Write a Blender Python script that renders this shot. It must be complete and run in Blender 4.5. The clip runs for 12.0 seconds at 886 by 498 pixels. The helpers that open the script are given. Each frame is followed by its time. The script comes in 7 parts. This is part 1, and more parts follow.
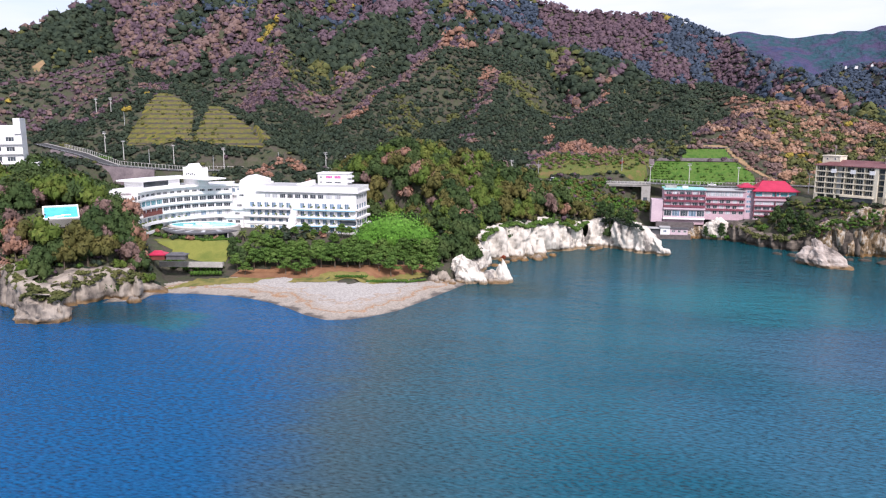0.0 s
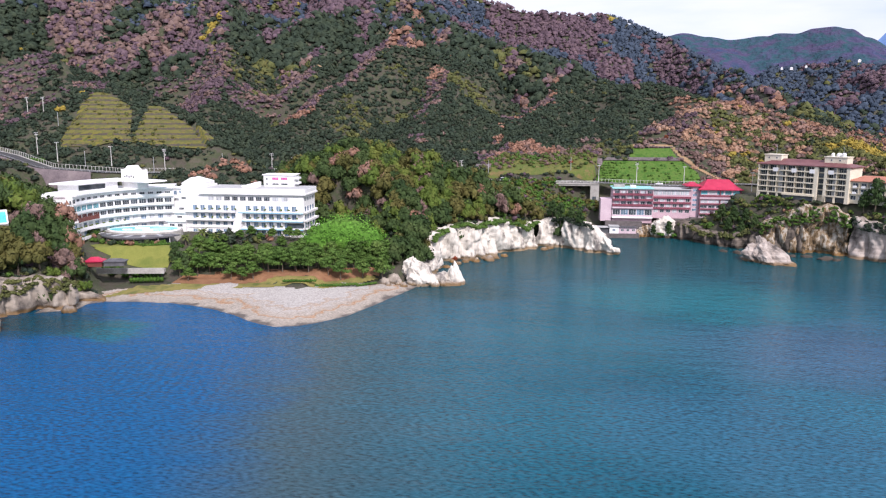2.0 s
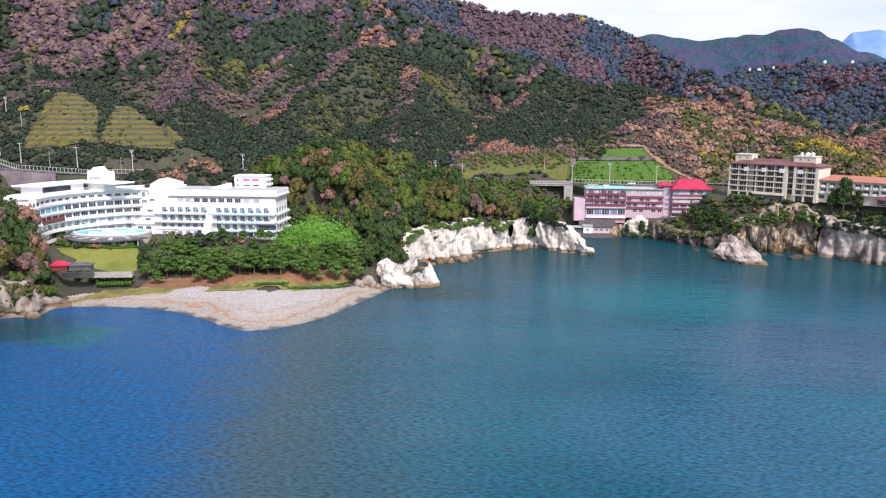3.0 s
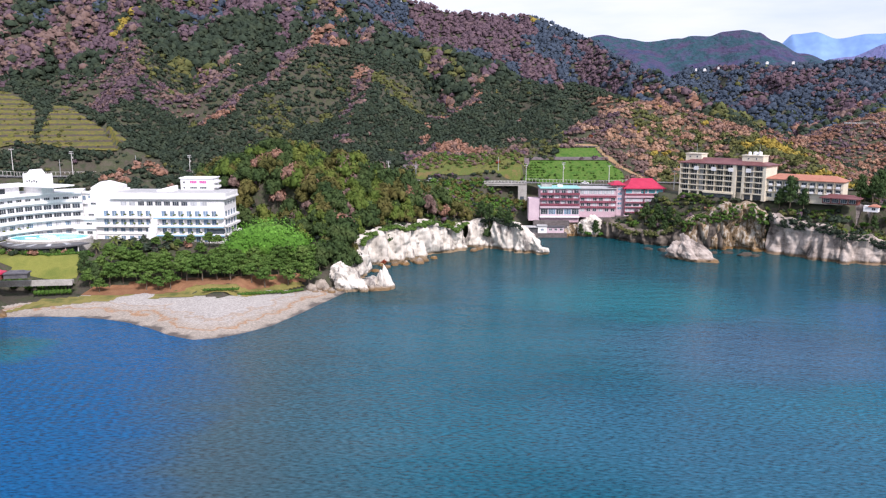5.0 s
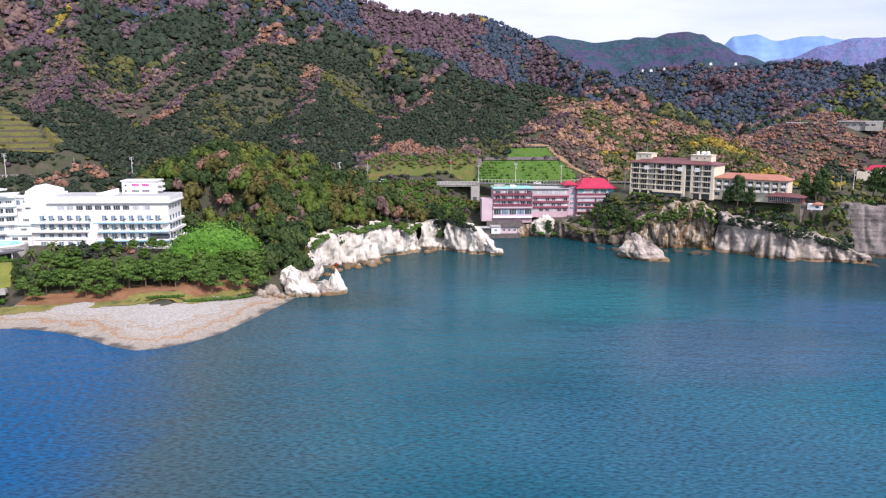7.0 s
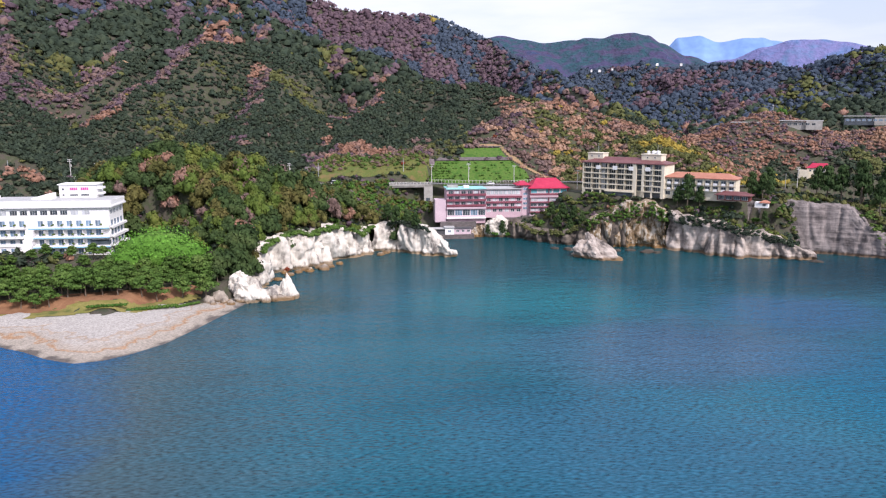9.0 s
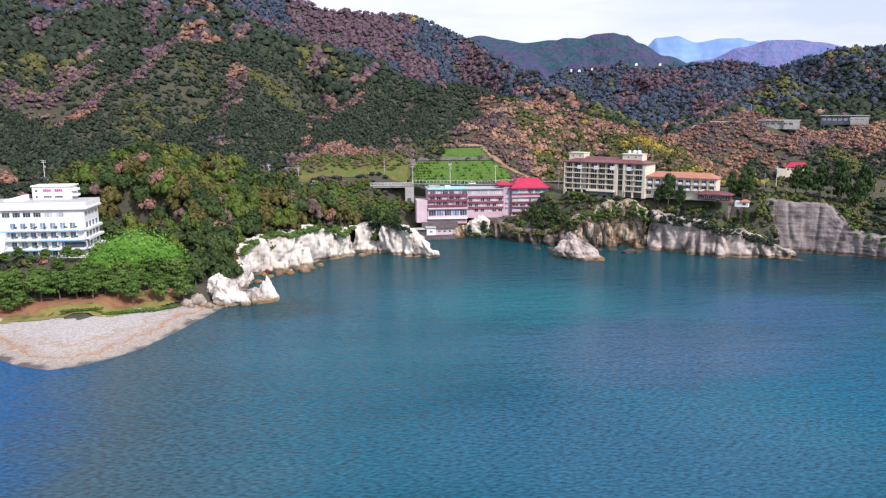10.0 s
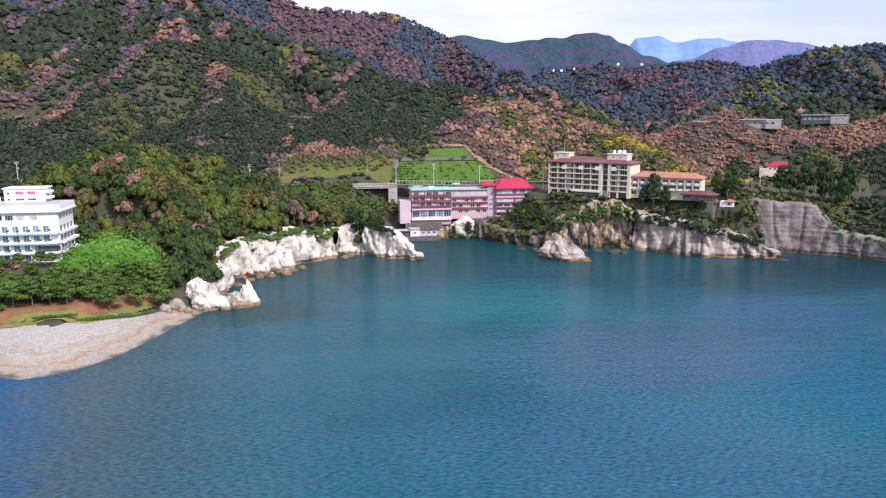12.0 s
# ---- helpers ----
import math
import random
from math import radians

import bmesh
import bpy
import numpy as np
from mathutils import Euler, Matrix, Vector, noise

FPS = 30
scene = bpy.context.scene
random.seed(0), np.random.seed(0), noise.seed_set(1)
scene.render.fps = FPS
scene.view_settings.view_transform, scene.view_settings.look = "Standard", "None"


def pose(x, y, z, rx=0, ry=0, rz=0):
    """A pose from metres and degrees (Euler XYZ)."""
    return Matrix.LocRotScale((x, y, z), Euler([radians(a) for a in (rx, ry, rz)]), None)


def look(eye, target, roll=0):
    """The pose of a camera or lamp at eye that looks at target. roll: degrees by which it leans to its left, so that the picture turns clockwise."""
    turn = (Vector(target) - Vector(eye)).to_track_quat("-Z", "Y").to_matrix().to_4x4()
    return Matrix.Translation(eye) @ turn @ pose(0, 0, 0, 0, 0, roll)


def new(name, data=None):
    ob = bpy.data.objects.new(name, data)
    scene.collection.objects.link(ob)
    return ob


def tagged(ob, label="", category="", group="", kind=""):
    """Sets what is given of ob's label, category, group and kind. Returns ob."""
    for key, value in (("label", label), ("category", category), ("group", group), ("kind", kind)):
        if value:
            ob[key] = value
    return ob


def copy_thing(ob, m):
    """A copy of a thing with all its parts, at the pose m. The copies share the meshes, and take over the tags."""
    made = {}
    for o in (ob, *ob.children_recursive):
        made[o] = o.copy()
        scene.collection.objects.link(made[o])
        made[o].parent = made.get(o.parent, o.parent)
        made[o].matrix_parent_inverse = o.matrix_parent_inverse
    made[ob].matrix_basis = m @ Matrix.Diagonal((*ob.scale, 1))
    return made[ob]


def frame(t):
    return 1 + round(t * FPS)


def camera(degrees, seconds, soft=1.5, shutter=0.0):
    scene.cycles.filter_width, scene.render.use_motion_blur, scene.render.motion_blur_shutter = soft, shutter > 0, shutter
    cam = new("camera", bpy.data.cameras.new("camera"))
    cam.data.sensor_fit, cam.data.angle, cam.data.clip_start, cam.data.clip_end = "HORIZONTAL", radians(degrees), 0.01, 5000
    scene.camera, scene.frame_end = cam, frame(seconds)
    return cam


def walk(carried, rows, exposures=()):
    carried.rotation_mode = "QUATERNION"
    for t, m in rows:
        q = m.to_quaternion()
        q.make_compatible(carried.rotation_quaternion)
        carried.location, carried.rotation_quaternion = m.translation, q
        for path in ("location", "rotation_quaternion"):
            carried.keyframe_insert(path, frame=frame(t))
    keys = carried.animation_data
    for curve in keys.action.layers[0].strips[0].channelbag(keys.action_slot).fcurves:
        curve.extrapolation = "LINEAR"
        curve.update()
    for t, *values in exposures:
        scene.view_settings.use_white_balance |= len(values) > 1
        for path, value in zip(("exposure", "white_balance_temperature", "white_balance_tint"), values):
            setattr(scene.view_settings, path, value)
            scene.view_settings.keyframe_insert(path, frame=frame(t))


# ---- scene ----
cam = camera(62.80, 12.0, soft=1.2)
walk(cam, [
    (0.0, look((2.69, -13.05, 65.73), (-16.69, 83.40, 47.77), 0.15)),
    (1.0, look((1.99, -10.82, 65.73), (-14.01, 86.24, 47.76), 0.12)),
    (2.0, look((1.41, -8.62, 65.76), (-11.15, 88.95, 47.79), 0.11)),
    (3.0, look((0.92, -6.45, 65.80), (-8.06, 91.52, 47.84), 0.10)),
    (5.0, look((0.23, -2.14, 65.93), (-2.42, 96.19, 47.94), 0.06)),
    (6.0, look((0.00, 0.00, 66.00), (0.57, 98.37, 48.02), 0.06)),
    (6.5, look((-0.09, 1.07, 66.04), (2.13, 99.42, 48.05), 0.05)),
    (8.5, look((-0.31, 5.41, 66.17), (8.46, 103.39, 48.17), -0.04)),
    (9.5, look((-0.35, 7.62, 66.23), (11.43, 105.27, 48.20), -0.06)),
    (10.0, look((-0.36, 8.73, 66.25), (12.55, 106.24, 48.20), -0.09)),
    (10.5, look((-0.36, 9.86, 66.27), (13.00, 107.30, 48.20), -0.11)),
    (11.0, look((-0.35, 11.00, 66.29), (13.22, 108.41, 48.22), -0.14)),
    (11.5, look((-0.34, 12.15, 66.30), (14.23, 109.41, 48.22), -0.12)),
    (12.0, look((-0.33, 13.31, 66.30), (14.90, 110.47, 48.21), -0.14)),
], [(0.0, 0.22, 6300, 20), (12.0, 0.22, 6300, 20)])

# ---- world and sun: thin bright cloud, sun behind the camera ----
SUN_AZ, SUN_EL = radians(150), radians(42)
world = bpy.data.worlds.new("sky")
scene.world = world
world.use_nodes = True
wn, wl = world.node_tree.nodes, world.node_tree.links
wn.clear()
w_out = wn.new("ShaderNodeOutputWorld")
w_bg = wn.new("ShaderNodeBackground")
w_sky = wn.new("ShaderNodeTexSky")
w_sky.sky_type = 'NISHITA'
w_sky.sun_disc = False
w_sky.sun_elevation, w_sky.sun_rotation = SUN_EL, SUN_AZ
w_sky.dust_density = 2.0
# veil of thin cloud over the blue
w_co = wn.new("ShaderNodeTexCoord")
w_map = wn.new("ShaderNodeMapping")
w_map.inputs["Scale"].default_value = (1.0, 1.0, 5.0)
w_noise = wn.new("ShaderNodeTexNoise")
w_noise.inputs["Scale"].default_value = 2.2
w_noise.inputs["Detail"].default_value = 7
w_noise.inputs["Roughness"].default_value = 0.55
w_ramp = wn.new("ShaderNodeValToRGB")
w_ramp.color_ramp.elements[0].position, w_ramp.color_ramp.elements[1].position = 0.38, 0.6
w_ramp.color_ramp.elements[0].color = (0.45, 0.45, 0.45, 1)
w_mix = wn.new("ShaderNodeMix")
w_mix.data_type = 'RGBA'
w_mix.inputs["B"].default_value = (5.7, 6.1, 6.8, 1)
w_bg.inputs["Strength"].default_value = 0.145
wl.new(w_co.outputs["Generated"], w_map.inputs["Vector"])
wl.new(w_map.outputs[0], w_noise.inputs["Vector"])
wl.new(w_noise.outputs["Fac"], w_ramp.inputs[0])
wl.new(w_ramp.outputs[0], w_mix.inputs["Factor"])
wl.new(w_sky.outputs[0], w_mix.inputs["A"])
wl.new(w_mix.outputs["Result"], w_bg.inputs["Color"])
wl.new(w_bg.outputs[0], w_out.inputs["Surface"])

sun = new("sun", bpy.data.lights.new("sun", 'SUN'))
sun.data.energy, sun.data.angle, sun.data.color = 3.9, radians(7), (1.0, 0.94, 0.87)
sun.matrix_world = look((math.sin(SUN_AZ) * math.cos(SUN_EL) * 500, math.cos(SUN_AZ) * math.cos(SUN_EL) * 500, math.sin(SUN_EL) * 500), (0, 0, 0))


# ---- materials ----
def material(name, colors, scale=0.2, rough=0.8, fine=3.0, bump=0.3, island=0.0, metal=0.0, spec=0.3, bump_dist=0.1, obj_rand=0.0, stretch=(1, 1, 1), grain=0.28):
    """Noise-mixed surface: two or three colours at a large scale, grain and relief at a fine one; island: light and dark by piece."""
    m = bpy.data.materials.new(name)
    m.use_nodes = True
    n, l = m.node_tree.nodes, m.node_tree.links
    b = n["Principled BSDF"]
    geo = n.new("ShaderNodeNewGeometry")
    mp = n.new("ShaderNodeMapping")
    mp.inputs["Scale"].default_value = stretch
    l.new(geo.outputs["Position"], mp.inputs["Vector"])
    big = n.new("ShaderNodeTexNoise")
    big.inputs["Scale"].default_value, big.inputs["Detail"].default_value, big.inputs["Roughness"].default_value = scale, 5, 0.6
    l.new(mp.outputs[0], big.inputs["Vector"])
    ramp = n.new("ShaderNodeValToRGB")
    e = ramp.color_ramp.elements
    e[0].position, e[1].position = 0.32, 0.68
    e[0].color, e[1].color = (*colors[0], 1), (*colors[-1], 1)
    for i, c in enumerate(colors[1:-1]):
        k = e.new(0.32 + 0.36 * (i + 1) / (len(colors) - 1))
        k.color = (*c, 1)
    l.new(big.outputs["Fac"], ramp.inputs[0])
    small = n.new("ShaderNodeTexNoise")
    small.inputs["Scale"].default_value, small.inputs["Detail"].default_value = fine, 3
    l.new(mp.outputs[0], small.inputs["Vector"])
    val = n.new("ShaderNodeMapRange")
    val.inputs["To Min"].default_value, val.inputs["To Max"].default_value = 1 - grain, 1 + grain
    l.new(small.outputs["Fac"], val.inputs["Value"])
    last = val.outputs[0]
    for src, amount in ((geo.outputs["Random Per Island"], island), (None, obj_rand)):
        if amount:
            if src is None:
                info = n.new("ShaderNodeObjectInfo")
                src = info.outputs["Random"]
            r = n.new("ShaderNodeMapRange")
            r.inputs["To Min"].default_value, r.inputs["To Max"].default_value = 1 - amount, 1 + amount
            l.new(src, r.inputs["Value"])
            mul = n.new("ShaderNodeMath")
            mul.operation = 'MULTIPLY'
            l.new(last, mul.inputs[0])
            l.new(r.outputs[0], mul.inputs[1])
            last = mul.outputs[0]
    vm = n.new("ShaderNodeVectorMath")
    vm.operation = 'SCALE'
    l.new(ramp.outputs[0], vm.inputs[0])
    l.new(last, vm.inputs["Scale"])
    l.new(vm.outputs[0], b.inputs["Base Color"])
    b.inputs["Roughness"].default_value, b.inputs["Metallic"].default_value = rough, metal
    b.inputs["Specular IOR Level"].default_value = spec
    if bump:
        bp = n.new("ShaderNodeBump")
        bp.inputs["Strength"].default_value, bp.inputs["Distance"].default_value = bump, bump_dist
        l.new(small.outputs["Fac"], bp.inputs["Height"])
        l.new(bp.outputs[0], b.inputs["Normal"])
    return m


M_SOIL = material("hill soil and undergrowth", [(0.04, 0.05, 0.028), (0.075, 0.065, 0.052), (0.052, 0.064, 0.033), (0.09, 0.08, 0.06)], 0.16, 0.95, 1.2, 0.8, bump_dist=0.4)
M_WHITE = material("white render", [(0.74, 0.74, 0.745), (0.81, 0.81, 0.81)], 0.15, 0.6, 2.0, 0.05)
M_PINK = material("pink render", [(0.46, 0.32, 0.37), (0.55, 0.4, 0.45)], 0.2, 0.7, 2.0, 0.05)
M_CREAM = material("cream render", [(0.62, 0.56, 0.44), (0.7, 0.65, 0.53)], 0.2, 0.7, 2.0, 0.05)
M_RED = material("crimson metal roof", [(0.38, 0.02, 0.06), (0.48, 0.035, 0.085)], 0.3, 0.45, 2.0, 0.05)
M_GLASS = material("dark window glass", [(0.03, 0.04, 0.05), (0.07, 0.085, 0.1)], 0.3, 0.08, 0.8, 0.0, obj_rand=0.5, spec=0.6)
M_BLUEGLASS = material("bluish curtained glass", [(0.1, 0.17, 0.26), (0.2, 0.28, 0.36)], 0.3, 0.12, 0.8, 0.0, obj_rand=0.35, spec=0.6)
M_TEAL = material("teal panorama glass", [(0.06, 0.22, 0.27), (0.12, 0.32, 0.36)], 0.3, 0.1, 0.8, 0.0, obj_rand=0.3, spec=0.6)
M_CURTAIN = material("white curtained glass", [(0.38, 0.41, 0.45), (0.52, 0.54, 0.57)], 0.4, 0.2, 1.0, 0.0, obj_rand=0.2, spec=0.5)
M_MAGENTA = material("pink lit curtains", [(0.5, 0.06, 0.28), (0.6, 0.12, 0.36)], 0.5, 0.3, 1.0, 0.0, spec=0.5)
M_SKYBLUE = material("sky-blue painted panel", [(0.22, 0.5, 0.68), (0.3, 0.56, 0.72)], 0.4, 0.5, 2.0, 0.0)
M_FRAME = material("white window frame", [(0.7, 0.7, 0.7), (0.76, 0.76, 0.75)], 0.5, 0.5, 2.0, 0.0)
M_MAROON = material("maroon painted wall", [(0.17, 0.045, 0.07), (0.24, 0.075, 0.1)], 0.3, 0.7, 2.0, 0.05)
M_REDBROWN = material("red-brown tiled wall", [(0.13, 0.035, 0.03), (0.19, 0.06, 0.05)], 0.3, 0.5, 2.0, 0.05)
M_PALEPINK = material("pale pink render", [(0.52, 0.4, 0.46), (0.6, 0.48, 0.53)], 0.2, 0.75, 2.0, 0.05)
M_ROOFGREY = material("grey flat roof", [(0.36, 0.37, 0.38), (0.48, 0.48, 0.48)], 0.2, 0.8, 1.5, 0.1)
M_SLATE = material("dark slate roof", [(0.07, 0.07, 0.08), (0.13, 0.13, 0.14)], 0.3, 0.5, 2.0, 0.1)
M_TURQ = material("turquoise roof edge", [(0.25, 0.55, 0.55), (0.34, 0.62, 0.6)], 0.3, 0.5, 2.0, 0.0)
M_MAROONROOF = material("maroon metal roof", [(0.13, 0.05, 0.055), (0.19, 0.08, 0.08)], 0.25, 0.5, 2.0, 0.1)
M_TERRACOTTA = material("terracotta roof", [(0.36, 0.15, 0.1), (0.44, 0.2, 0.14)], 0.25, 0.6, 2.0, 0.2)
M_CONCRETE = material("weathered concrete", [(0.28, 0.27, 0.25), (0.42, 0.41, 0.39)], 0.25, 0.85, 2.0, 0.3)
M_PURPLEWALL = material("weathered purple-grey stone", [(0.11, 0.09, 0.1), (0.2, 0.165, 0.17)], 0.2, 0.9, 1.6, 0.6, bump_dist=0.3)
M_ASPHALT = material("asphalt", [(0.045, 0.045, 0.048), (0.07, 0.07, 0.072)], 0.15, 0.85, 3.0, 0.2)
M_LAWN = material("mown lawn", [(0.12, 0.15, 0.03), (0.19, 0.2, 0.045), (0.15, 0.17, 0.035)], 0.12, 0.9, 2.5, 0.4)
M_MEADOW = material("bright green grass", [(0.035, 0.09, 0.012), (0.055, 0.13, 0.016), (0.085, 0.15, 0.026), (0.045, 0.1, 0.014)], 0.35, 0.9, 1.2, 0.8, bump_dist=0.5)
M_DRYGRASS = material("dry yellow grass", [(0.14, 0.15, 0.035), (0.22, 0.19, 0.06), (0.09, 0.11, 0.03)], 0.15, 0.95, 2.0, 0.5)
M_STONEWALL = material("terrace stone wall", [(0.085, 0.075, 0.075), (0.16, 0.14, 0.14)], 0.6, 0.9, 3.0, 0.6)
M_TIER = material("mossy terrace wall", [(0.055, 0.058, 0.024), (0.09, 0.072, 0.05), (0.06, 0.052, 0.047), (0.08, 0.08, 0.03)], 0.25, 0.95, 1.6, 0.8, bump_dist=0.4)
M_TERRACE = material("yellow-green terrace grass", [(0.07, 0.088, 0.02), (0.155, 0.135, 0.03), (0.08, 0.09, 0.025), (0.15, 0.11, 0.045)], 0.22, 0.95, 2.0, 0.6, bump_dist=0.3)
M_ROUGH = material("rough bank grass", [(0.06, 0.085, 0.022), (0.13, 0.13, 0.035), (0.085, 0.12, 0.026), (0.16, 0.12, 0.05)], 0.12, 0.95, 1.4, 0.8, bump_dist=0.5)
M_EARTH = material("bare tan earth", [(0.22, 0.14, 0.075), (0.3, 0.2, 0.115), (0.16, 0.14, 0.06)], 0.15, 0.95, 2.0, 0.4)
M_NEEDLES = material("pine needle litter", [(0.2, 0.095, 0.05), (0.28, 0.15, 0.08)], 0.3, 0.95, 2.0, 0.3)
M_POOL = material("pool water", [(0.14, 0.62, 0.66), (0.22, 0.7, 0.72)], 0.3, 0.06, 1.0, 0.1, spec=0.6)
M_POOLBLUE = material("blue pool water", [(0.05, 0.42, 0.66), (0.1, 0.52, 0.72)], 0.3, 0.06, 1.0, 0.1, spec=0.6)
M_STEEL = material("galvanised steel", [(0.42, 0.43, 0.44), (0.52, 0.53, 0.54)], 0.5, 0.45, 3.0, 0.0, metal=0.6)
M_POLE = material("concrete pole", [(0.5, 0.49, 0.47), (0.58, 0.57, 0.55)], 0.5, 0.8, 3.0, 0.1)


def part(name, bm, mat, parent, label=""):
    """Links a bmesh as one mesh object under a thing or a part."""
    me = bpy.data.meshes.new(name)
    bm.to_mesh(me)
    bm.free()
    me.materials.append(mat)
    ob = new(name, me)
    ob.parent = parent
    if label:
        ob["label"] = label
    return ob


def part_of(name, me, parent, m=None):
    """One more object on a mesh that alike pieces share."""
    ob = new(name, me)
    ob.parent = parent
    if m is not None:
        ob.matrix_local = m
    return ob


def box_bm(x0, x1, y0, y1, z0, z1, bm=None, bevel=0.0):
    own = bmesh.new()
    m = Matrix.Translation(((x0 + x1) / 2, (y0 + y1) / 2, (z0 + z1) / 2)) @ Matrix.Diagonal((x1 - x0, y1 - y0, z1 - z0, 1))
    bmesh.ops.create_cube(own, size=1, matrix=m)
    if bevel:
        bmesh.ops.bevel(own, geom=own.edges[:], offset=bevel, segments=1, affect='EDGES')
    if bm is None:
        return own
    tmp = bpy.data.meshes.new("tmp")
    own.to_mesh(tmp)
    own.free()
    bm.from_mesh(tmp)
    bpy.data.meshes.remove(tmp)
    return bm


def mesh_from(name, bm, mat):
    me = bpy.data.meshes.new(name)
    bm.to_mesh(me)
    bm.free()
    me.materials.append(mat)
    return me


def thing(name, m, label, category, group=""):
    e = new(name)
    e.matrix_world = m
    return tagged(e, label, category, group)


# ---- plan of the coast and hills: x, y and height in metres ----
COAST_WEST = [(-462, 110, 16.5), (-286, 165, 17.6), (-198, 199.1, 13.2), (-182.6, 188.1, 11), (-171.6, 182.6, 9.9), (-160.6, 183.7, 8.8), (-172.7, 199.1, 8.8), (-170.5, 205.7, 11), (-165, 210.7, 11), (-155.1, 215.6, 8.8), (-156.2, 223.3, 4.4), (-150.7, 227.7, 0), (-139.7, 228.8, 0), (-127.6, 228.8, 0), (-117.7, 226.6, 0), (-106.7, 222.2, 0), (-97.9, 216.7, 0), (-89.1, 209.6, 0), (-80.3, 205.2, 0), (-73.7, 206.8, 0), (-68.2, 211.2, 0), (-60.5, 221.1, 0), (-54.6, 236.5, 0), (-49.2, 251.9, 0), (-45.1, 264, 1.1), (-40.7, 275, 5.5)]
COAST_MID = [(-39.6, 288.2, 4.4), (-39.6, 303.6, 11), (-39.6, 312.4, 14.3), (-33, 321.2, 14.9), (-19.8, 328.9, 15.4), (-12.1, 342.1, 16), (-1.7, 347.6, 11), (4.4, 357.5, 12.6), (8.8, 363, 13.5), (19.8, 353.1, 14.9), (28.6, 347.6, 11), (39.6, 342.7, 3.3), (41.8, 347.6, 3.3), (33, 360.8, 12.1), (24.2, 379.5, 8.8), (28.6, 392.7, 3.3), (36.3, 398.2, 2.8), (52.8, 402.6, 3.3), (66, 399.3, 6.6), (78.1, 396, 8.8), (86.9, 381.7, 5.5), (102.3, 369.6, 6.6), (112.2, 364.1, 13.5)]
COAST_EAST = [(130.9, 358.6, 22), (140.8, 359.7, 23.1), (147.4, 353.1, 18.7), (155.1, 344.3, 16.5), (163.9, 334.4, 15.4), (171.6, 325.6, 13.2), (184.8, 323.4, 12.1), (195.8, 319, 6.6), (206.8, 315.7, 2.2), (211.2, 325.6, 6.6), (214.5, 334.4, 23.1), (222.2, 331.7, 23.7), (232.1, 324.5, 24.2), (235.4, 321.2, 19.8), (240.9, 316.8, 9.9), (250.8, 302.5, 8.8), (264, 283.8, 13.2), (275, 264, 17.6), (330, 198, 22), (462, 110, 22)]
RIDGE_BACK = [(-704, 616, 121), (-657.8, 723.8, 154), (-635.8, 812.9, 195.8), (-564.3, 928.4, 259.6), (-452.1, 1048.3, 301.4), (-309.1, 1155, 294.8), (-158.4, 1240.8, 254.5), (-95.7, 1280.4, 250.9), (-9.9, 1284.8, 238.7), (116.6, 1279.3, 235.0), (179.3, 1272.7, 208), (210.1, 1267.2, 194.5), (237.6, 1117.6, 145.2), (251.9, 887.7, 96.8), (259.6, 711.7, 68.2)]
RIDGE_MAIN = [(-309.1, 1155, 294.8), (-170.5, 905.3, 227.7), (-138.6, 877.8, 192.5), (-92.4, 839.3, 158.4), (-27.5, 799.7, 132), (29.7, 755.7, 108.9), (101.2, 683.1, 88), (167.2, 579.7, 70.4)]
RIDGE_SPUR = [(-143, 792, 165), (-118.8, 724.9, 140.8), (-144.1, 652.3, 121), (-156.2, 581.9, 94.6), (-163.9, 510.4, 70.4), (-168.3, 474.1, 55)]
RIDGE_RIB_A = [(29.7, 759, 108.9), (13.2, 616, 72.6), (-6.6, 517, 50.6), (-13.2, 473, 41.8)]
RIDGE_RIB_B = [(-92.4, 839.3, 158.4), (-72.6, 682, 110), (-77, 550, 70.4), (-72.6, 467.5, 46.2)]
RIDGE_RIB_C = [(101.2, 687.5, 88), (66, 594, 63.8), (33, 517, 50.6)]
RIDGE_RIB_D = [(-452.1, 1048.3, 301.4), (-363, 836, 187), (-288.2, 660, 123.2), (-247.5, 528, 77)]
RIDGE_RIB_E = [(-309.1, 1155, 294.8), (-247.5, 902, 192.5), (-215.6, 726, 123.2), (-195.8, 621.5, 101.2)]
RIDGE_WEST = [(-462, 418, 88), (-410.3, 443.3, 85.8), (-381.7, 467.5, 99), (-338.8, 471.9, 103.4), (-264, 442.2, 92.4), (-222.2, 414.7, 72.6), (-174.9, 376.2, 47.3)]
RIDGE_RUSSET = [(22, 467.5, 41.8), (63.8, 473, 50.6), (107.8, 529.1, 66), (147.4, 554.4, 72.6), (174.9, 545.6, 66), (194.7, 503.8, 56.1), (200.2, 441.1, 37.4)]
RIDGE_VILLAS = [(288.2, 606.1, 30.8), (327.8, 635.8, 55), (374, 660, 73.7), (444.4, 667.7, 49.5), (476.3, 645.7, 53.9), (507.1, 620.4, 67.1), (660, 616, 77)]
RIDGE_VALLEY = [(344.3, 1057.1, 94.6), (404.8, 1035.1, 99), (433.4, 963.6, 62.7), (473, 882.2, 52.8)]
RIDGE_DARK = [(291.5, 1186.9, 107.8), (514.8, 1579.6, 161.7), (572, 1323.3, 157.3), (625.9, 1174.8, 150.7), (671, 1084.6, 139.7), (709.5, 992.2, 154), (768.9, 946, 149.6), (990, 880, 165)]
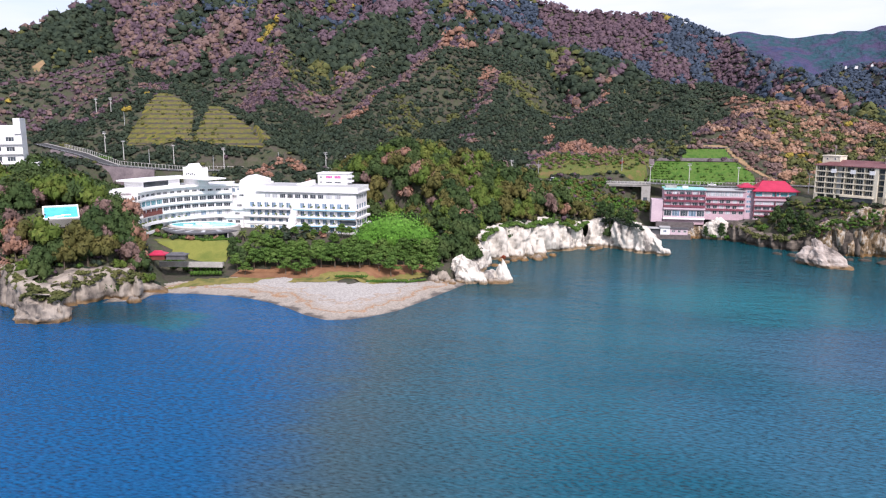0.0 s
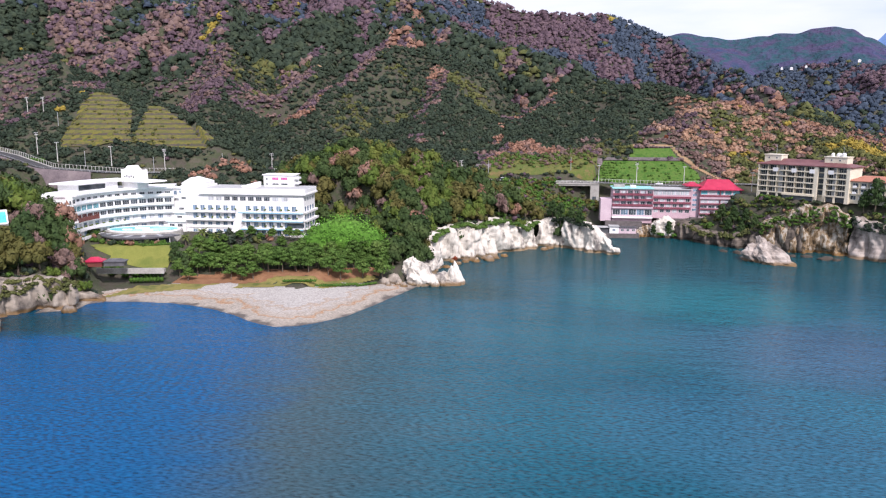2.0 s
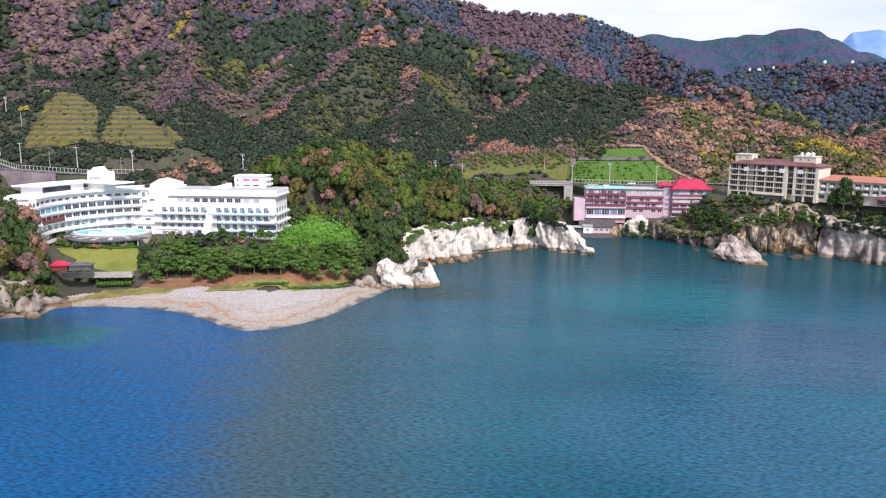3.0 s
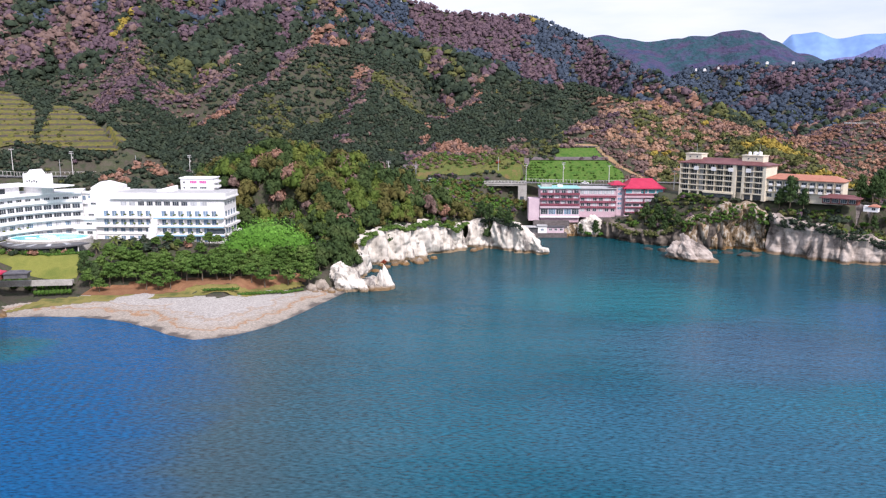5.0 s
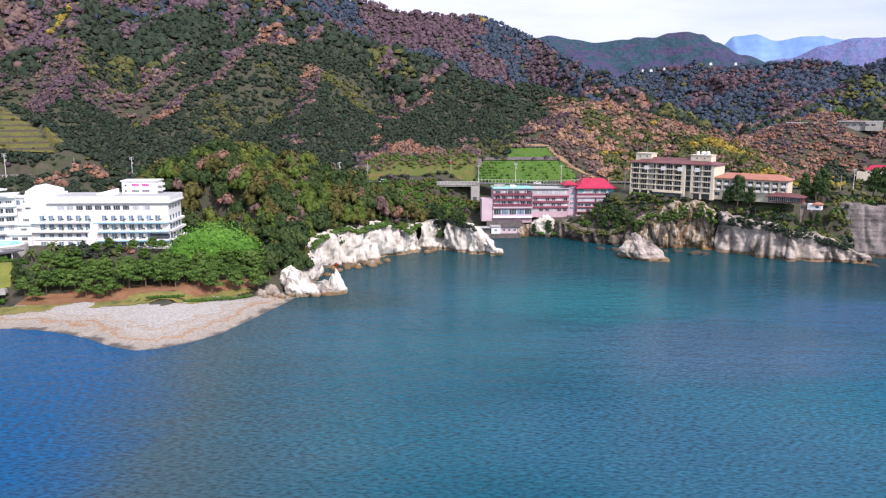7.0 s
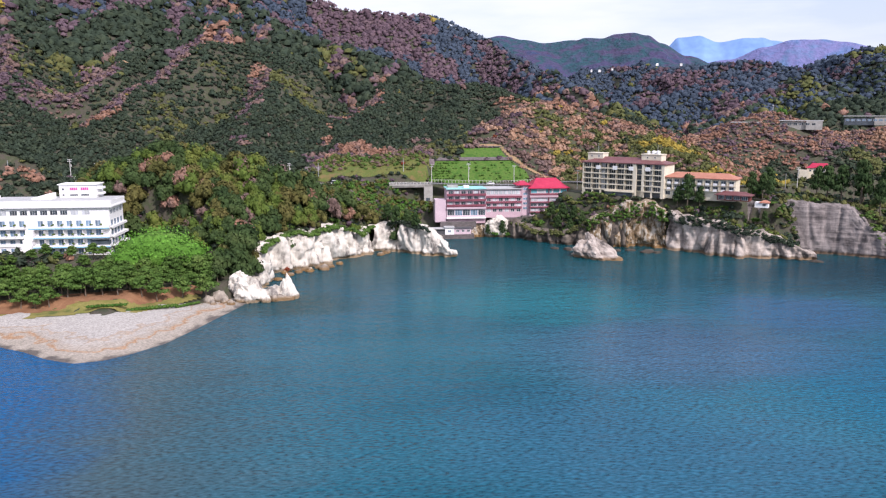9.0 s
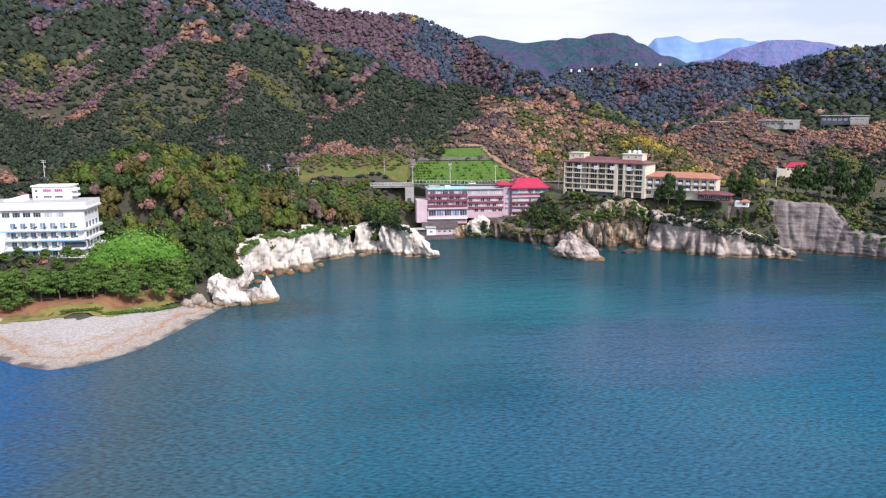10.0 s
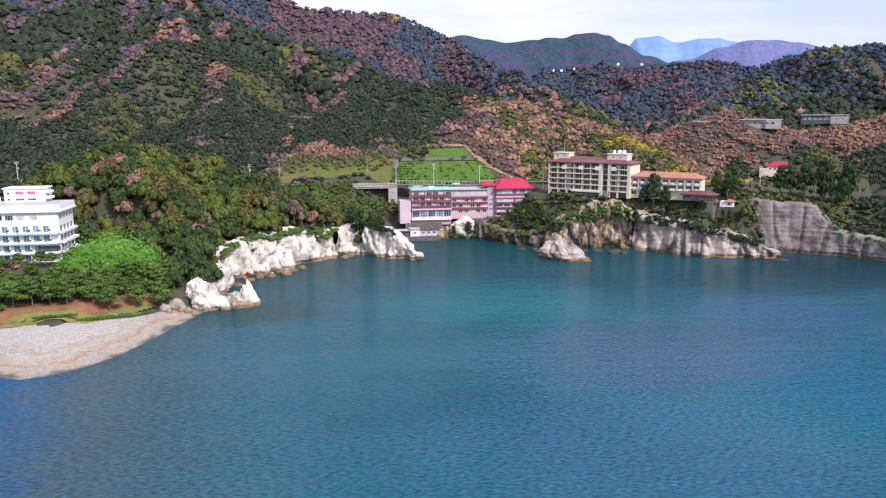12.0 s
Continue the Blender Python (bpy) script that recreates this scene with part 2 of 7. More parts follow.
RIDGE_CAPE = [(-112.2, 352, 36.3), (-91.3, 359.7, 45.1), (-67.1, 359.7, 39.6), (-36.3, 356.4, 31.9), (-12.1, 365.2, 22), (7.7, 363, 16.5), (19.8, 356.4, 14.3), (29.7, 350.9, 9.9)]
RIDGE_CAPE_SIDE = [(-91.3, 359.7, 41.8), (-67.1, 330, 27.5), (-55, 312.4, 18.7), (-50.6, 288.2, 9.9)]
RIDGE_HEADLAND = [(-157.3, 222.2, 13.2), (-169.4, 232.1, 20.9), (-179.3, 237.6, 26.4), (-198, 236.5, 29.7), (-220, 214.5, 28.6), (-275, 189.2, 31.9), (-330, 176, 35.2)]
RIDGE_SLOPE = [(-236.5, 253, 34.1), (-264, 280.5, 41.8), (-279.4, 330, 42.9)]
FAR_RIDGE = [(-110, 2640, 230), (200, 2570, 262), (298, 2550, 270), (393, 2537, 322), (461, 2525, 333), (535, 2511, 321), (609, 2493, 309), (709, 2467, 319), (736, 2459, 326), (789, 2442, 323), (833, 2428, 335), (884, 2409, 337), (927, 2393, 327), (970, 2376, 302), (1045, 2344, 261), (1149, 2294, 219), (1430, 2200, 165)]
HOTEL_SHELF = [(-236.5, 313.5, 13.8), (-165, 313.5, 13.8), (-93.5, 310.2, 12.1)]
PINE_SHELF = [(-132, 264, 5.5), (-66, 277.2, 5.5)]
LAWN_SHELF = [(-184.8, 263, 12.2), (-154, 263, 12.2)]
PINK_SHELF = [(38.5, 411.4, 8.2), (66, 411.4, 8.8), (115.5, 409.2, 11.6)]
BROWN_SHELF = [(118.8, 402.6, 24.5), (154, 374, 24.5), (176, 358.6, 25.9), (189.2, 347.6, 25.9)]
EAST_SHELF = [(204.6, 354.2, 24.8), (225.5, 352, 24.8), (242, 345.4, 22), (264, 335.5, 22), (297, 330, 26.4)]
ROAD_WEST = [(-330, 379.5, 48.4), (-279.4, 352, 44), (-254.1, 343.2, 38.5), (-217.8, 345.4, 36.3), (-190.3, 363, 35.2), (-151.8, 386.1, 34.1), (-66, 415.8, 30.8), (-24.2, 429, 27)]
ROAD_EAST = [(35.2, 430.1, 27), (81.4, 422.4, 26.4), (113.3, 426.8, 27.5), (165, 420.2, 27.5), (220, 398.2, 26.4), (264, 418, 27.5), (363, 462, 24.2)]
TERRACE = [(-271, 376), (-226, 380), (-233, 392), (-254, 432), (-281, 448), (-288, 446)]
TERRACE_EAST = [(-227, 380), (-181, 384), (-184, 396), (-240, 441), (-247, 438), (-236, 404)]
FIELD = [(36, 437), (60, 433), (81, 430), (101, 431), (97, 447), (90, 455.9), (42, 455.9)]
FIELD_TOP = [(58, 458), (88, 458), (85, 470), (60, 469.5)]
TAN_BANK = [(60, 471), (84, 471), (88.5, 459), (99, 446), (106, 440), (108, 442), (100, 450), (91, 464), (87, 474), (62, 475)]
EARTH = [(-209, 672, 9, 9), (-541, 776, 6, 20), (-605, 716, 4, 12), (-119, 762, 3, 30), (-250, 690, 2, 30)]
CAPE = [(-128, 330), (-126, 372), (-60, 376), (-24, 376), (10, 378), (36, 382), (44, 345), (10, 340), (-30, 318), (-38, 280), (-50, 268), (-66, 274), (-88, 306)]
HEADLAND = [(-250, 180), (-150, 200), (-152, 222), (-178, 246), (-192, 268), (-205, 300), (-222, 325), (-248, 300), (-262, 240)]
PLOTS = [(35, 436), (60, 432), (81, 429), (110, 431), (112, 446), (97, 465), (88, 482), (56, 482), (40, 462)]
BANK = [(-36, 434.6), (36, 434.6), (40, 452), (28, 466), (-18, 468), (-34, 456)]
BEACH_EDGE = COAST_WEST[10:25]
COAST = COAST_WEST + COAST_MID + COAST_EAST
OUTER = [(1700, 110, 20), (1700, 2000, 20), (-1300, 2000, 20), (-1300, 110, 15)]


def along(nodes, x, y):
    """Distance from the points to a line of (x, y, z) nodes, and the line's z there."""
    best = np.full(x.shape, 1e9)
    bz = np.zeros(x.shape)
    for (ax, ay, az), (bx, by, bz_) in zip(nodes, nodes[1:]):
        dx, dy = bx - ax, by - ay
        s = np.clip(((x - ax) * dx + (y - ay) * dy) / (dx * dx + dy * dy), 0, 1)
        d = np.hypot(x - ax - s * dx, y - ay - s * dy)
        near = d < best
        best = np.where(near, d, best)
        bz = np.where(near, az + s * (bz_ - az), bz)
    return best, bz


def inside(poly, x, y):
    r = np.zeros(x.shape, bool)
    for (ax, ay, *_), (bx, by, *_) in zip(poly, poly[1:] + poly[:1]):
        cross = ((ay > y) != (by > y)) & (x < (bx - ax) * (y - ay) / (by - ay + 1e-12) + ax)
        r ^= cross
    return r


def wave_noise(x, y, size, seed):
    """Smooth value noise, -1 to 1, from a seeded lattice."""
    g = np.random.RandomState(seed).uniform(-1, 1, (64, 64))
    u, v = x / size + 1000, y / size + 1000
    i, j = np.floor(u).astype(int), np.floor(v).astype(int)
    fu, fv = u - i, v - j
    fu, fv = fu * fu * (3 - 2 * fu), fv * fv * (3 - 2 * fv)
    a, b = g[i % 64, j % 64], g[(i + 1) % 64, j % 64]
    c, d = g[i % 64, (j + 1) % 64], g[(i + 1) % 64, (j + 1) % 64]
    return (a * (1 - fu) + b * fu) * (1 - fv) + (c * (1 - fu) + d * fu) * fv


HILLS = [(RIDGE_BACK[:12], 0.5, 10), (RIDGE_BACK[11:], 0.5, 10), (RIDGE_MAIN, 0.36, 10), (RIDGE_SPUR, 0.42, 8), (RIDGE_RIB_A, 0.42, 8), (RIDGE_RIB_B, 0.42, 8), (RIDGE_RIB_C, 0.42, 8), (RIDGE_RIB_D, 0.5, 8), (RIDGE_RIB_E, 0.5, 8), (RIDGE_WEST, 0.55, 8), (RIDGE_RUSSET, 0.45, 8), (RIDGE_VILLAS, 0.36, 10), (RIDGE_VALLEY, 0.3, 15), (RIDGE_DARK, 0.3, 20), (RIDGE_CAPE, 0.62, 4), (RIDGE_CAPE_SIDE, 0.6, 4), (RIDGE_HEADLAND, 0.6, 4), (RIDGE_SLOPE, 0.35, 10)]
SHELVES = [(HOTEL_SHELF, 0.7, 20), (PINE_SHELF, 0.15, 14), (LAWN_SHELF, 0.4, 12), (PINK_SHELF, 0.9, 9), (BROWN_SHELF, 2.2, 11), (EAST_SHELF, 0.4, 10)]


def height(x, y):
    x, y = np.asarray(x, float), np.asarray(y, float)
    total = np.exp(2.0 / 5) * np.ones(x.shape)
    ridge_d = np.full(x.shape, 1e9)
    for nodes, k, r in HILLS:
        d, z = along(nodes, x, y)
        ridge_d = np.minimum(ridge_d, d)
        # high crests fall off steeply at first, so that the valleys between them are deep
        sharp = 34 * np.clip((z - 60) / 55, 0, 1) * (1 - np.exp(-d / 34))
        total = total + np.exp(np.clip((z - k * (np.sqrt(d * d + r * r) - r) - k * sharp) / 5, -20, 120))
    h = 5 * np.log(total)
    high = np.clip((h - 40) / 60, 0, 1)
    gully = np.clip(0.5 - np.abs(wave_noise(x, y, 78, 5)), 0, 0.5) * 2 * np.clip((ridge_d - 8) / 40, 0, 1) * np.clip((np.hypot(x + 240, y - 410) - 70) / 40, 0, 1)
    h = h - high * (36 * gully + 12 * np.clip(0.4 - np.abs(wave_noise(x, y, 37, 6)), 0, 0.4) * np.clip((ridge_d - 8) / 30, 0, 1))
    h = h + high * (8 * wave_noise(x, y, 95, 1) + 7 * wave_noise(x, y, 42, 2)) + 0.8 * wave_noise(x, y, 14, 3)
    for nodes, k, r in SHELVES:
        d, z = along(nodes, x, y)
        h = np.maximum(h, z - k * np.maximum(d - r, 0))
        w = np.clip((r + 8 - d) / 8, 0, 1)
        h = h * (1 - w) + np.minimum(h, z + 0.3) * w
    plot = np.where(y < 456.2, np.maximum(27.0, 27.4 + 0.58 * (y - 437)), 40.0 + 0.5 * (y - 458))
    h = np.where(inside(PLOTS, x, y), plot, h)
    for nodes in (ROAD_WEST, ROAD_EAST):
        d, z = along(nodes, x, y)
        w = np.clip((9 - d) / 5, 0, 1)
        h = h * (1 - w) + z * w
    # coast: sea bed, beach and cliff foot
    d, c = along(COAST, x, y)
    land = inside(COAST + OUTER, x, y)
    beach = np.clip(0.085 * d, 0, 2.6) + np.maximum(np.clip(d - 34, 0, 400) * 0.35, np.clip((d - 30) * 0.75, 0, 12.5))
    foot = 4.5 + 0.12 * c
    cliff = np.where(d < foot + 3, -2 + (c + 1.6) * np.clip((d - foot) / 3, 0, 1), c - 0.4 + 0.9 * (d - foot - 3) + 1.5 * np.clip(d - 32, 0, 400))
    w = np.clip(c / 4, 0, 1)
    cap = beach * (1 - w) + cliff * w
    # low spur before the bedded cliff
    spur = [(188, 350), (195, 345), (205, 337), (214, 332), (211, 325), (207, 316), (196, 319), (185, 323.5), (179, 336)]
    h = np.where(inside(spur, x, y), np.minimum(h, along(COAST_EAST[5:11], x, y)[1] + 1.0), h)
    return np.where(land, np.minimum(h, cap), -0.08 * d - 0.3)


def steps(parts):
    """Grid lines: (start, end, step) stretches joined."""
    out = []
    for a, b, s in parts:
        out += list(np.arange(a, b, s))
    return np.array(out + [parts[-1][1]])


def soft_mesh(name, verts, faces, mat, smooth=True):
    me = bpy.data.meshes.new(name)
    verts, faces = np.asarray(verts, np.float32), np.asarray(faces, np.int32)
    k = faces.shape[1]
    me.vertices.add(len(verts))
    me.vertices.foreach_set("co", verts.ravel())
    me.loops.add(faces.size)
    me.loops.foreach_set("vertex_index", faces.ravel())
    me.polygons.add(len(faces))
    me.polygons.foreach_set("loop_start", np.arange(0, faces.size, k, dtype=np.int32))
    me.update(calc_edges=True)
    me.validate()
    if smooth:
        me.shade_smooth()
    me.materials.append(mat)
    return me


def grid_faces(nx, ny):
    i, j = np.meshgrid(np.arange(nx - 1), np.arange(ny - 1), indexing="ij")
    a = (i * ny + j).ravel()
    return np.stack([a, a + ny, a + ny + 1, a + 1], 1)


gx = steps([(-1300, -700, 25), (-700, -300, 9), (-300, 300, 3.2), (300, 700, 9), (700, 1700, 25)])
gy = steps([(110, 180, 5), (180, 480, 3.0), (480, 800, 8), (800, 1450, 12), (1450, 2000, 22)])
GX, GY = np.meshgrid(gx, gy, indexing="ij")
GZ = height(GX, GY)
GZ = GZ - np.where(along(BEACH_EDGE, GX, GY)[0] < 40, 0.5, 0.0) * (GZ < 4.0)
ground = new("ground", soft_mesh("ground", np.stack([GX, GY, GZ], -1).reshape(-1, 3), grid_faces(len(gx), len(gy)), M_SOIL))
tagged(ground, "hillside soil, shingle and grass rising from the bay", "ground", kind="structure")


def far_range(name, nodes, drop, mat, seed, label):
    """A distant range: a strip of slopes under a crest line."""
    n = 260
    xs = np.linspace(0, len(nodes) - 1.001, n)
    crest = []
    for s in xs:
        i = int(s)
        f = s - i
        f = f * f * (3 - 2 * f)
        crest.append([nodes[i][k] * (1 - (s - i)) + nodes[i + 1][k] * (s - i) for k in (0, 1)] + [nodes[i][2] * (1 - f) + nodes[i + 1][2] * f])
    crest = np.array(crest)
    rows = np.linspace(0, 1, 30)
    v = []
    for r in rows:
        z = crest[:, 2] * (1 - r)
        y = crest[:, 1] - drop * r
        x = crest[:, 0] * (1 - 0.35 * r * drop / crest[:, 1])
        z = z + (wave_noise(x, y, 130, seed) * 14 + wave_noise(x, y, 45, seed + 1) * 6) * (0.12 + 1.6 * np.sin(np.pi * min(1, r + 0.02)))
        v.append(np.stack([x, y, z], -1))
    ob = new(name, soft_mesh(name, np.stack(v, 1).reshape(-1, 3), grid_faces(n, 30)[:, ::-1], mat))
    return tagged(ob, label, "mountain", kind="structure")


# forest colours shifted to blue and violet to stand for distance haze
M_FAR = material("haze-tinted distant forest", [(0.02, 0.052, 0.1), (0.06, 0.05, 0.115), (0.018, 0.065, 0.085), (0.06, 0.048, 0.105), (0.03, 0.05, 0.115)], 0.0065, 1.0, 0.06, 1.0, bump_dist=14.0, grain=0.4)
# far ranges: the haze of distance is painted into these blue base colours
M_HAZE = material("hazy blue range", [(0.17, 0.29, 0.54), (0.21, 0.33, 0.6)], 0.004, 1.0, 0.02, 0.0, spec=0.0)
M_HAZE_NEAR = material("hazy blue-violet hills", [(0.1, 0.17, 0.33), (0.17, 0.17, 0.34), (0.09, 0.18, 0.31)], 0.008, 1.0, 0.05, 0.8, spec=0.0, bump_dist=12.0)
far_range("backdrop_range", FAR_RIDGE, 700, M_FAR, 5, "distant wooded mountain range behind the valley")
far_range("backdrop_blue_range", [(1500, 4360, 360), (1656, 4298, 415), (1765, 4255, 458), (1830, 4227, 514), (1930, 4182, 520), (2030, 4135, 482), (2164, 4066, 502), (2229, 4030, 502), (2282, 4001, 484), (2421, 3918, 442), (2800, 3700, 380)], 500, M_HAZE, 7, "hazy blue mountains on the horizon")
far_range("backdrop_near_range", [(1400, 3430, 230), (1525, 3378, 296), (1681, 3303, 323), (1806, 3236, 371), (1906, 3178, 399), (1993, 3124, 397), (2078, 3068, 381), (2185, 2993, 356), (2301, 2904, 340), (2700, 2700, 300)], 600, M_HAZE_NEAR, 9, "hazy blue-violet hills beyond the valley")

# ---- sea ----
M_SEA = bpy.data.materials.new("sea water")
M_SEA.use_nodes = True
sea_me = bpy.data.meshes.new("water")
sea_me.from_pydata([(-4700, -2500, 0), (4700, -2500, 0), (4700, 4700, 0), (-4700, 4700, 0)], [], [(0, 1, 2, 3)])
sea_me.materials.append(M_SEA)
tagged(new("water", sea_me), "blue-green sea with fine wind ripples", "sea", kind="structure")
sn, sl = M_SEA.node_tree.nodes, M_SEA.node_tree.links
sb = sn["Principled BSDF"]
s_geo = sn.new("ShaderNodeNewGeometry")


def sea_noise(scale, detail, stretch=(1, 1, 1), turn=0.0):
    mp = sn.new("ShaderNodeMapping")
    mp.inputs["Scale"].default_value = stretch
    mp.inputs["Rotation"].default_value = (0, 0, turn)
    nz = sn.new("ShaderNodeTexNoise")
    nz.inputs["Scale"].default_value, nz.inputs["Detail"].default_value = scale, detail
    sl.new(s_geo.outputs["Position"], mp.inputs["Vector"])
    sl.new(mp.outputs[0], nz.inputs["Vector"])
    return nz


def sea_math(op, a, b, c=None):
    m = sn.new("ShaderNodeMath")
    m.operation = op
    for k, v in enumerate((a, b, c)):
        if v is None:
            continue
        if isinstance(v, (int, float)):
            m.inputs[k].default_value = v
        else:
            sl.new(v, m.inputs[k])
    return m.outputs[0]


def sea_sum(a, b, k=1.0):
    return sea_math('MULTIPLY_ADD', a, k, b)


# sea bed tones and painted reflections: each stretch has a soft, wandering edge
s_big, s_mid = sea_noise(0.012, 4, (1, 1.6, 1), 0.3), sea_noise(0.045, 4, (1, 2.0, 1), -0.4)
s_off = sn.new("ShaderNodeVectorMath")
s_off.operation = 'MULTIPLY_ADD'
s_off.inputs[1].default_value = (30, 30, 0)
sl.new(s_mid.outputs["Color"], s_off.inputs[0])
sl.new(s_geo.outputs["Position"], s_off.inputs[2])
s_sep = sn.new("ShaderNodeSeparateXYZ")
sl.new(s_off.outputs[0], s_sep.inputs[0])
S_X, S_Y = sea_math('SUBTRACT', s_sep.outputs["X"], 15), sea_math('SUBTRACT', s_sep.outputs["Y"], 15)


def sea_range(v, lo, hi, top=1.0):
    r = sn.new("ShaderNodeMapRange")
    r.interpolation_type = 'SMOOTHSTEP'
    r.inputs["From Min"].default_value, r.inputs["From Max"].default_value = lo, hi
    r.inputs["To Max"].default_value = top
    sl.new(v, r.inputs["Value"])
    return r.outputs[0]


def sea_tone(under, mask, color):
    m = sn.new("ShaderNodeMix")
    m.data_type = 'RGBA'
    m.inputs["B"].default_value = (*color, 1)
    sl.new(mask, m.inputs["Factor"])
    sl.new(under, m.inputs["A"])
    return m.outputs["Result"]


def sea_patch(x, y, rx, ry, top):
    """1 in the middle of an ellipse on the plan, fading to 0 at its edge."""
    u = sea_math('DIVIDE', sea_math('SUBTRACT', S_X, x), rx)
    v = sea_math('DIVIDE', sea_math('SUBTRACT', S_Y, y), ry)
    return sea_range(sea_math('ADD', sea_math('MULTIPLY', u, u), sea_math('MULTIPLY', v, v)), 1.3, 0.0, top)


s_ramp = sn.new("ShaderNodeValToRGB")
s_el = s_ramp.color_ramp.elements
s_el[0].position, s_el[0].color = 0.35, (0.004, 0.07, 0.112, 1)
s_el[1].position, s_el[1].color = 0.68, (0.018, 0.106, 0.16, 1)
sl.new(s_big.outputs["Fac"], s_ramp.inputs[0])
S_OUT = s_ramp.outputs[0]
# slate-grey shoal off the beach, and deep blue water west of it
s_line = sea_sum(S_Y, S_X, 0.17)
S_OUT = sea_tone(S_OUT, sea_range(s_line, 24, -30, 0.85), (0.042, 0.076, 0.094))
S_OUT = sea_tone(S_OUT, sea_range(s_line, -22, -56), (0.001, 0.075, 0.2))
# teal over pale sand, and violet-blue sky reflections painted between
for px, py, rx, ry, top, col in ((57, 262, 48, 36, 0.75, (0.006, 0.135, 0.17)), (94, 155, 40, 20, 0.5, (0.008, 0.12, 0.165)), (132, 168, 40, 40, 0.6, (0.004, 0.1, 0.19)), (88, 200, 56, 34, 0.5, (0.06, 0.1, 0.185)), (62, 140, 50, 40, 0.5, (0.03, 0.11, 0.19)), (148, 232, 34, 30, 0.6, (0.025, 0.085, 0.19)), (30, 215, 50, 40, 0.25, (0.008, 0.11, 0.14)), (-131, 196, 16, 12, 0.8, (0.004, 0.11, 0.14))):
    S_OUT = sea_tone(S_OUT, sea_patch(px, py, rx, ry, top), col)
# clear dark green water off the shore, with cliff and hill reflections painted dark
S_OUT = sea_tone(S_OUT, sea_range(S_Y, 235, 345, 0.8), (0.004, 0.05, 0.058))
S_OUT = sea_tone(S_OUT, sea_patch(-162, 200, 34, 20, 0.9), (0.004, 0.045, 0.06))
S_OUT = sea_tone(S_OUT, sea_patch(235, 285, 100, 44, 0.92), (0.002, 0.034, 0.055))
S_OUT = sea_tone(S_OUT, sea_patch(-30, 262, 28, 22, 0.7), (0.012, 0.05, 0.055))
sb.inputs["Roughness"].default_value = 0.09
sb.inputs["IOR"].default_value = 1.33
sb.inputs["Specular IOR Level"].default_value = 0.14
s_w1, s_w2 = sea_noise(0.7, 5, (1, 2.2, 1), 0.5), sea_noise(0.1, 2, (1, 2.5, 1), 0.3)
# light and dark of the wind ruffles, painted into the base colour
s_ruf = sn.new("ShaderNodeMapRange")
s_ruf.inputs["From Min"].default_value, s_ruf.inputs["From Max"].default_value = 0.3, 0.7
s_ruf.inputs["To Min"].default_value, s_ruf.inputs["To Max"].default_value = 0.55, 1.45
sl.new(s_w1.outputs["Fac"], s_ruf.inputs["Value"])
s_scale = sn.new("ShaderNodeVectorMath")
s_scale.operation = 'SCALE'
sl.new(S_OUT, s_scale.inputs[0])
sl.new(s_ruf.outputs[0], s_scale.inputs["Scale"])
sl.new(s_scale.outputs[0], sb.inputs["Base Color"])
s_add = sn.new("ShaderNodeMath")
s_add.operation = 'MULTIPLY_ADD'
s_add.inputs[1].default_value = 1.6
sl.new(s_w2.outputs["Fac"], s_add.inputs[0])
sl.new(s_w1.outputs["Fac"], s_add.inputs[2])
s_bump = sn.new("ShaderNodeBump")
s_bump.inputs["Strength"].default_value, s_bump.inputs["Distance"].default_value = 1.0, 0.5
# bands of an old wake off the beach
s_rm = sn.new("ShaderNodeMapping")
s_rm.inputs["Rotation"].default_value = (0, 0, radians(-11))
s_ring = sn.new("ShaderNodeTexWave")
s_ring.wave_type, s_ring.bands_direction = 'BANDS', 'X'
s_ring.inputs["Scale"].default_value, s_ring.inputs["Distortion"].default_value, s_ring.inputs["Detail"].default_value = 0.11, 9.0, 3
s_ring.inputs["Detail Scale"].default_value = 0.25
sl.new(s_geo.outputs["Position"], s_rm.inputs["Vector"])
sl.new(s_rm.outputs[0], s_ring.inputs["Vector"])
s_dist = sn.new("ShaderNodeVectorMath")
s_dist.operation = 'DISTANCE'
s_dist.inputs[1].default_value = (-84, 163, 0)
sl.new(s_geo.outputs["Position"], s_dist.inputs[0])
s_mask = sn.new("ShaderNodeMapRange")
s_mask.inputs["From Min"].default_value, s_mask.inputs["From Max"].default_value = 8, 42
s_mask.inputs["To Min"].default_value, s_mask.inputs["To Max"].default_value = 0.55, 0.0
sl.new(s_dist.outputs["Value"], s_mask.inputs["Value"])
s_wake = sn.new("ShaderNodeMath")
s_wake.operation = 'MULTIPLY'
sl.new(s_ring.outputs["Fac"], s_wake.inputs[0])
sl.new(s_mask.outputs[0], s_wake.inputs[1])
sl.new(sea_sum(s_wake.outputs[0], s_add.outputs[0]), s_bump.inputs["Height"])
sl.new(s_bump.outputs[0], sb.inputs["Normal"])


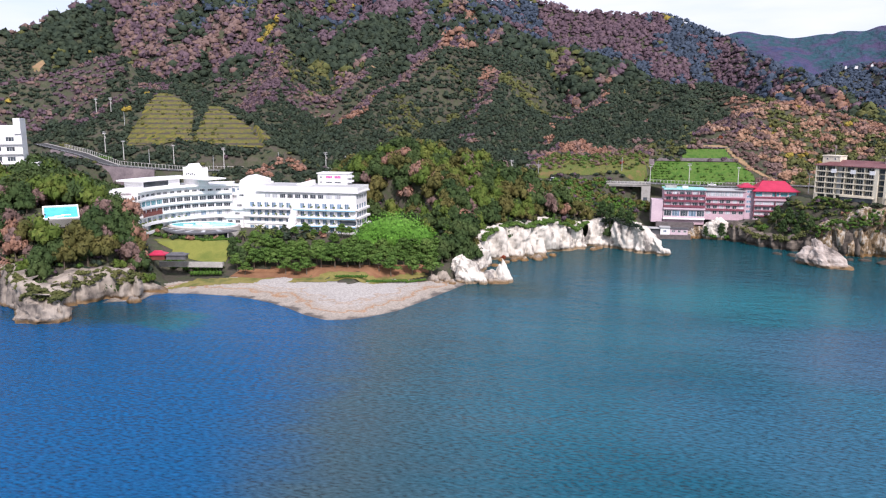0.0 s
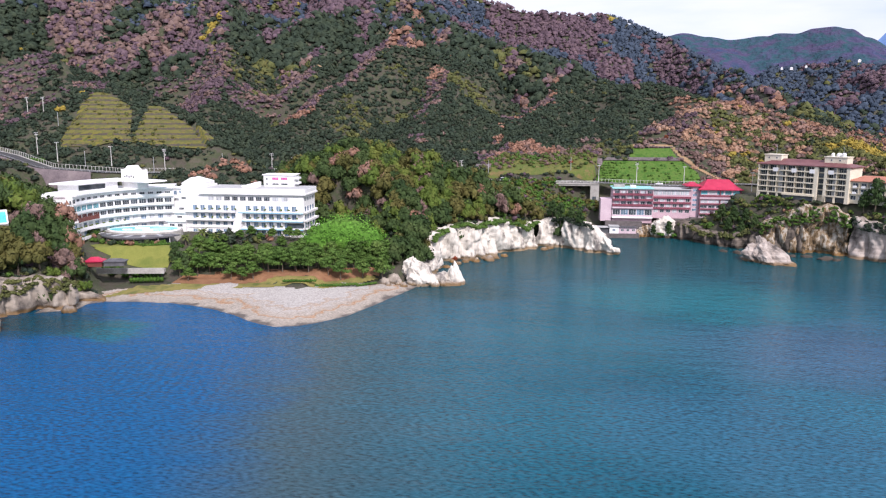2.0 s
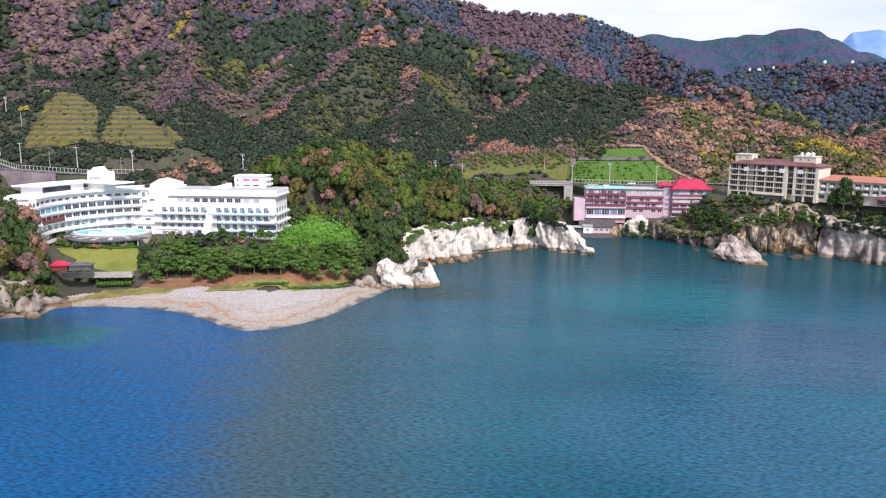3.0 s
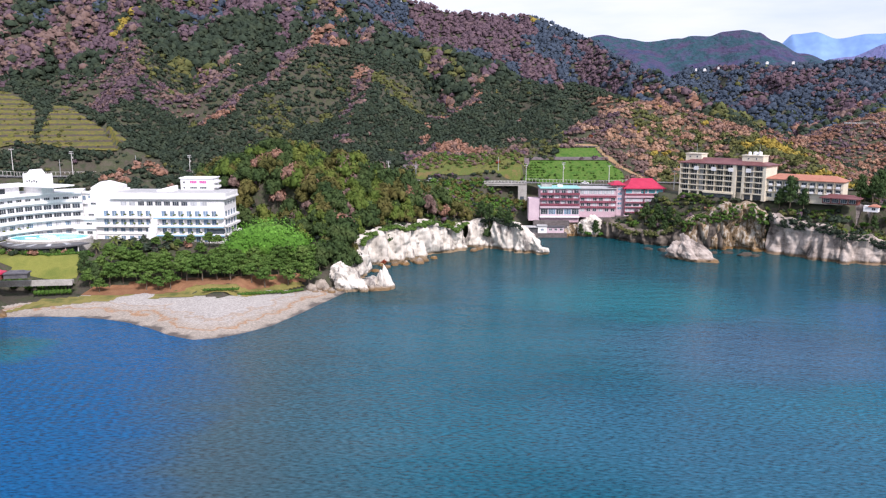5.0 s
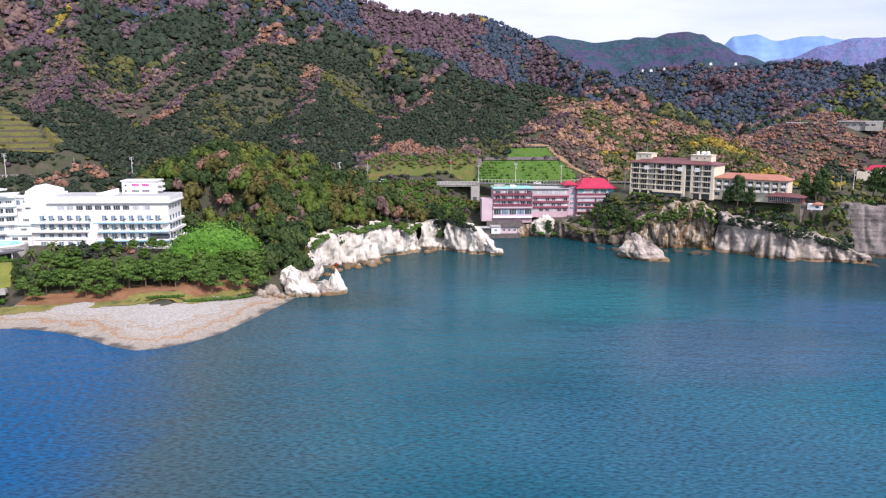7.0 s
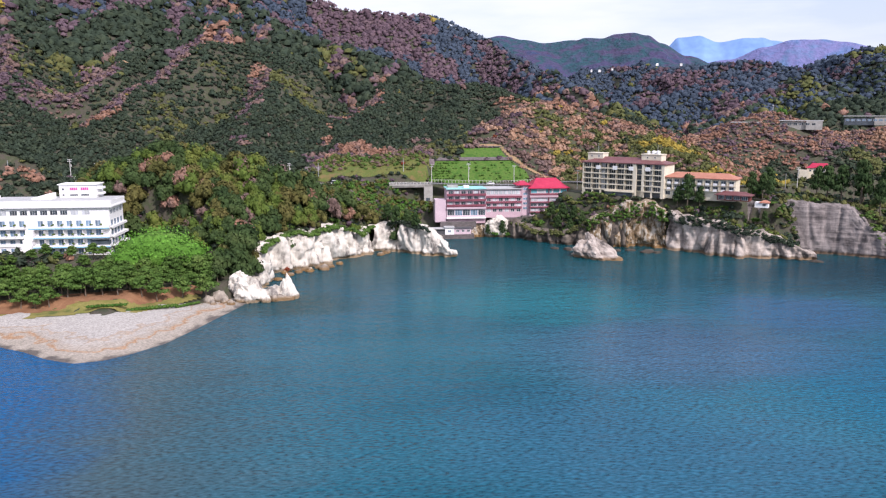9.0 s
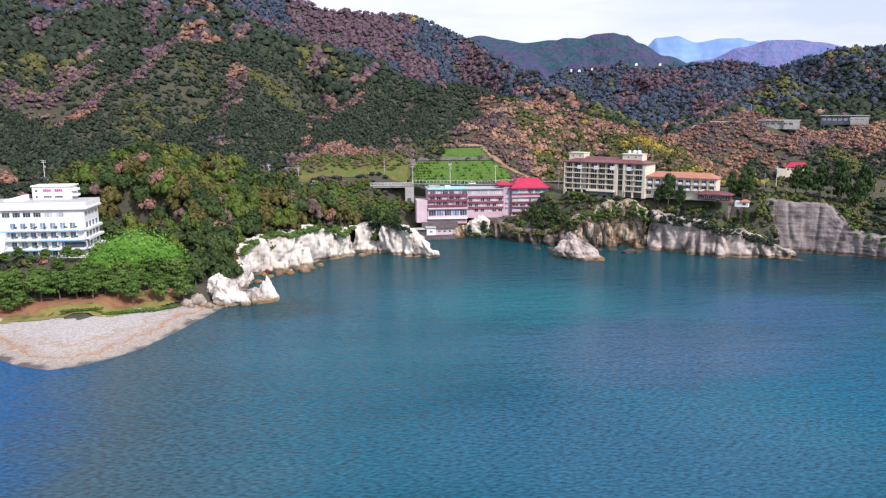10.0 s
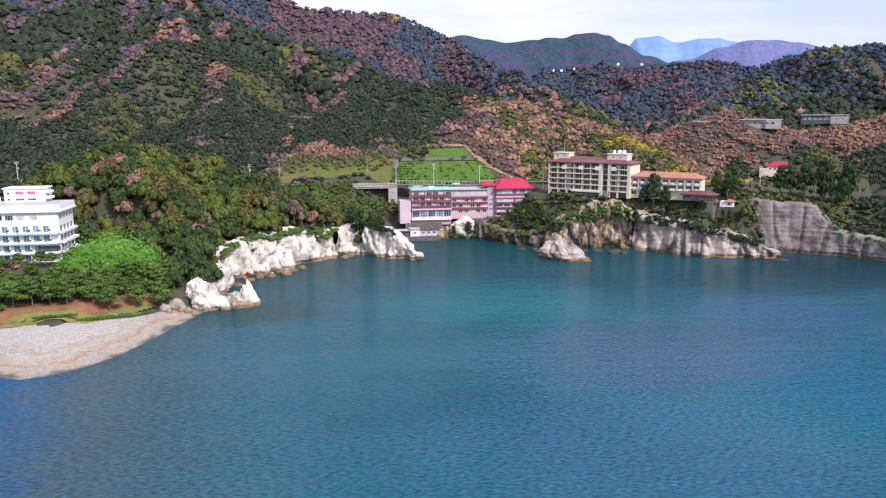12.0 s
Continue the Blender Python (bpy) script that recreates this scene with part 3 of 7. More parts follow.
# ---- rock ----
def rock_material(name, light, mid, dark, scale, strata=0.0, tide=(0.2, 0.13, 0.06)):
    """Weathered rock: patches, streaks down the face, level beds, and an ochre tide band above the water."""
    m = bpy.data.materials.new(name)
    m.use_nodes = True
    n, l = m.node_tree.nodes, m.node_tree.links
    b = n["Principled BSDF"]
    geo = n.new("ShaderNodeNewGeometry")

    def tex(sc, stretch, detail=6):
        mp = n.new("ShaderNodeMapping")
        mp.inputs["Scale"].default_value = stretch
        t = n.new("ShaderNodeTexNoise")
        t.inputs["Scale"].default_value, t.inputs["Detail"].default_value, t.inputs["Roughness"].default_value = sc, detail, 0.62
        l.new(geo.outputs["Position"], mp.inputs[0])
        l.new(mp.outputs[0], t.inputs["Vector"])
        return t

    patch, streak, bed, grain = tex(scale, (1, 1, 0.6)), tex(scale * 2.2, (1, 1, 0.22)), tex(0.55, (0.12, 0.12, 1.6)), tex(2.2, (1, 1, 1))
    ramp = n.new("ShaderNodeValToRGB")
    e = ramp.color_ramp.elements
    e[0].position, e[0].color = 0.40, (*dark, 1)
    e[1].position, e[1].color = 0.57, (*light, 1)
    k = e.new(0.48)
    k.color = (*mid, 1)
    mixf = n.new("ShaderNodeMix")
    mixf.inputs["Factor"].default_value = 0.45
    l.new(patch.outputs["Fac"], mixf.inputs["A"])
    l.new(streak.outputs["Fac"], mixf.inputs["B"])
    bedm = n.new("ShaderNodeMix")
    bedm.inputs["Factor"].default_value = strata
    l.new(mixf.outputs["Result"], bedm.inputs["A"])
    l.new(bed.outputs["Fac"], bedm.inputs["B"])
    l.new(bedm.outputs["Result"], ramp.inputs[0])
    sep = n.new("ShaderNodeSeparateXYZ")
    l.new(geo.outputs["Position"], sep.inputs[0])
    wob = n.new("ShaderNodeMath")
    wob.operation = 'MULTIPLY_ADD'
    wob.inputs[1].default_value = -2.2
    l.new(grain.outputs["Fac"], wob.inputs[0])
    l.new(sep.outputs["Z"], wob.inputs[2])
    band = n.new("ShaderNodeMapRange")
    band.inputs["From Min"].default_value, band.inputs["From Max"].default_value = -0.2, 0.7
    band.inputs["To Min"].default_value, band.inputs["To Max"].default_value = 0.85, 0.0
    l.new(wob.outputs[0], band.inputs["Value"])
    cm = n.new("ShaderNodeMix")
    cm.data_type = 'RGBA'
    cm.inputs["B"].default_value = (*tide, 1)
    l.new(band.outputs[0], cm.inputs["Factor"])
    l.new(ramp.outputs[0], cm.inputs["A"])
    l.new(cm.outputs["Result"], b.inputs["Base Color"])
    b.inputs["Roughness"].default_value = 0.9
    b.inputs["Specular IOR Level"].default_value = 0.2
    add = n.new("ShaderNodeMath")
    add.operation = 'MULTIPLY_ADD'
    add.inputs[1].default_value = 2.0
    l.new(streak.outputs["Fac"], add.inputs[0])
    l.new(grain.outputs["Fac"], add.inputs[2])
    bp = n.new("ShaderNodeBump")
    bp.inputs["Strength"].default_value, bp.inputs["Distance"].default_value = 0.8, 0.5
    l.new(add.outputs[0], bp.inputs["Height"])
    l.new(bp.outputs[0], b.inputs["Normal"])
    return m


M_CHALK = rock_material("white tuff", (0.74, 0.7, 0.63), (0.56, 0.52, 0.46), (0.2, 0.18, 0.165), 0.16)
M_GREYROCK = rock_material("grey tuff", (0.4, 0.35, 0.295), (0.26, 0.225, 0.19), (0.1, 0.088, 0.08), 0.14, tide=(0.2, 0.12, 0.05))
M_PALEROCK = rock_material("pale tuff", (0.5, 0.44, 0.395), (0.31, 0.265, 0.235), (0.1, 0.088, 0.08), 0.14, 0.2, tide=(0.2, 0.13, 0.07))
M_BEDDED = rock_material("bedded grey tuff", (0.3, 0.265, 0.255), (0.2, 0.175, 0.17), (0.075, 0.066, 0.066), 0.12, 0.38, tide=(0.16, 0.1, 0.06))
M_OCHRE = rock_material("ochre stained rock", (0.46, 0.42, 0.36), (0.24, 0.165, 0.09), (0.045, 0.04, 0.034), 0.34, tide=(0.22, 0.12, 0.04))
M_DARKROCK = rock_material("dark wet rock", (0.2, 0.17, 0.14), (0.12, 0.1, 0.085), (0.045, 0.04, 0.035), 0.2, 0.25, tide=(0.06, 0.05, 0.04))


def resample(nodes, step):
    out = []
    for (ax, ay, az), (bx, by, bz) in zip(nodes, nodes[1:]):
        n = max(1, int(math.hypot(bx - ax, by - ay) / step))
        out += [(ax + (bx - ax) * i / n, ay + (by - ay) * i / n, az + (bz - az) * i / n) for i in range(n)]
    return out + [nodes[-1]]


def cliff(name, nodes, mat, label, rib=2.2, rib_len=7.0, lean=0.28, step=0.65, rows=30, inland=6.0, seed=0.0, beds=0.0, crest=1.6, blocky=1.0):
    """A cliff along a stretch of coast: buttresses, gullies and ledges; its top runs back into the slope."""
    line = resample(nodes, step)
    n = len(line)
    P = np.array(line)
    tan = np.gradient(P[:, :2], axis=0)
    tan = np.stack([np.convolve(np.pad(tan[:, k], 5, mode="edge"), np.ones(11) / 11, "valid") for k in (0, 1)], 1)
    tan /= np.linalg.norm(tan, axis=1)[:, None] + 1e-9
    nor = np.stack([-tan[:, 1], tan[:, 0]], 1)
    verts = []
    run = np.concatenate([[0], np.cumsum(np.hypot(*np.diff(P[:, :2], axis=0).T))])
    for i in range(n):
        x, y, c = P[i]
        top = c + crest * noise.noise((run[i] / 5.0, seed, 1.7)) + 0.7 * noise.noise((run[i] / 1.6, seed, 3.1))
        for j in range(rows + 5):
            t = min(1.0, j / rows)
            z = -1.5 + (top + 1.5) * t
            rib_n = abs(noise.noise((run[i] / rib_len, z / 26, seed + 9))) * 1.7 - 0.3
            cleft = 3.2 * max(0.0, abs(noise.noise((run[i] / 9.0, z / 40, seed + 70))) * -6 + 1.0)
            bite = cleft * min(1.0, 0.25 + blocky) + 0.5 * rib * noise.noise((run[i] / (rib_len * 0.4), z / 8, seed + 4))
            v1, v2 = noise.voronoi((run[i] / 6.5 + 0.25 * z / 6.5, z / 15.0, seed + 3.0))[0][:2]
            u1, u2 = noise.voronoi((run[i] / 2.6, z / 2.2 + 0.3 * run[i] / 2.6, seed + 8.0))[0][:2]
            block = 1.9 * max(0.0, 1 - 3.2 * (v2 - v1)) + 0.4 * max(0.0, 1 - 3.5 * (u2 - u1)) - 1.1 * noise.cell((run[i] / 5.0 + z / 30, z / 14.0, seed))
            led = 1.1 * noise.turbulence((run[i] / 8.0, z / 9.0, seed + 20), 5, True, noise_basis='PERLIN_ORIGINAL') - 0.6 + 0.3 * noise.noise((run[i] / 1.3, z / 1.3, seed + 31))
            bed = beds * noise.noise((run[i] / 60, z / 1.3, seed + 50))
            # undercut at the waterline, rounding at the top
            d = 0.7 * rib * rib_n + bite * 0.8 + blocky * block + led + bed + lean * max(z, 0) + 16 * max(0, t - 0.85) ** 2 - 0.4
            if z < 1.2:
                d += 0.5
            if j > rows:
                d += inland * (j - rows) / 5
                z = top + 0.6 * (j - rows) / 5
            verts.append((x + nor[i, 0] * d, y + nor[i, 1] * d, z))
    me = soft_mesh(name, verts, grid_faces(n, rows + 6 - 1), mat, smooth=False)
    return tagged(new(name, me), label, "cliff")


def boulder(name, x, y, z, sx, sy, sz, mat, label, seed, turn=0.0, level=4, peak=0.0, rough=0.28, group="", lean=(0.0, 0.0)):
    """A weathered boulder; peak draws its top into a point."""
    bm = bmesh.new()
    bmesh.ops.create_icosphere(bm, subdivisions=level, radius=1)
    for v in bm.verts:
        p = v.co.copy()
        f = 1 + rough * noise.fractal(p * 1.1 + Vector((seed, 0, 0)), 1.0, 2.1, 4) + 0.10 * noise.noise(p * 5 + Vector((0, seed, 0))) + 0.05 * noise.noise(Vector((p.x * 5, p.y * 5, p.z * 13)) + Vector((seed, 0, 0)))
        cell = noise.cell(p * 1.6 + Vector((seed, seed, 0)))
        p *= f + 0.06 * cell - 0.34 * noise.turbulence(p * 1.5 + Vector((0, 0, seed)), 5, True, noise_basis='PERLIN_ORIGINAL') + 0.17
        if p.z > 0:
            k = 1 - peak * min(1, p.z) * 0.85
            p.x, p.y = p.x * k + lean[0] * p.z, p.y * k + lean[1] * p.z
        v.co = Vector((p.x * sx, p.y * sy, p.z * sz))
    for f in bm.faces:
        f.smooth = level < 4
    ob = new(name, mesh_from(name, bm, mat))
    ob.matrix_world = pose(x, y, z, 0, 0, turn)
    return tagged(ob, label, "rock", group)


def stretch(a, b):
    """Coast nodes from the first near a to the first near b."""
    i = min(range(len(COAST)), key=lambda k: math.hypot(COAST[k][0] - a[0], COAST[k][1] - a[1]))
    j = min(range(len(COAST)), key=lambda k: math.hypot(COAST[k][0] - b[0], COAST[k][1] - b[1]))
    return COAST[i:j + 1]


cliff("headland_cliff", stretch((-286, 165), (-151, 228)), M_GREYROCK, "grey weathered sea cliff below a wooded headland", 2.0, 8, 0.14, seed=1.0, rows=22)
cliff("white_cliff", stretch((-40, 288), (4, 357)), M_CHALK, "bright white tuff cliff with deep gullies", 2.6, 8, 0.08, seed=5.0)
cliff("white_headland_cliff", stretch((4, 357), (24, 380)), M_CHALK, "white tuff headland with a low rocky toe", 2.0, 8, 0.1, seed=9.0, inland=5)
cliff("cove_cliff", stretch((24, 380), (66, 399)), M_OCHRE, "low ochre rock bank at the head of the cove", 0.8, 4, 0.3, seed=12.0, rows=12)
cliff("dark_cliff", stretch((66, 399), (131, 359)), M_DARKROCK, "dark low rock shelf under pines", 1.6, 6, 0.25, seed=15.0, rows=16)
cliff("stained_cliff", stretch((112, 364), (147, 353)), M_OCHRE, "steep sea cliff with dark gullies and rusty stains", 2.2, 7, 0.04, seed=19.0, blocky=1.5)
cliff("pale_cliff", stretch((147, 353), (207, 316)), M_PALEROCK, "pale grey cliff sloping to a low point", 2.0, 10, 0.2, seed=23.0)
cliff("bedded_cliff", [(176, 352, 24), (185, 350, 24.5), (193, 345, 25), (205, 338, 25), (214, 333, 24.5), (222, 331, 24), (229, 327, 22), (234, 322, 15), (241, 317, 10), (250.8, 302.5, 9), (264, 283.8, 12), (275, 264, 17.6)], M_BEDDED, "tall grey cliff with level beds", 0.5, 30, 0.1, seed=27.0, beds=0.3, rows=40, blocky=0.18, inland=14)

boulder("white_rock", -43.6, 269.5, 3.6, 4.7, 4.3, 5.8, M_CHALK, "big blocky white boulder at the end of the beach", 2.0, 20, rough=0.2, lean=(-0.25, 0.1))
boulder("white_rock", -47.5, 275.5, 4.0, 4.4, 4.2, 5.0, M_CHALK, "white rock ledge behind the big boulder", 4.0, 60, rough=0.2)
boulder("pointed_rock", -29.8, 272.2, 1.6, 3.5, 3.2, 7.2, M_CHALK, "pointed pale rock standing in the sea", 7.0, 10, peak=0.6, rough=0.2, lean=(-0.12, 0.1))
boulder("boulder", -32.0, 270.2, 0.2, 4.6, 2.6, 1.8, M_GREYROCK, "low stained ledge under the pointed rock", 9.0, 5, 3, group="boulders by the beach")
for k, (x, y, z, q) in enumerate([(-38.6, 269.2, 2.0, 2.5), (-35.0, 271.4, 2.4, 2.7), (-37.0, 267.2, 0.6, 1.7), (-34.4, 268.4, 0.7, 1.5), (-53.5, 267.5, 1.8, 2.6), (-57.0, 265.0, 1.4, 1.9), (-51.5, 265.4, 1.0, 1.5), (-55.0, 262.6, 0.9, 1.2), (-49.0, 263.4, 0.6, 1.2)]):
    boulder("boulder", x, y, z, q * 1.05, q, q * 1.05, M_CHALK if k < 3 else M_GREYROCK, "rounded pale boulder by the white rock", 10.0 + k, 40 * k, 3, group="boulders by the beach", rough=0.22)
boulder("islet", 107.5, 336.5, 1.2, 9.4, 7.2, 8.2, M_PALEROCK, "pale pointed rock islet in the bay", 31.0, -22, peak=0.5, rough=0.34, lean=(-0.4, 0.2), level=5)
boulder("islet_toe", 112.5, 331.5, 0.0, 6.0, 3.4, 2.0, M_GREYROCK, "low rock shelf beside the islet", 35.0, -25)
boulder("cove_rock", 72.0, 402.5, 3.0, 7.6, 4.6, 7.6, M_CHALK, "pale rock outcrop at the head of the cove", 81.0, -8, rough=0.24)
boulder("cove_rock", 60.5, 403.5, 1.2, 5.0, 3.4, 5.2, M_OCHRE, "ochre rock bank at the head of the cove", 83.0, 12, rough=0.3)
boulder("cove_rock", 82.0, 398.5, 1.0, 5.6, 4.0, 6.4, M_DARKROCK, "dark rock beside the pale outcrop", 85.0, -30, rough=0.3)
boulder("rock", -170, 186.0, 1.0, 7.5, 5.5, 6.0, M_GREYROCK, "big tilted grey block at the foot of the headland", 44.0, 20, 4, rough=0.3)
boulder("rock", -155.5, 212.5, 0.6, 2.6, 2.0, 1.7, M_GREYROCK, "grey boulder at the edge of the shingle", 41.0, 0, 3)
for k, (x, y, s) in enumerate([(-37, 303, 1.3), (-33.5, 311, 1.6), (-30, 317, 1.5), (-25.5, 319, 1.9), (-19.5, 322.5, 2.3), (-17, 327, 1.5), (-13, 333, 1.3), (6, 353, 1.6), (9, 358, 1.8), (-36, 316, 1.2), (-22, 325, 1.3), (-28, 321, 1.1)]):
    boulder("shore_rock", x, y, 0.2, s * 1.3, s, s * 0.75, M_GREYROCK if k % 3 else M_OCHRE, "ochre stained rock at the cliff foot", 50.0 + k, 33 * k, 3, group="rocks along the white cliff")
for k, (x, y, s) in enumerate([(130, 351, 1.6), (137, 346, 2.4), (141, 344, 1.6), (124, 352, 1.4), (100, 357, 2.0), (94, 361, 1.5), (205, 314, 1.6)]):
    boulder("reef_rock", x, y, 0.0, s * 1.7, s, s * 0.6, M_DARKROCK, "dark low reef rock in the water", 70.0 + k, 25 * k, 3, group="reef rocks")

# ---- beach ----
M_SHINGLE = bpy.data.materials.new("beach shingle")
M_SHINGLE.use_nodes = True
bn, bl = M_SHINGLE.node_tree.nodes, M_SHINGLE.node_tree.links
bb = bn["Principled BSDF"]
b_geo, b_sep = bn.new("ShaderNodeNewGeometry"), bn.new("ShaderNodeSeparateXYZ")
b_big, b_fine, b_peb = bn.new("ShaderNodeTexNoise"), bn.new("ShaderNodeTexNoise"), bn.new("ShaderNodeTexVoronoi")
b_big.inputs["Scale"].default_value, b_big.inputs["Detail"].default_value = 0.16, 9
b_fine.inputs["Scale"].default_value, b_fine.inputs["Detail"].default_value = 1.1, 4
b_peb.inputs["Scale"].default_value = 2.4
for t in (b_big, b_fine, b_peb):
    bl.new(b_geo.outputs["Position"], t.inputs["Vector"])
bl.new(b_geo.outputs["Position"], b_sep.inputs[0])
b_z = bn.new("ShaderNodeMath")
b_z.operation = 'MULTIPLY_ADD'
b_z.inputs[1].default_value = 1.3
bl.new(b_big.outputs["Fac"], b_z.inputs[0])
bl.new(b_sep.outputs["Z"], b_z.inputs[2])
b_rg = bn.new("ShaderNodeMapRange")
b_rg.inputs["From Min"].default_value, b_rg.inputs["From Max"].default_value = 0.3, 3.9
bl.new(b_z.outputs[0], b_rg.inputs["Value"])
b_rp = bn.new("ShaderNodeValToRGB")
re_ = b_rp.color_ramp.elements
re_[0].position, re_[0].color = 0.09, (0.10, 0.085, 0.075, 1)
re_[1].position, re_[1].color = 0.97, (0.30, 0.26, 0.16, 1)
for pos, col in ((0.15, (0.31, 0.27, 0.225)), (0.27, (0.34, 0.3, 0.255)), (0.3, (0.33, 0.19, 0.1)), (0.33, (0.34, 0.29, 0.24)), (0.43, (0.37, 0.34, 0.31)), (0.455, (0.345, 0.265, 0.2)), (0.48, (0.375, 0.35, 0.325)), (0.9, (0.39, 0.37, 0.345))):
    re_.new(pos).color = (*col, 1)
bl.new(b_rg.outputs[0], b_rp.inputs[0])
b_v1, b_v2 = bn.new("ShaderNodeMapRange"), bn.new("ShaderNodeMapRange")
b_v1.inputs["To Min"].default_value, b_v1.inputs["To Max"].default_value = 0.7, 1.3
b_v2.inputs["To Min"].default_value, b_v2.inputs["To Max"].default_value = 0.75, 1.2
b_sc = bn.new("ShaderNodeSeparateColor")
bl.new(b_peb.outputs["Color"], b_sc.inputs[0])
bl.new(b_fine.outputs["Fac"], b_v1.inputs["Value"])
bl.new(b_sc.outputs[0], b_v2.inputs["Value"])
b_m = bn.new("ShaderNodeMath")
b_m.operation = 'MULTIPLY'
bl.new(b_v1.outputs[0], b_m.inputs[0])
bl.new(b_v2.outputs[0], b_m.inputs[1])
b_s = bn.new("ShaderNodeVectorMath")
b_s.operation = 'SCALE'
bl.new(b_rp.outputs[0], b_s.inputs[0])
bl.new(b_m.outputs[0], b_s.inputs["Scale"])
bl.new(b_s.outputs[0], bb.inputs["Base Color"])
bb.inputs["Roughness"].default_value = 0.9
b_bp = bn.new("ShaderNodeBump")
b_bp.inputs["Strength"].default_value, b_bp.inputs["Distance"].default_value = 0.6, 0.15
bl.new(b_peb.outputs["Distance"], b_bp.inputs["Height"])
bl.new(b_bp.outputs[0], bb.inputs["Normal"])

bx, by = np.meshgrid(np.arange(-166, -38, 0.9), np.arange(198, 285, 0.9), indexing="ij")
bd, bc = along(COAST, bx, by)
b_land = inside(COAST + OUTER, bx, by)
bz = np.where(b_land, np.minimum(0.085 * bd, 2.6 + 0.03 * (bd - 30)), -0.1 * bd)
bz = bz + 0.12 * wave_noise(bx, by, 5, 61) * np.clip(bd / 6, 0, 1) + 0.22 * wave_noise(bx, by, 13, 62) * np.clip(bd / 6, 0, 1)
top = 34 - 8 * np.clip((bx + 75) / 30, 0, 1) - 20 * np.clip((-126 - bx) / 18, 0, 1) + 2.5 * wave_noise(bx, by, 9, 63)
keep = ((b_land & (bd < top)) | (~b_land & (bd < 5))) & (along(BEACH_EDGE, bx, by)[0] < 40)
bf = grid_faces(*bx.shape)
bf = bf[keep.ravel()[bf].all(1)]
used, inv = np.unique(bf, return_inverse=True)
bv = np.stack([bx, by, bz + 0.05], -1).reshape(-1, 3)[used]
tagged(new("beach", soft_mesh("beach", bv, inv.reshape(-1, 4), M_SHINGLE)), "pale shingle beach with rusty lines of seaweed", "beach", kind="structure")


# ---- foliage ----
def leaf_mat(name, a, b, c, island=0.18):
    return material(name, [a, b, c], 0.11, 0.8, 1.3, 1.0, island=island, spec=0.15, bump_dist=0.4, grain=0.4)


M_EVERGREEN = leaf_mat("evergreen leaves", (0.023, 0.037, 0.026), (0.033, 0.049, 0.032), (0.047, 0.063, 0.037))
# dark cedar, its blue deepened so the colour carries the distance haze
M_HAZED_CEDAR = leaf_mat("cedar foliage blued by haze", (0.036, 0.054, 0.082), (0.049, 0.069, 0.102), (0.064, 0.083, 0.114))
M_OLIVE = leaf_mat("olive leaves", (0.065, 0.078, 0.03), (0.1, 0.11, 0.038), (0.13, 0.125, 0.046))
M_RUSSET = leaf_mat("russet autumn leaves", (0.19, 0.105, 0.072), (0.27, 0.15, 0.105), (0.235, 0.15, 0.125))
M_TAN = leaf_mat("orange-tan autumn leaves", (0.25, 0.15, 0.1), (0.34, 0.21, 0.14), (0.31, 0.21, 0.17))
M_MAUVE = leaf_mat("half-bare purplish twigs", (0.08, 0.056, 0.074), (0.115, 0.077, 0.097), (0.145, 0.1, 0.11))
M_BROWN = leaf_mat("brown-mauve twigs and leaves", (0.12, 0.078, 0.07), (0.18, 0.12, 0.104), (0.165, 0.118, 0.115))
M_GOLD = leaf_mat("golden autumn leaves", (0.22, 0.17, 0.034), (0.3, 0.225, 0.045), (0.22, 0.2, 0.05))
M_VINE = leaf_mat("bright vine leaves", (0.07, 0.18, 0.022), (0.095, 0.23, 0.03), (0.13, 0.25, 0.045), 0.3)
M_BRIGHT = leaf_mat("bright green leaves", (0.045, 0.11, 0.02), (0.065, 0.145, 0.024), (0.09, 0.165, 0.035), 0.3)
M_PINE = leaf_mat("pine needles", (0.046, 0.092, 0.02), (0.072, 0.135, 0.028), (0.105, 0.16, 0.04))
M_SCARLET = leaf_mat("red maple leaves", (0.2, 0.03, 0.02), (0.28, 0.06, 0.03), (0.17, 0.06, 0.03))
M_BARK = material("grey-brown bark", [(0.09, 0.07, 0.05), (0.16, 0.13, 0.1)], 0.8, 0.9, 6.0, 0.6)


def ico(level):
    bm = bmesh.new()
    bmesh.ops.create_icosphere(bm, subdivisions=level, radius=1)
    v = np.array([p.co[:] for p in bm.verts])
    f = np.array([[p.index for p in q.verts] for q in bm.faces])
    bm.free()
    return v, f


ICO1, ICO2 = ico(1), ico(2)


def dome(n=8, rows=3):
    """A rounded crown top: rings of vertices under an apex, open below."""
    v = [(math.cos(6.2832 * (i + 0.5 * j) / n) * math.cos(a), math.sin(6.2832 * (i + 0.5 * j) / n) * math.cos(a), math.sin(a)) for j, a in enumerate(-0.45 + 1.75 * k / rows for k in range(rows)) for i in range(n)] + [(0, 0, 1.05)]
    f = []
    for j in range(rows - 1):
        for i in range(n):
            a, b, c, d = j * n + i, j * n + (i + 1) % n, (j + 1) * n + i, (j + 1) * n + (i + 1) % n
            f += [(a, b, c), (b, d, c)]
    f += [((rows - 1) * n + i, (rows - 1) * n + (i + 1) % n, rows * n) for i in range(n)]
    return np.array(v, float), np.array(f)


DOME_LOW = dome(6, 2)


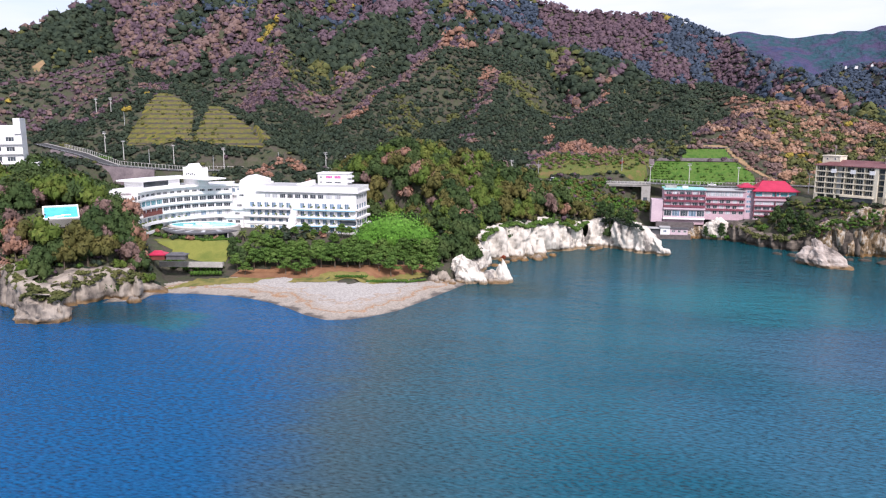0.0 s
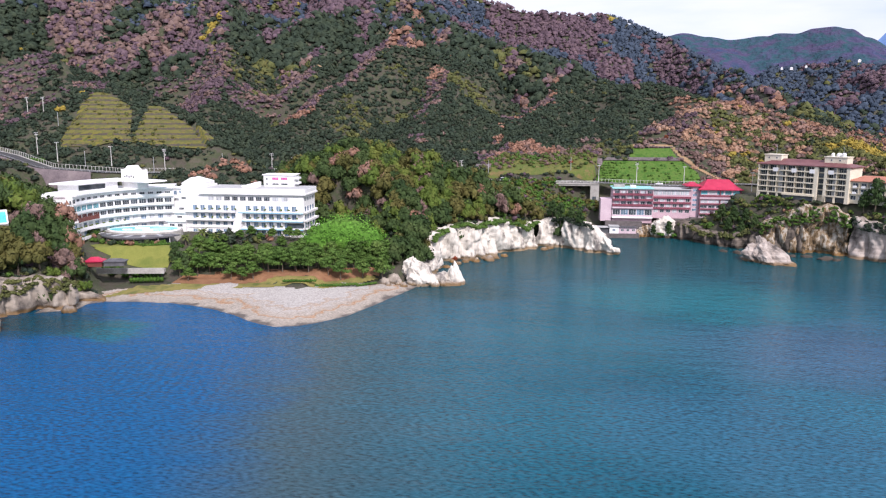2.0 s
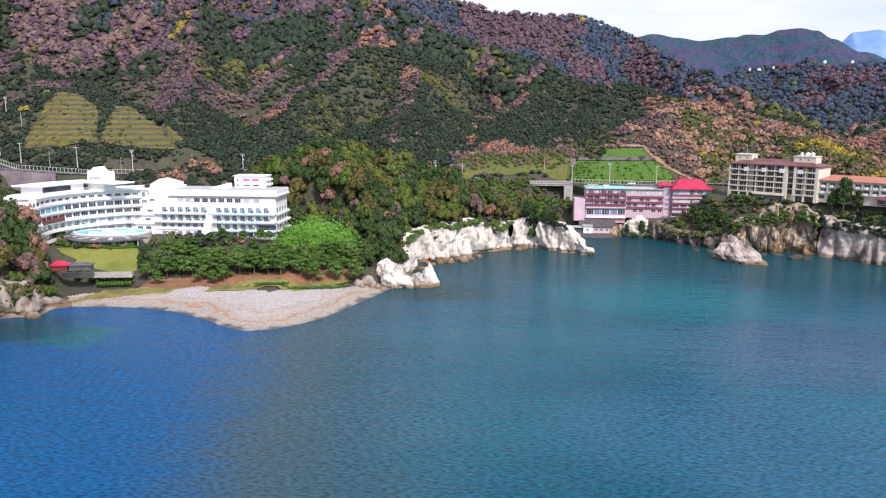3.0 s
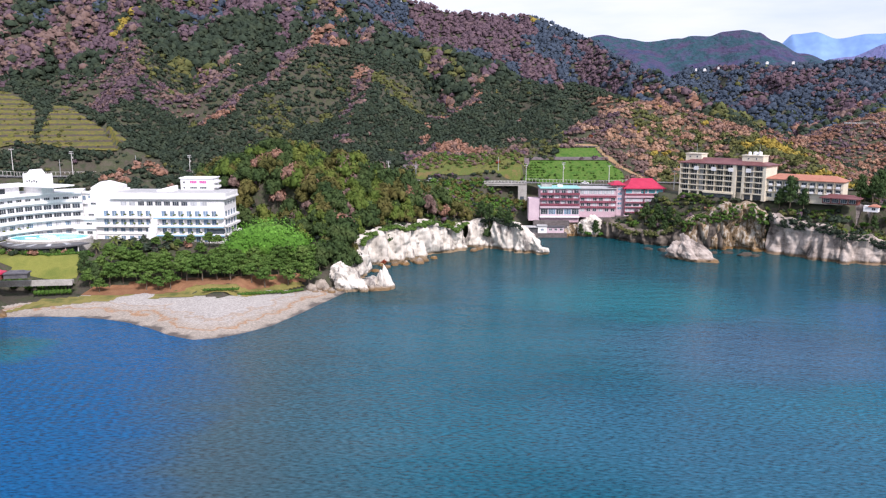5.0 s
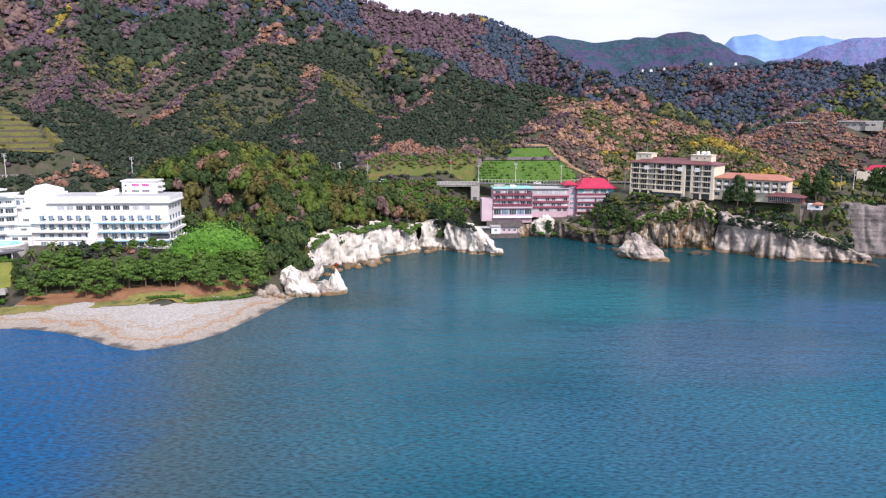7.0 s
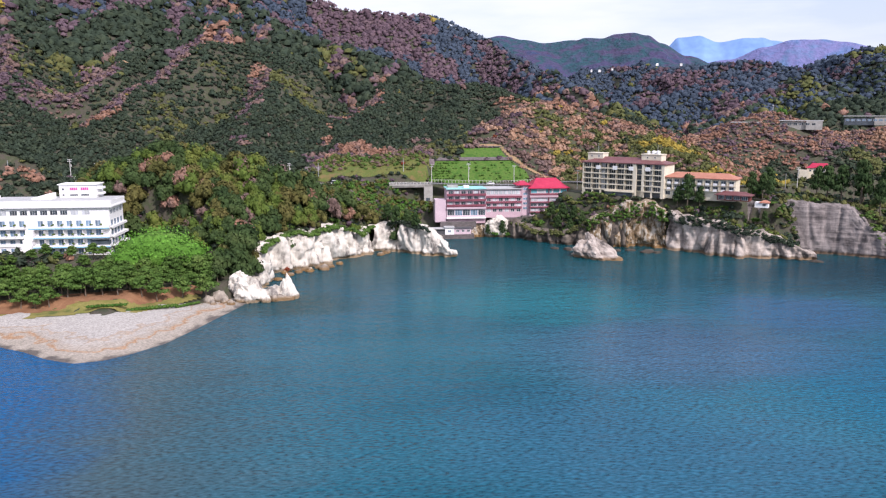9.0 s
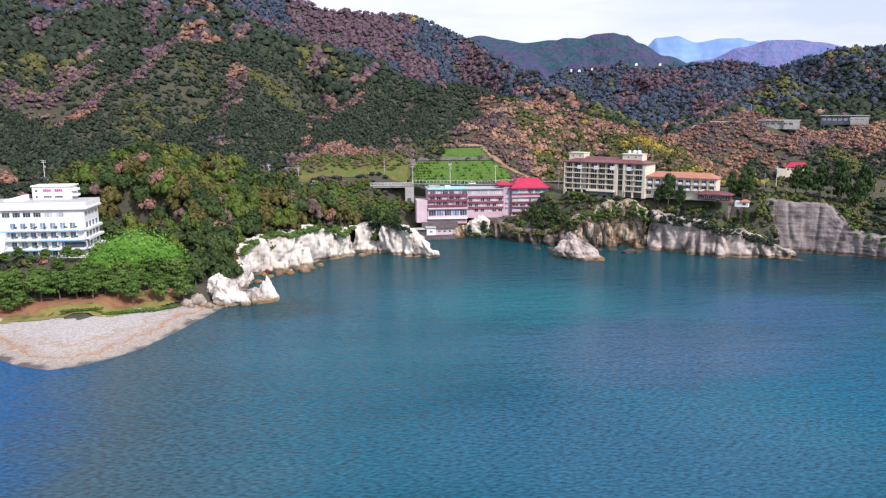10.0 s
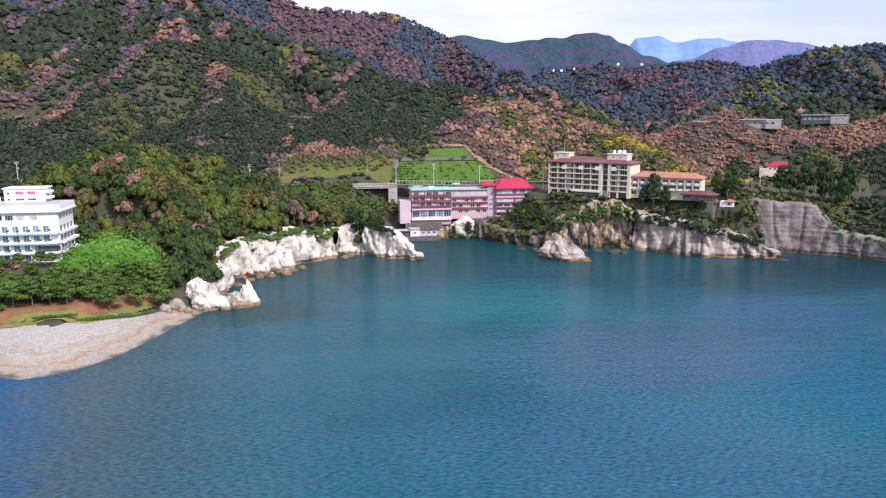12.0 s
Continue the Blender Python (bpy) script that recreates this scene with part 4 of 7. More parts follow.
def leaves_on(rng, centre, radii, count, size, low=-0.35):
    """Leaf clumps: small ragged flakes, turned roughly outward over the upper part of a lobe."""
    d = rng.normal(size=(count * 3, 3))
    d /= np.linalg.norm(d, axis=1)[:, None]
    d = d[d[:, 2] > low][:count]
    n = d + rng.normal(size=d.shape) * 0.36
    n /= np.linalg.norm(n, axis=1)[:, None]
    t = np.cross(n, rng.normal(size=d.shape))
    t /= np.linalg.norm(t, axis=1)[:, None]
    b = np.cross(n, t)
    s = size * rng.uniform(0.6, 1.35, (len(d), 1))
    p = centre + d * radii * rng.uniform(0.74, 1.28, (len(d), 1))
    v = np.stack([p + t * s - n * s * 0.2, p - t * s * 0.5 + b * s * 0.87, p - t * s * 0.5 - b * s * 0.87 - n * s * 0.2], 1).reshape(-1, 3)
    k = np.arange(len(d))[:, None] * 3
    return v, k + [0, 1, 2]


def joined(parts):
    vs, fs, n = [], [], 0
    for v, f in parts:
        vs.append(v)
        fs.append(f + n)
        n += len(v)
    return np.concatenate(vs), np.concatenate(fs)


def crown_shape(rng, lobes, count, size, flat=0.75, level=1, spread=0.62, hull=None):
    """A crown about 1 m in radius, its foot at z = 0: ragged lobes with leaf clumps over them."""
    parts = []
    base = hull or (ICO1 if level == 1 else ICO2)
    for i in range(lobes):
        a = 2.4 * i + rng.uniform(0, 0.8)
        out = spread * math.sqrt((i + 0.3) / lobes) if lobes > 1 else 0.0
        r = (rng.uniform(0.42, 0.58) if lobes < 5 else rng.uniform(0.26, 0.46)) if lobes > 1 else 0.85
        c = np.array([math.cos(a) * out, math.sin(a) * out, flat * (0.62 + (0.5 - out) * 0.7 + rng.uniform(-0.1, 0.1) * (1 if lobes < 5 else 2.4))])
        radii = np.array([r, r, r * flat])
        core = c + base[0] * radii * rng.uniform(*((0.6, 1.15) if hull else (0.7, 1.05)), (len(base[0]), 1))
        parts.append((core, base[1]))
        parts.append(leaves_on(rng, c, radii, count, size))
    return joined(parts)


def scatter(name, mat, shapes, xs, ys, zs, radii, label, seed):
    """A wood as one mesh: turned and scaled crowns standing on the slope."""
    rng = np.random.RandomState(seed)
    parts = []
    pick = rng.randint(0, len(shapes), len(xs))
    for k, (v, f) in enumerate(shapes):
        idx = np.where(pick == k)[0]
        if not len(idx):
            continue
        a = rng.uniform(0, 6.28, len(idx))
        ca, sa = np.cos(a)[:, None], np.sin(a)[:, None]
        r = radii[idx][:, None]
        tall = r * rng.uniform(0.7, 1.15, (len(idx), 1))
        X = (v[None, :, 0] * ca - v[None, :, 1] * sa) * r + xs[idx][:, None]
        Y = (v[None, :, 0] * sa + v[None, :, 1] * ca) * r + ys[idx][:, None]
        Z = v[None, :, 2] * tall + zs[idx][:, None]
        V = np.stack([X, Y, Z], -1).reshape(-1, 3)
        F = (f[None] + (np.arange(len(idx)) * len(v))[:, None, None]).reshape(-1, 3)
        parts.append((V, F))
    v, f = joined(parts)
    return tagged(new(name, soft_mesh(name, v, f, mat)), label, "woodland", kind="stuff")




def open_ground(x, y):
    """Where no wood grows: shelves with buildings, roads, beach, terraces and fields."""
    o = inside(TERRACE, x, y) | inside(TERRACE_EAST, x, y) | inside(FIELD, x, y) | inside(FIELD_TOP, x, y) | inside(TAN_BANK, x, y) | inside(BANK, x, y)
    for ex, ey, ea, eb in EARTH:
        o |= ((x - ex) / ea) ** 2 + ((y - ey) / eb) ** 2 < 1.1
    for ex, ey, er in ((-197, 229, 10), (-190, 220, 8), (106, 387, 17), (344, 641, 8), (384, 622, 10), (488, 692, 12), (353, 548, 6), (-168, 279, 27)):
        o |= np.hypot(x - ex, y - ey) < er
    for nodes, r in ((HOTEL_SHELF, 17), (PINE_SHELF, 24), (LAWN_SHELF, 13), (PINK_SHELF, 11), (BROWN_SHELF, 13), (EAST_SHELF, 5)):
        o |= along(nodes, x, y)[0] < r
    for nodes in (ROAD_WEST, ROAD_EAST[:5]):
        o |= along(nodes, x, y)[0] < 9
    o |= (along([(-24, 429, 0), (35, 430, 0)], x, y)[0] < 15)
    o |= (np.abs(x - 5) < 37) & (y > 372) & (y < 430)
    d, c = along(COAST, x, y)
    o |= (d < np.where(c > 2, 5 + 0.12 * c, 42)) | ~inside(COAST + OUTER, x, y)
    return o


def plant(x0, x1, y0, y1, gap, seed):
    rng = np.random.RandomState(seed)
    x, y = np.meshgrid(np.arange(x0, x1, gap), np.arange(y0, y1, gap))
    x = (x + rng.uniform(-0.45, 0.45, x.shape) * gap).ravel()
    y = (y + rng.uniform(-0.45, 0.45, y.shape) * gap).ravel()
    az = np.arctan2(x, y)
    keep = (az > -0.82) & (az < 0.73) & ~open_ground(x, y) & ~inside(CAPE, x, y) & ~inside(HEADLAND, x, y)
    x, y = x[keep], y[keep]
    z = height(x, y)
    r = np.hypot(x, y)
    rise = height(x * (1 + 6 / r), y * (1 + 6 / r)) - z
    # a steep face carries more trees
    steep = (rise > 4.5) & (y > 720)
    ex = np.concatenate([x[steep] + 2.5 * a for a in (-1, 1)] + [x[steep] * (1 + b / r[steep]) for b in (-3, 3)])
    ey = np.concatenate([y[steep]] * 2 + [y[steep] * (1 + b / r[steep]) for b in (-3, 3)])
    x, y = np.concatenate([x, ex]), np.concatenate([y, ey])
    z = height(x, y)
    r = np.hypot(x, y)
    rise = height(x * (1 + 6 / r), y * (1 + 6 / r)) - z
    keep = rise > np.where(y < 1000, -5.0, -3.0)
    return x[keep], y[keep], z[keep]


TRACTS = [(-222, 568, 32, 1.3), (-270, 640, 45, 0.9), (-291, 566, 30, 0.8), (-320, 461, 30, 0.7), (-352, 439, 25, 0.6), (-200, 815, 55, 0.9), (-120, 947, 60, 0.8),
          (-35, 1194, 130, 0.9), (32, 519, 16, 0.9), (-62, 535, 16, 0.6), (-131, 484, 32, -0.6), (-120, 580, 36, -0.5), (-68, 640, 45, -0.3), (-10, 640, 45, -0.3), (60, 620, 40, -0.3), (400, 600, 45, 1.0), (470, 640, 60, 0.9), (330, 640, 40, 0.8), (290, 560, 30, -0.8)]


def species(x, y, z, rng):
    """0 evergreen, 1 olive, 2 russet, 3 mauve, 4 gold by place."""
    n1 = wave_noise(x, y, 60, 21) + 0.7 * wave_noise(x, y, 26, 22) + 0.55 * wave_noise(x, y, 13, 25) + 0.3 * wave_noise(x, y, 6.5, 27) + rng.uniform(-0.22, 0.22, x.shape)
    n2 = 0.7 * wave_noise(x, y, 90, 23) + 0.6 * wave_noise(x, y, 34, 24) + 0.4 * wave_noise(x, y, 12, 28) + rng.uniform(-0.22, 0.22, x.shape)
    west = np.clip((-x - 110) / 150, 0, 1) * np.clip((z - 40) / 40, 0, 1)
    back = np.clip((y - 850) / 250, 0, 1) * np.clip((300 - x) / 200, 0, 1)
    d, _ = along(RIDGE_RUSSET, x, y)
    russet = np.clip((85 - d) / 45, 0, 1) * np.clip((x - 60) / 40, 0, 1)
    d, _ = along(RIDGE_VILLAS, x, y)
    villas = np.clip((90 - d) / 50, 0, 1)
    east = np.clip((y - 760) / 200, 0, 1) * np.clip((x - 250) / 100, 0, 1)
    # evergreens keep to the slopes that face east, leafless oaks to those that face west
    aspect = np.clip((height(x + 9, y) - height(x - 9, y)) / 9, -1, 1)
    warm = n1 + 0.55 * aspect * np.clip((z - 35) / 40, 0, 1) + 0.2 * east + 0.75 * west + 0.55 * back + 1.6 * russet + 1.3 * villas
    d, _ = along(RIDGE_SPUR, x, y)
    warm = warm + 1.3 * np.where(aspect > 0, aspect, 1.6 * aspect) * np.exp(-(d / 75) ** 2) + 1.0 * np.exp(-(d / 7) ** 2)
    # warm and green tracts of the hillside
    for tx, ty, tr, ta in TRACTS:
        warm = warm + ta * np.exp(-((x - tx) ** 2 + (y - ty) ** 2) / (2 * tr * tr))
    k = np.zeros(x.shape, int)
    k[n2 > 0.55] = 1
    k[warm > 0.75] = 3
    k[(warm > 0.75) & (n2 < -0.15 + 0.5 * russet + 0.35 * villas)] = 2
    gold = (russet > 0.3) & (x > 118) & (n2 > -0.45)
    k[gold & (n1 < 1.1)] = 1
    k[gold & (n1 < 1.1) & (n2 > 0.1)] = 4
    k[gold & (n1 > 0.1) & (rng.uniform(size=x.shape) < 0.2)] = 6
    k[(k == 3) & (rng.uniform(size=x.shape) < 0.45) & (y < 900)] = 7
    k[(russet > 0.45) & (k == 2) & (n2 > -0.7)] = 6
    k[(russet > 0.45) & (k == 6) & (wave_noise(x, y, 11, 29) > 0.15)] = 7
    k[(villas > 0.4) & (k == 2) & (n1 > 0.2)] = 6
    k[(villas > 0.3) & ((k == 3) | (k == 7)) & (rng.uniform(size=x.shape) < 0.45)] = 2
    # farther back, more trees take the cedar colour with haze painted in
    hazed = np.clip((y - 800) / 250, 0, 1) + rng.uniform(-0.4, 0.4, x.shape) > 0.45
    k[hazed & (k == 0)] = 5
    k[hazed & (k == 1) & (rng.uniform(size=x.shape) < 0.7)] = 5
    k[hazed & (k == 2)] = 3
    k[(west > 0.3) & (k == 2) & (n1 < 1.6)] = 3
    k[rng.uniform(size=x.shape) > 0.9985] = 4
    k[np.hypot((x + 360) / 14, (y - 800) / 22) < 1] = 4
    return k


WOODS = [("evergreen_wood", M_EVERGREEN, "dark evergreen broadleaf wood on the slopes"),
         ("olive_wood", M_OLIVE, "olive-green wood on the slopes"),
         ("russet_wood", M_RUSSET, "russet autumn wood on the slopes"),
         ("bare_wood", M_MAUVE, "half-bare purplish winter wood on the slopes"),
         ("golden_wood", M_GOLD, "golden autumn trees scattered on the slopes"),
         ("cedar_wood", M_HAZED_CEDAR, "dark cedar wood on the high slopes, tinted blue as haze"),
         ("tan_wood", M_TAN, "orange-tan autumn wood on the hill"),
         ("brown_wood", M_BROWN, "brown-mauve winter wood on the slopes")]
rs = np.random.RandomState(11)
NEAR_SHAPES = [crown_shape(rs, 2, 11, 0.26, 0.85, spread=0.6, hull=DOME_LOW) for _ in range(8)]
MID_SHAPES = [crown_shape(rs, 2, 7, 0.28, 0.85, spread=0.6, hull=DOME_LOW) for _ in range(8)]
FAR_SHAPES = [crown_shape(rs, 1, 8, 0.32, 0.75, hull=DOME_LOW) for _ in range(6)]
for box, gap, rad, shapes in (((-340, 330, 200, 560), 3.6, (2.3, 4.6), NEAR_SHAPES), ((-640, 230, 560, 720), 4.4, (2.9, 5.4), MID_SHAPES), ((230, 520, 560, 720), 3.8, (2.4, 4.6), MID_SHAPES), ((-640, -340, 200, 560), 5.0, (3.0, 4.8), MID_SHAPES), ((330, 520, 200, 560), 4.0, (2.5, 4.6), MID_SHAPES), ((-900, 1150, 720, 1420), 7.6, (4.6, 8.6), FAR_SHAPES), ((150, 1100, 1420, 1660), 11.0, (6.4, 10.0), FAR_SHAPES)):
    px_, py_, pz_ = plant(*box, gap, 31)
    kind = species(px_, py_, pz_, rs)
    size_ = (rad[0] + (rad[1] - rad[0]) * rs.uniform(size=len(px_)) ** 1.8) * np.where(kind == 3, 0.9, 1.0)
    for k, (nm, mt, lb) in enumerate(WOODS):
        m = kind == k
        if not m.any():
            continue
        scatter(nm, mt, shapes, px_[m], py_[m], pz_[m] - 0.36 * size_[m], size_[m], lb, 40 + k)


# ---- single trees ----
def trunk_bm(h, r, lean=(0.0, 0.0), limbs=4, seed=0, bend=0.0):
    """A tapered trunk with limbs."""
    rng = random.Random(seed)
    bm = bmesh.new()

    def tube(pts, radii, n=6):
        rings = []
        for (x, y, z), q in zip(pts, radii):
            rings.append([bm.verts.new((x + math.cos(6.2832 * k / n) * q, y + math.sin(6.2832 * k / n) * q, z)) for k in range(n)])
        for a, b in zip(rings, rings[1:]):
            for k in range(n):
                bm.faces.new((a[k], a[(k + 1) % n], b[(k + 1) % n], b[k]))
        bm.faces.new(rings[-1])

    path = [(lean[0] * t * h + bend * math.sin(3.1 * t) * h, lean[1] * t * h, t * h) for t in (-0.06, 0.25, 0.5, 0.75, 1.0)]
    tube(path, [r * 1.25, r, r * 0.8, r * 0.55, r * 0.3])
    for k in range(limbs):
        i = 2 + k % 2
        x, y, z = path[i]
        a = 2.4 * k + rng.uniform(0, 1)
        ln = h * rng.uniform(0.28, 0.42)
        tube([(x, y, z), (x + math.cos(a) * ln * 0.55, y + math.sin(a) * ln * 0.55, z + ln * 0.35), (x + math.cos(a) * ln, y + math.sin(a) * ln, z + ln * 0.75)], [r * 0.4, r * 0.28, r * 0.12], 5)
    return bm


def broad_crown(seed, lobes=7, count=52, size=0.15):
    v, f = crown_shape(np.random.RandomState(seed), int(lobes * 1.6), int(count * 0.68), size * 0.84, 0.95, spread=0.68)
    return v, f


def pine_crown(seed, pads=9, flat=0.3, size=0.13, count=56):
    """Flat needle pads on spreading limbs, with gaps between them."""
    rng = np.random.RandomState(seed)
    parts = []
    for i in range(pads):
        t = i / (pads - 1)
        out = (0.75 - 0.55 * t) * rng.uniform(0.6, 1.0)
        a = 2.4 * i + rng.uniform(0, 0.7)
        c = np.array([math.cos(a) * out, math.sin(a) * out, 0.1 + 1.05 * t])
        r = rng.uniform(0.4, 0.58) * (1 - 0.25 * t)
        radii = np.array([r, r, r * flat * 1.6])
        parts.append((c + ICO1[0] * radii * rng.uniform(0.45, 0.95, (len(ICO1[0]), 1)), ICO1[1]))
        parts.append(leaves_on(rng, c, radii, int(count * 1.6), size * 0.85, -0.5))
    return joined(parts)


def tree_model(name, mat, shape, crown_r, crown_z, trunk_h, trunk_r, label, category, group, lean=(0.0, 0.0), seed=0, tall=1.0):
    e = new(name)
    tagged(e, label, category, group)
    part("trunk", trunk_bm(trunk_h, trunk_r, lean, 3, seed), M_BARK, e)
    v, f = shape
    me = soft_mesh("crown", v * np.array([crown_r, crown_r, crown_r * tall]) + np.array([lean[0] * crown_z, lean[1] * crown_z, crown_z]), f, mat)
    c = new("crown", me)
    c.parent = e
    return e


PLACED = {}


def place(model, x, y, z, turn, s):
    """Stands the model itself at its first place, copies of it after that."""
    m = pose(x, y, z, 0, 0, turn) @ Matrix.Scale(s, 4)
    if model.name not in PLACED:
        PLACED[model.name] = True
        model.matrix_world = m
        return model
    return copy_thing(model, m)


M_FRESH = leaf_mat("yellow-green leaves", (0.055, 0.095, 0.018), (0.085, 0.125, 0.024), (0.13, 0.145, 0.034))
M_KHAKI = leaf_mat("yellowish olive leaves", (0.06, 0.066, 0.02), (0.095, 0.092, 0.028), (0.125, 0.108, 0.036))
M_LEAF = leaf_mat("dull green leaves", (0.026, 0.05, 0.018), (0.043, 0.072, 0.023), (0.064, 0.092, 0.03))
TREES = []
for k, (nm, mat, label, w) in enumerate((("evergreen_tree", M_LEAF, "dark evergreen broadleaf tree on the slope", 4), ("olive_tree", M_KHAKI, "olive-green broadleaf tree on the slope", 4), ("russet_tree", M_RUSSET, "russet autumn tree on the slope", 1.5), ("bare_tree", M_BROWN, "half-bare purplish tree on the slope", 2), ("fresh_tree", M_FRESH, "yellow-green broadleaf tree on the slope", 3))):
    for j in range(3):
        bare = nm == "bare_tree"
        TREES.append((tree_model(nm, mat, broad_crown(100 + 10 * k + j, 6 + j, 46 if bare else 52, 0.12 if bare else 0.15), 3.9, 1.1, 4.0, 0.24, label, "tree", nm.replace("_", " ") + "s on the slopes", seed=k * 3 + j, tall=1.3), w))
BIG_PINES = [tree_model("pine_tree", M_PINE, pine_crown(200 + j), 3.9, 3.6, 7.4, 0.22, "spreading green pine behind the shingle beach", "pine", "pines behind the beach", (0.05 * (j - 1), -0.06), 50 + j, 0.9) for j in range(4)]


def grove(poly, gap, seed, weights, size=(0.75, 1.25), avoid=True):
    """Trees over a stretch of the plan, irregularly spaced."""
    rng = np.random.RandomState(seed)
    xs, ys = [p[0] for p in poly], [p[1] for p in poly]
    x, y = np.meshgrid(np.arange(min(xs), max(xs), gap), np.arange(min(ys), max(ys), gap))
    x = (x + rng.uniform(-0.42, 0.42, x.shape) * gap).ravel()
    y = (y + rng.uniform(-0.42, 0.42, y.shape) * gap).ravel()
    keep = inside(poly, x, y)
    if avoid:
        keep &= ~open_ground(x, y)
    x, y = x[keep], y[keep]
    z = height(x, y)
    w = np.array(weights, float)
    tone = wave_noise(x, y, 30, seed)
    for i in range(len(x)):
        ww = w * (np.array([1, 1, 1, 1, 1]) + 0.9 * tone[i] * np.array([1, 0.3, -0.6, -1, 0.2])).clip(0.05)
        s = rng.choice(5, p=ww / ww.sum())
        place(TREES[s * 3 + rng.randint(3)][0], x[i], y[i], z[i] - 0.2, rng.uniform(0, 360), rng.uniform(*size))


grove(CAPE, 4.8, 3, (4.5, 2.2, 0.5, 1.0, 3.2), (0.8, 1.4))
grove(HEADLAND, 4.9, 5, (6, 1.6, 0.3, 1.2, 1.2), (0.9, 1.5))
for x, y, s in ((-48, 283, 1.1), (-45, 291, 1.1), (-51, 291, 1.3), (-55, 284, 1.2), (-49, 299, 1.2), (-56, 277, 0.9)):
    place(TREES[int(-x) % 3][0], x, y, max(4.0, float(height(x, y))) - 0.4, 31 * x % 360, s)
for x, y, s in ((-171, 237, 1.35), (-176, 243, 1.5), (-166, 231, 1.1), (-180, 248, 1.2)):
    place(TREES[6][0], x, y, float(height(x, y)) - 0.3, 31 * x % 360, s)
# purple bushes by the slope pool
for k, (x, y, z) in enumerate(((-229, 245, 32), (-226, 250, 33), (-221, 254, 31), (-219, 241, 30.5), (-216, 246, 30), (-225, 244, 31.5), (-231, 252, 33))):
    place(TREES[9 + k % 3][0], x, y, z - 0.6, 50 * k, 0.95)
# pines behind the beach
rp = np.random.RandomState(17)
n_p = 0
for x in np.arange(-137, -58, 5.2):
    for row in range(7):
        px_, py_ = x + rp.uniform(-1.6, 1.6), 252 + 0.19 * (x + 132) + row * 6.0 + rp.uniform(-1.8, 1.8)
        if row == 0 and rp.rand() < 0.25:
            continue
        pz_ = float(height(px_, py_))
        place(BIG_PINES[rp.randint(4)], px_, py_, pz_ - 0.2, rp.uniform(0, 360), rp.uniform(0.88, 1.25) * (1.0 if row < 5 else 0.7))

# vine-covered mound among the pines
rm = np.random.RandomState(23)
mound = joined([(np.array([0, 0, 0]) + ICO2[0] * np.array([14, 10, 8.5]), ICO2[1]), leaves_on(rm, np.zeros(3), np.array([14, 10, 8.6]), 2200, 0.5, 0.0)] + [q for c_, r_, n_ in (((10, -4, -1.5), (9, 7.5, 6.5), 900), ((-9, -4, -2.0), (8, 7, 6), 700), ((3, 6, 1.5), (8, 6, 7.6), 500)) for q in ((np.array(c_) + ICO2[0] * np.array(r_) * 0.97, ICO2[1]), leaves_on(rm, np.array(c_, float), np.array(r_, float), n_, 0.5, 0.0))])
vm_ = new("vine_mound", soft_mesh("vine_mound", mound[0], mound[1], M_VINE, smooth=False))
vm_.matrix_world = pose(-82, 296, 13.6, 0, 0, 8)
tagged(vm_, "rounded mound of trees smothered in bright green vines", "shrub")

# scrub on the cliff tops and steep banks
def scrub(name, mat, seed, chance, label):
    rng = np.random.RandomState(seed)
    x, y = np.meshgrid(np.arange(-300, 300, 2.5), np.arange(180, 440, 2.5))
    x = (x + rng.uniform(-1.2, 1.2, x.shape)).ravel()
    y = (y + rng.uniform(-1.2, 1.2, y.shape)).ravel()
    d, c = along(COAST, x, y)
    keep = inside(COAST + OUTER, x, y) & (c > 2.2) & (d > 3.0 + 0.12 * c) & (d < 26) & (rng.rand(len(x)) < chance)
    keep &= (wave_noise(x, y, 12, seed) + rng.uniform(-0.6, 0.6, len(x))) > -0.25
    for nodes, r in ((HOTEL_SHELF, 20), (PINK_SHELF, 9.5), (BROWN_SHELF, 10), (PINE_SHELF, 14)):
        keep &= along(nodes, x, y)[0] > r
    x, y = x[keep], y[keep]
    return scatter(name, mat, [crown_shape(rng, 2, 17, 0.27, 0.85) for _ in range(4)], x, y, height(x, y) - 0.2, rng.uniform(1.1, 2.5, len(x)), label, seed)


scrub("dark_scrub", M_EVERGREEN, 71, 0.42, "dark scrub on the cliff tops")
scrub("olive_scrub", M_OLIVE, 72, 0.36, "olive scrub on the cliff tops")
scrub("green_scrub", M_PINE, 73, 0.32, "green scrub on the cliff tops")

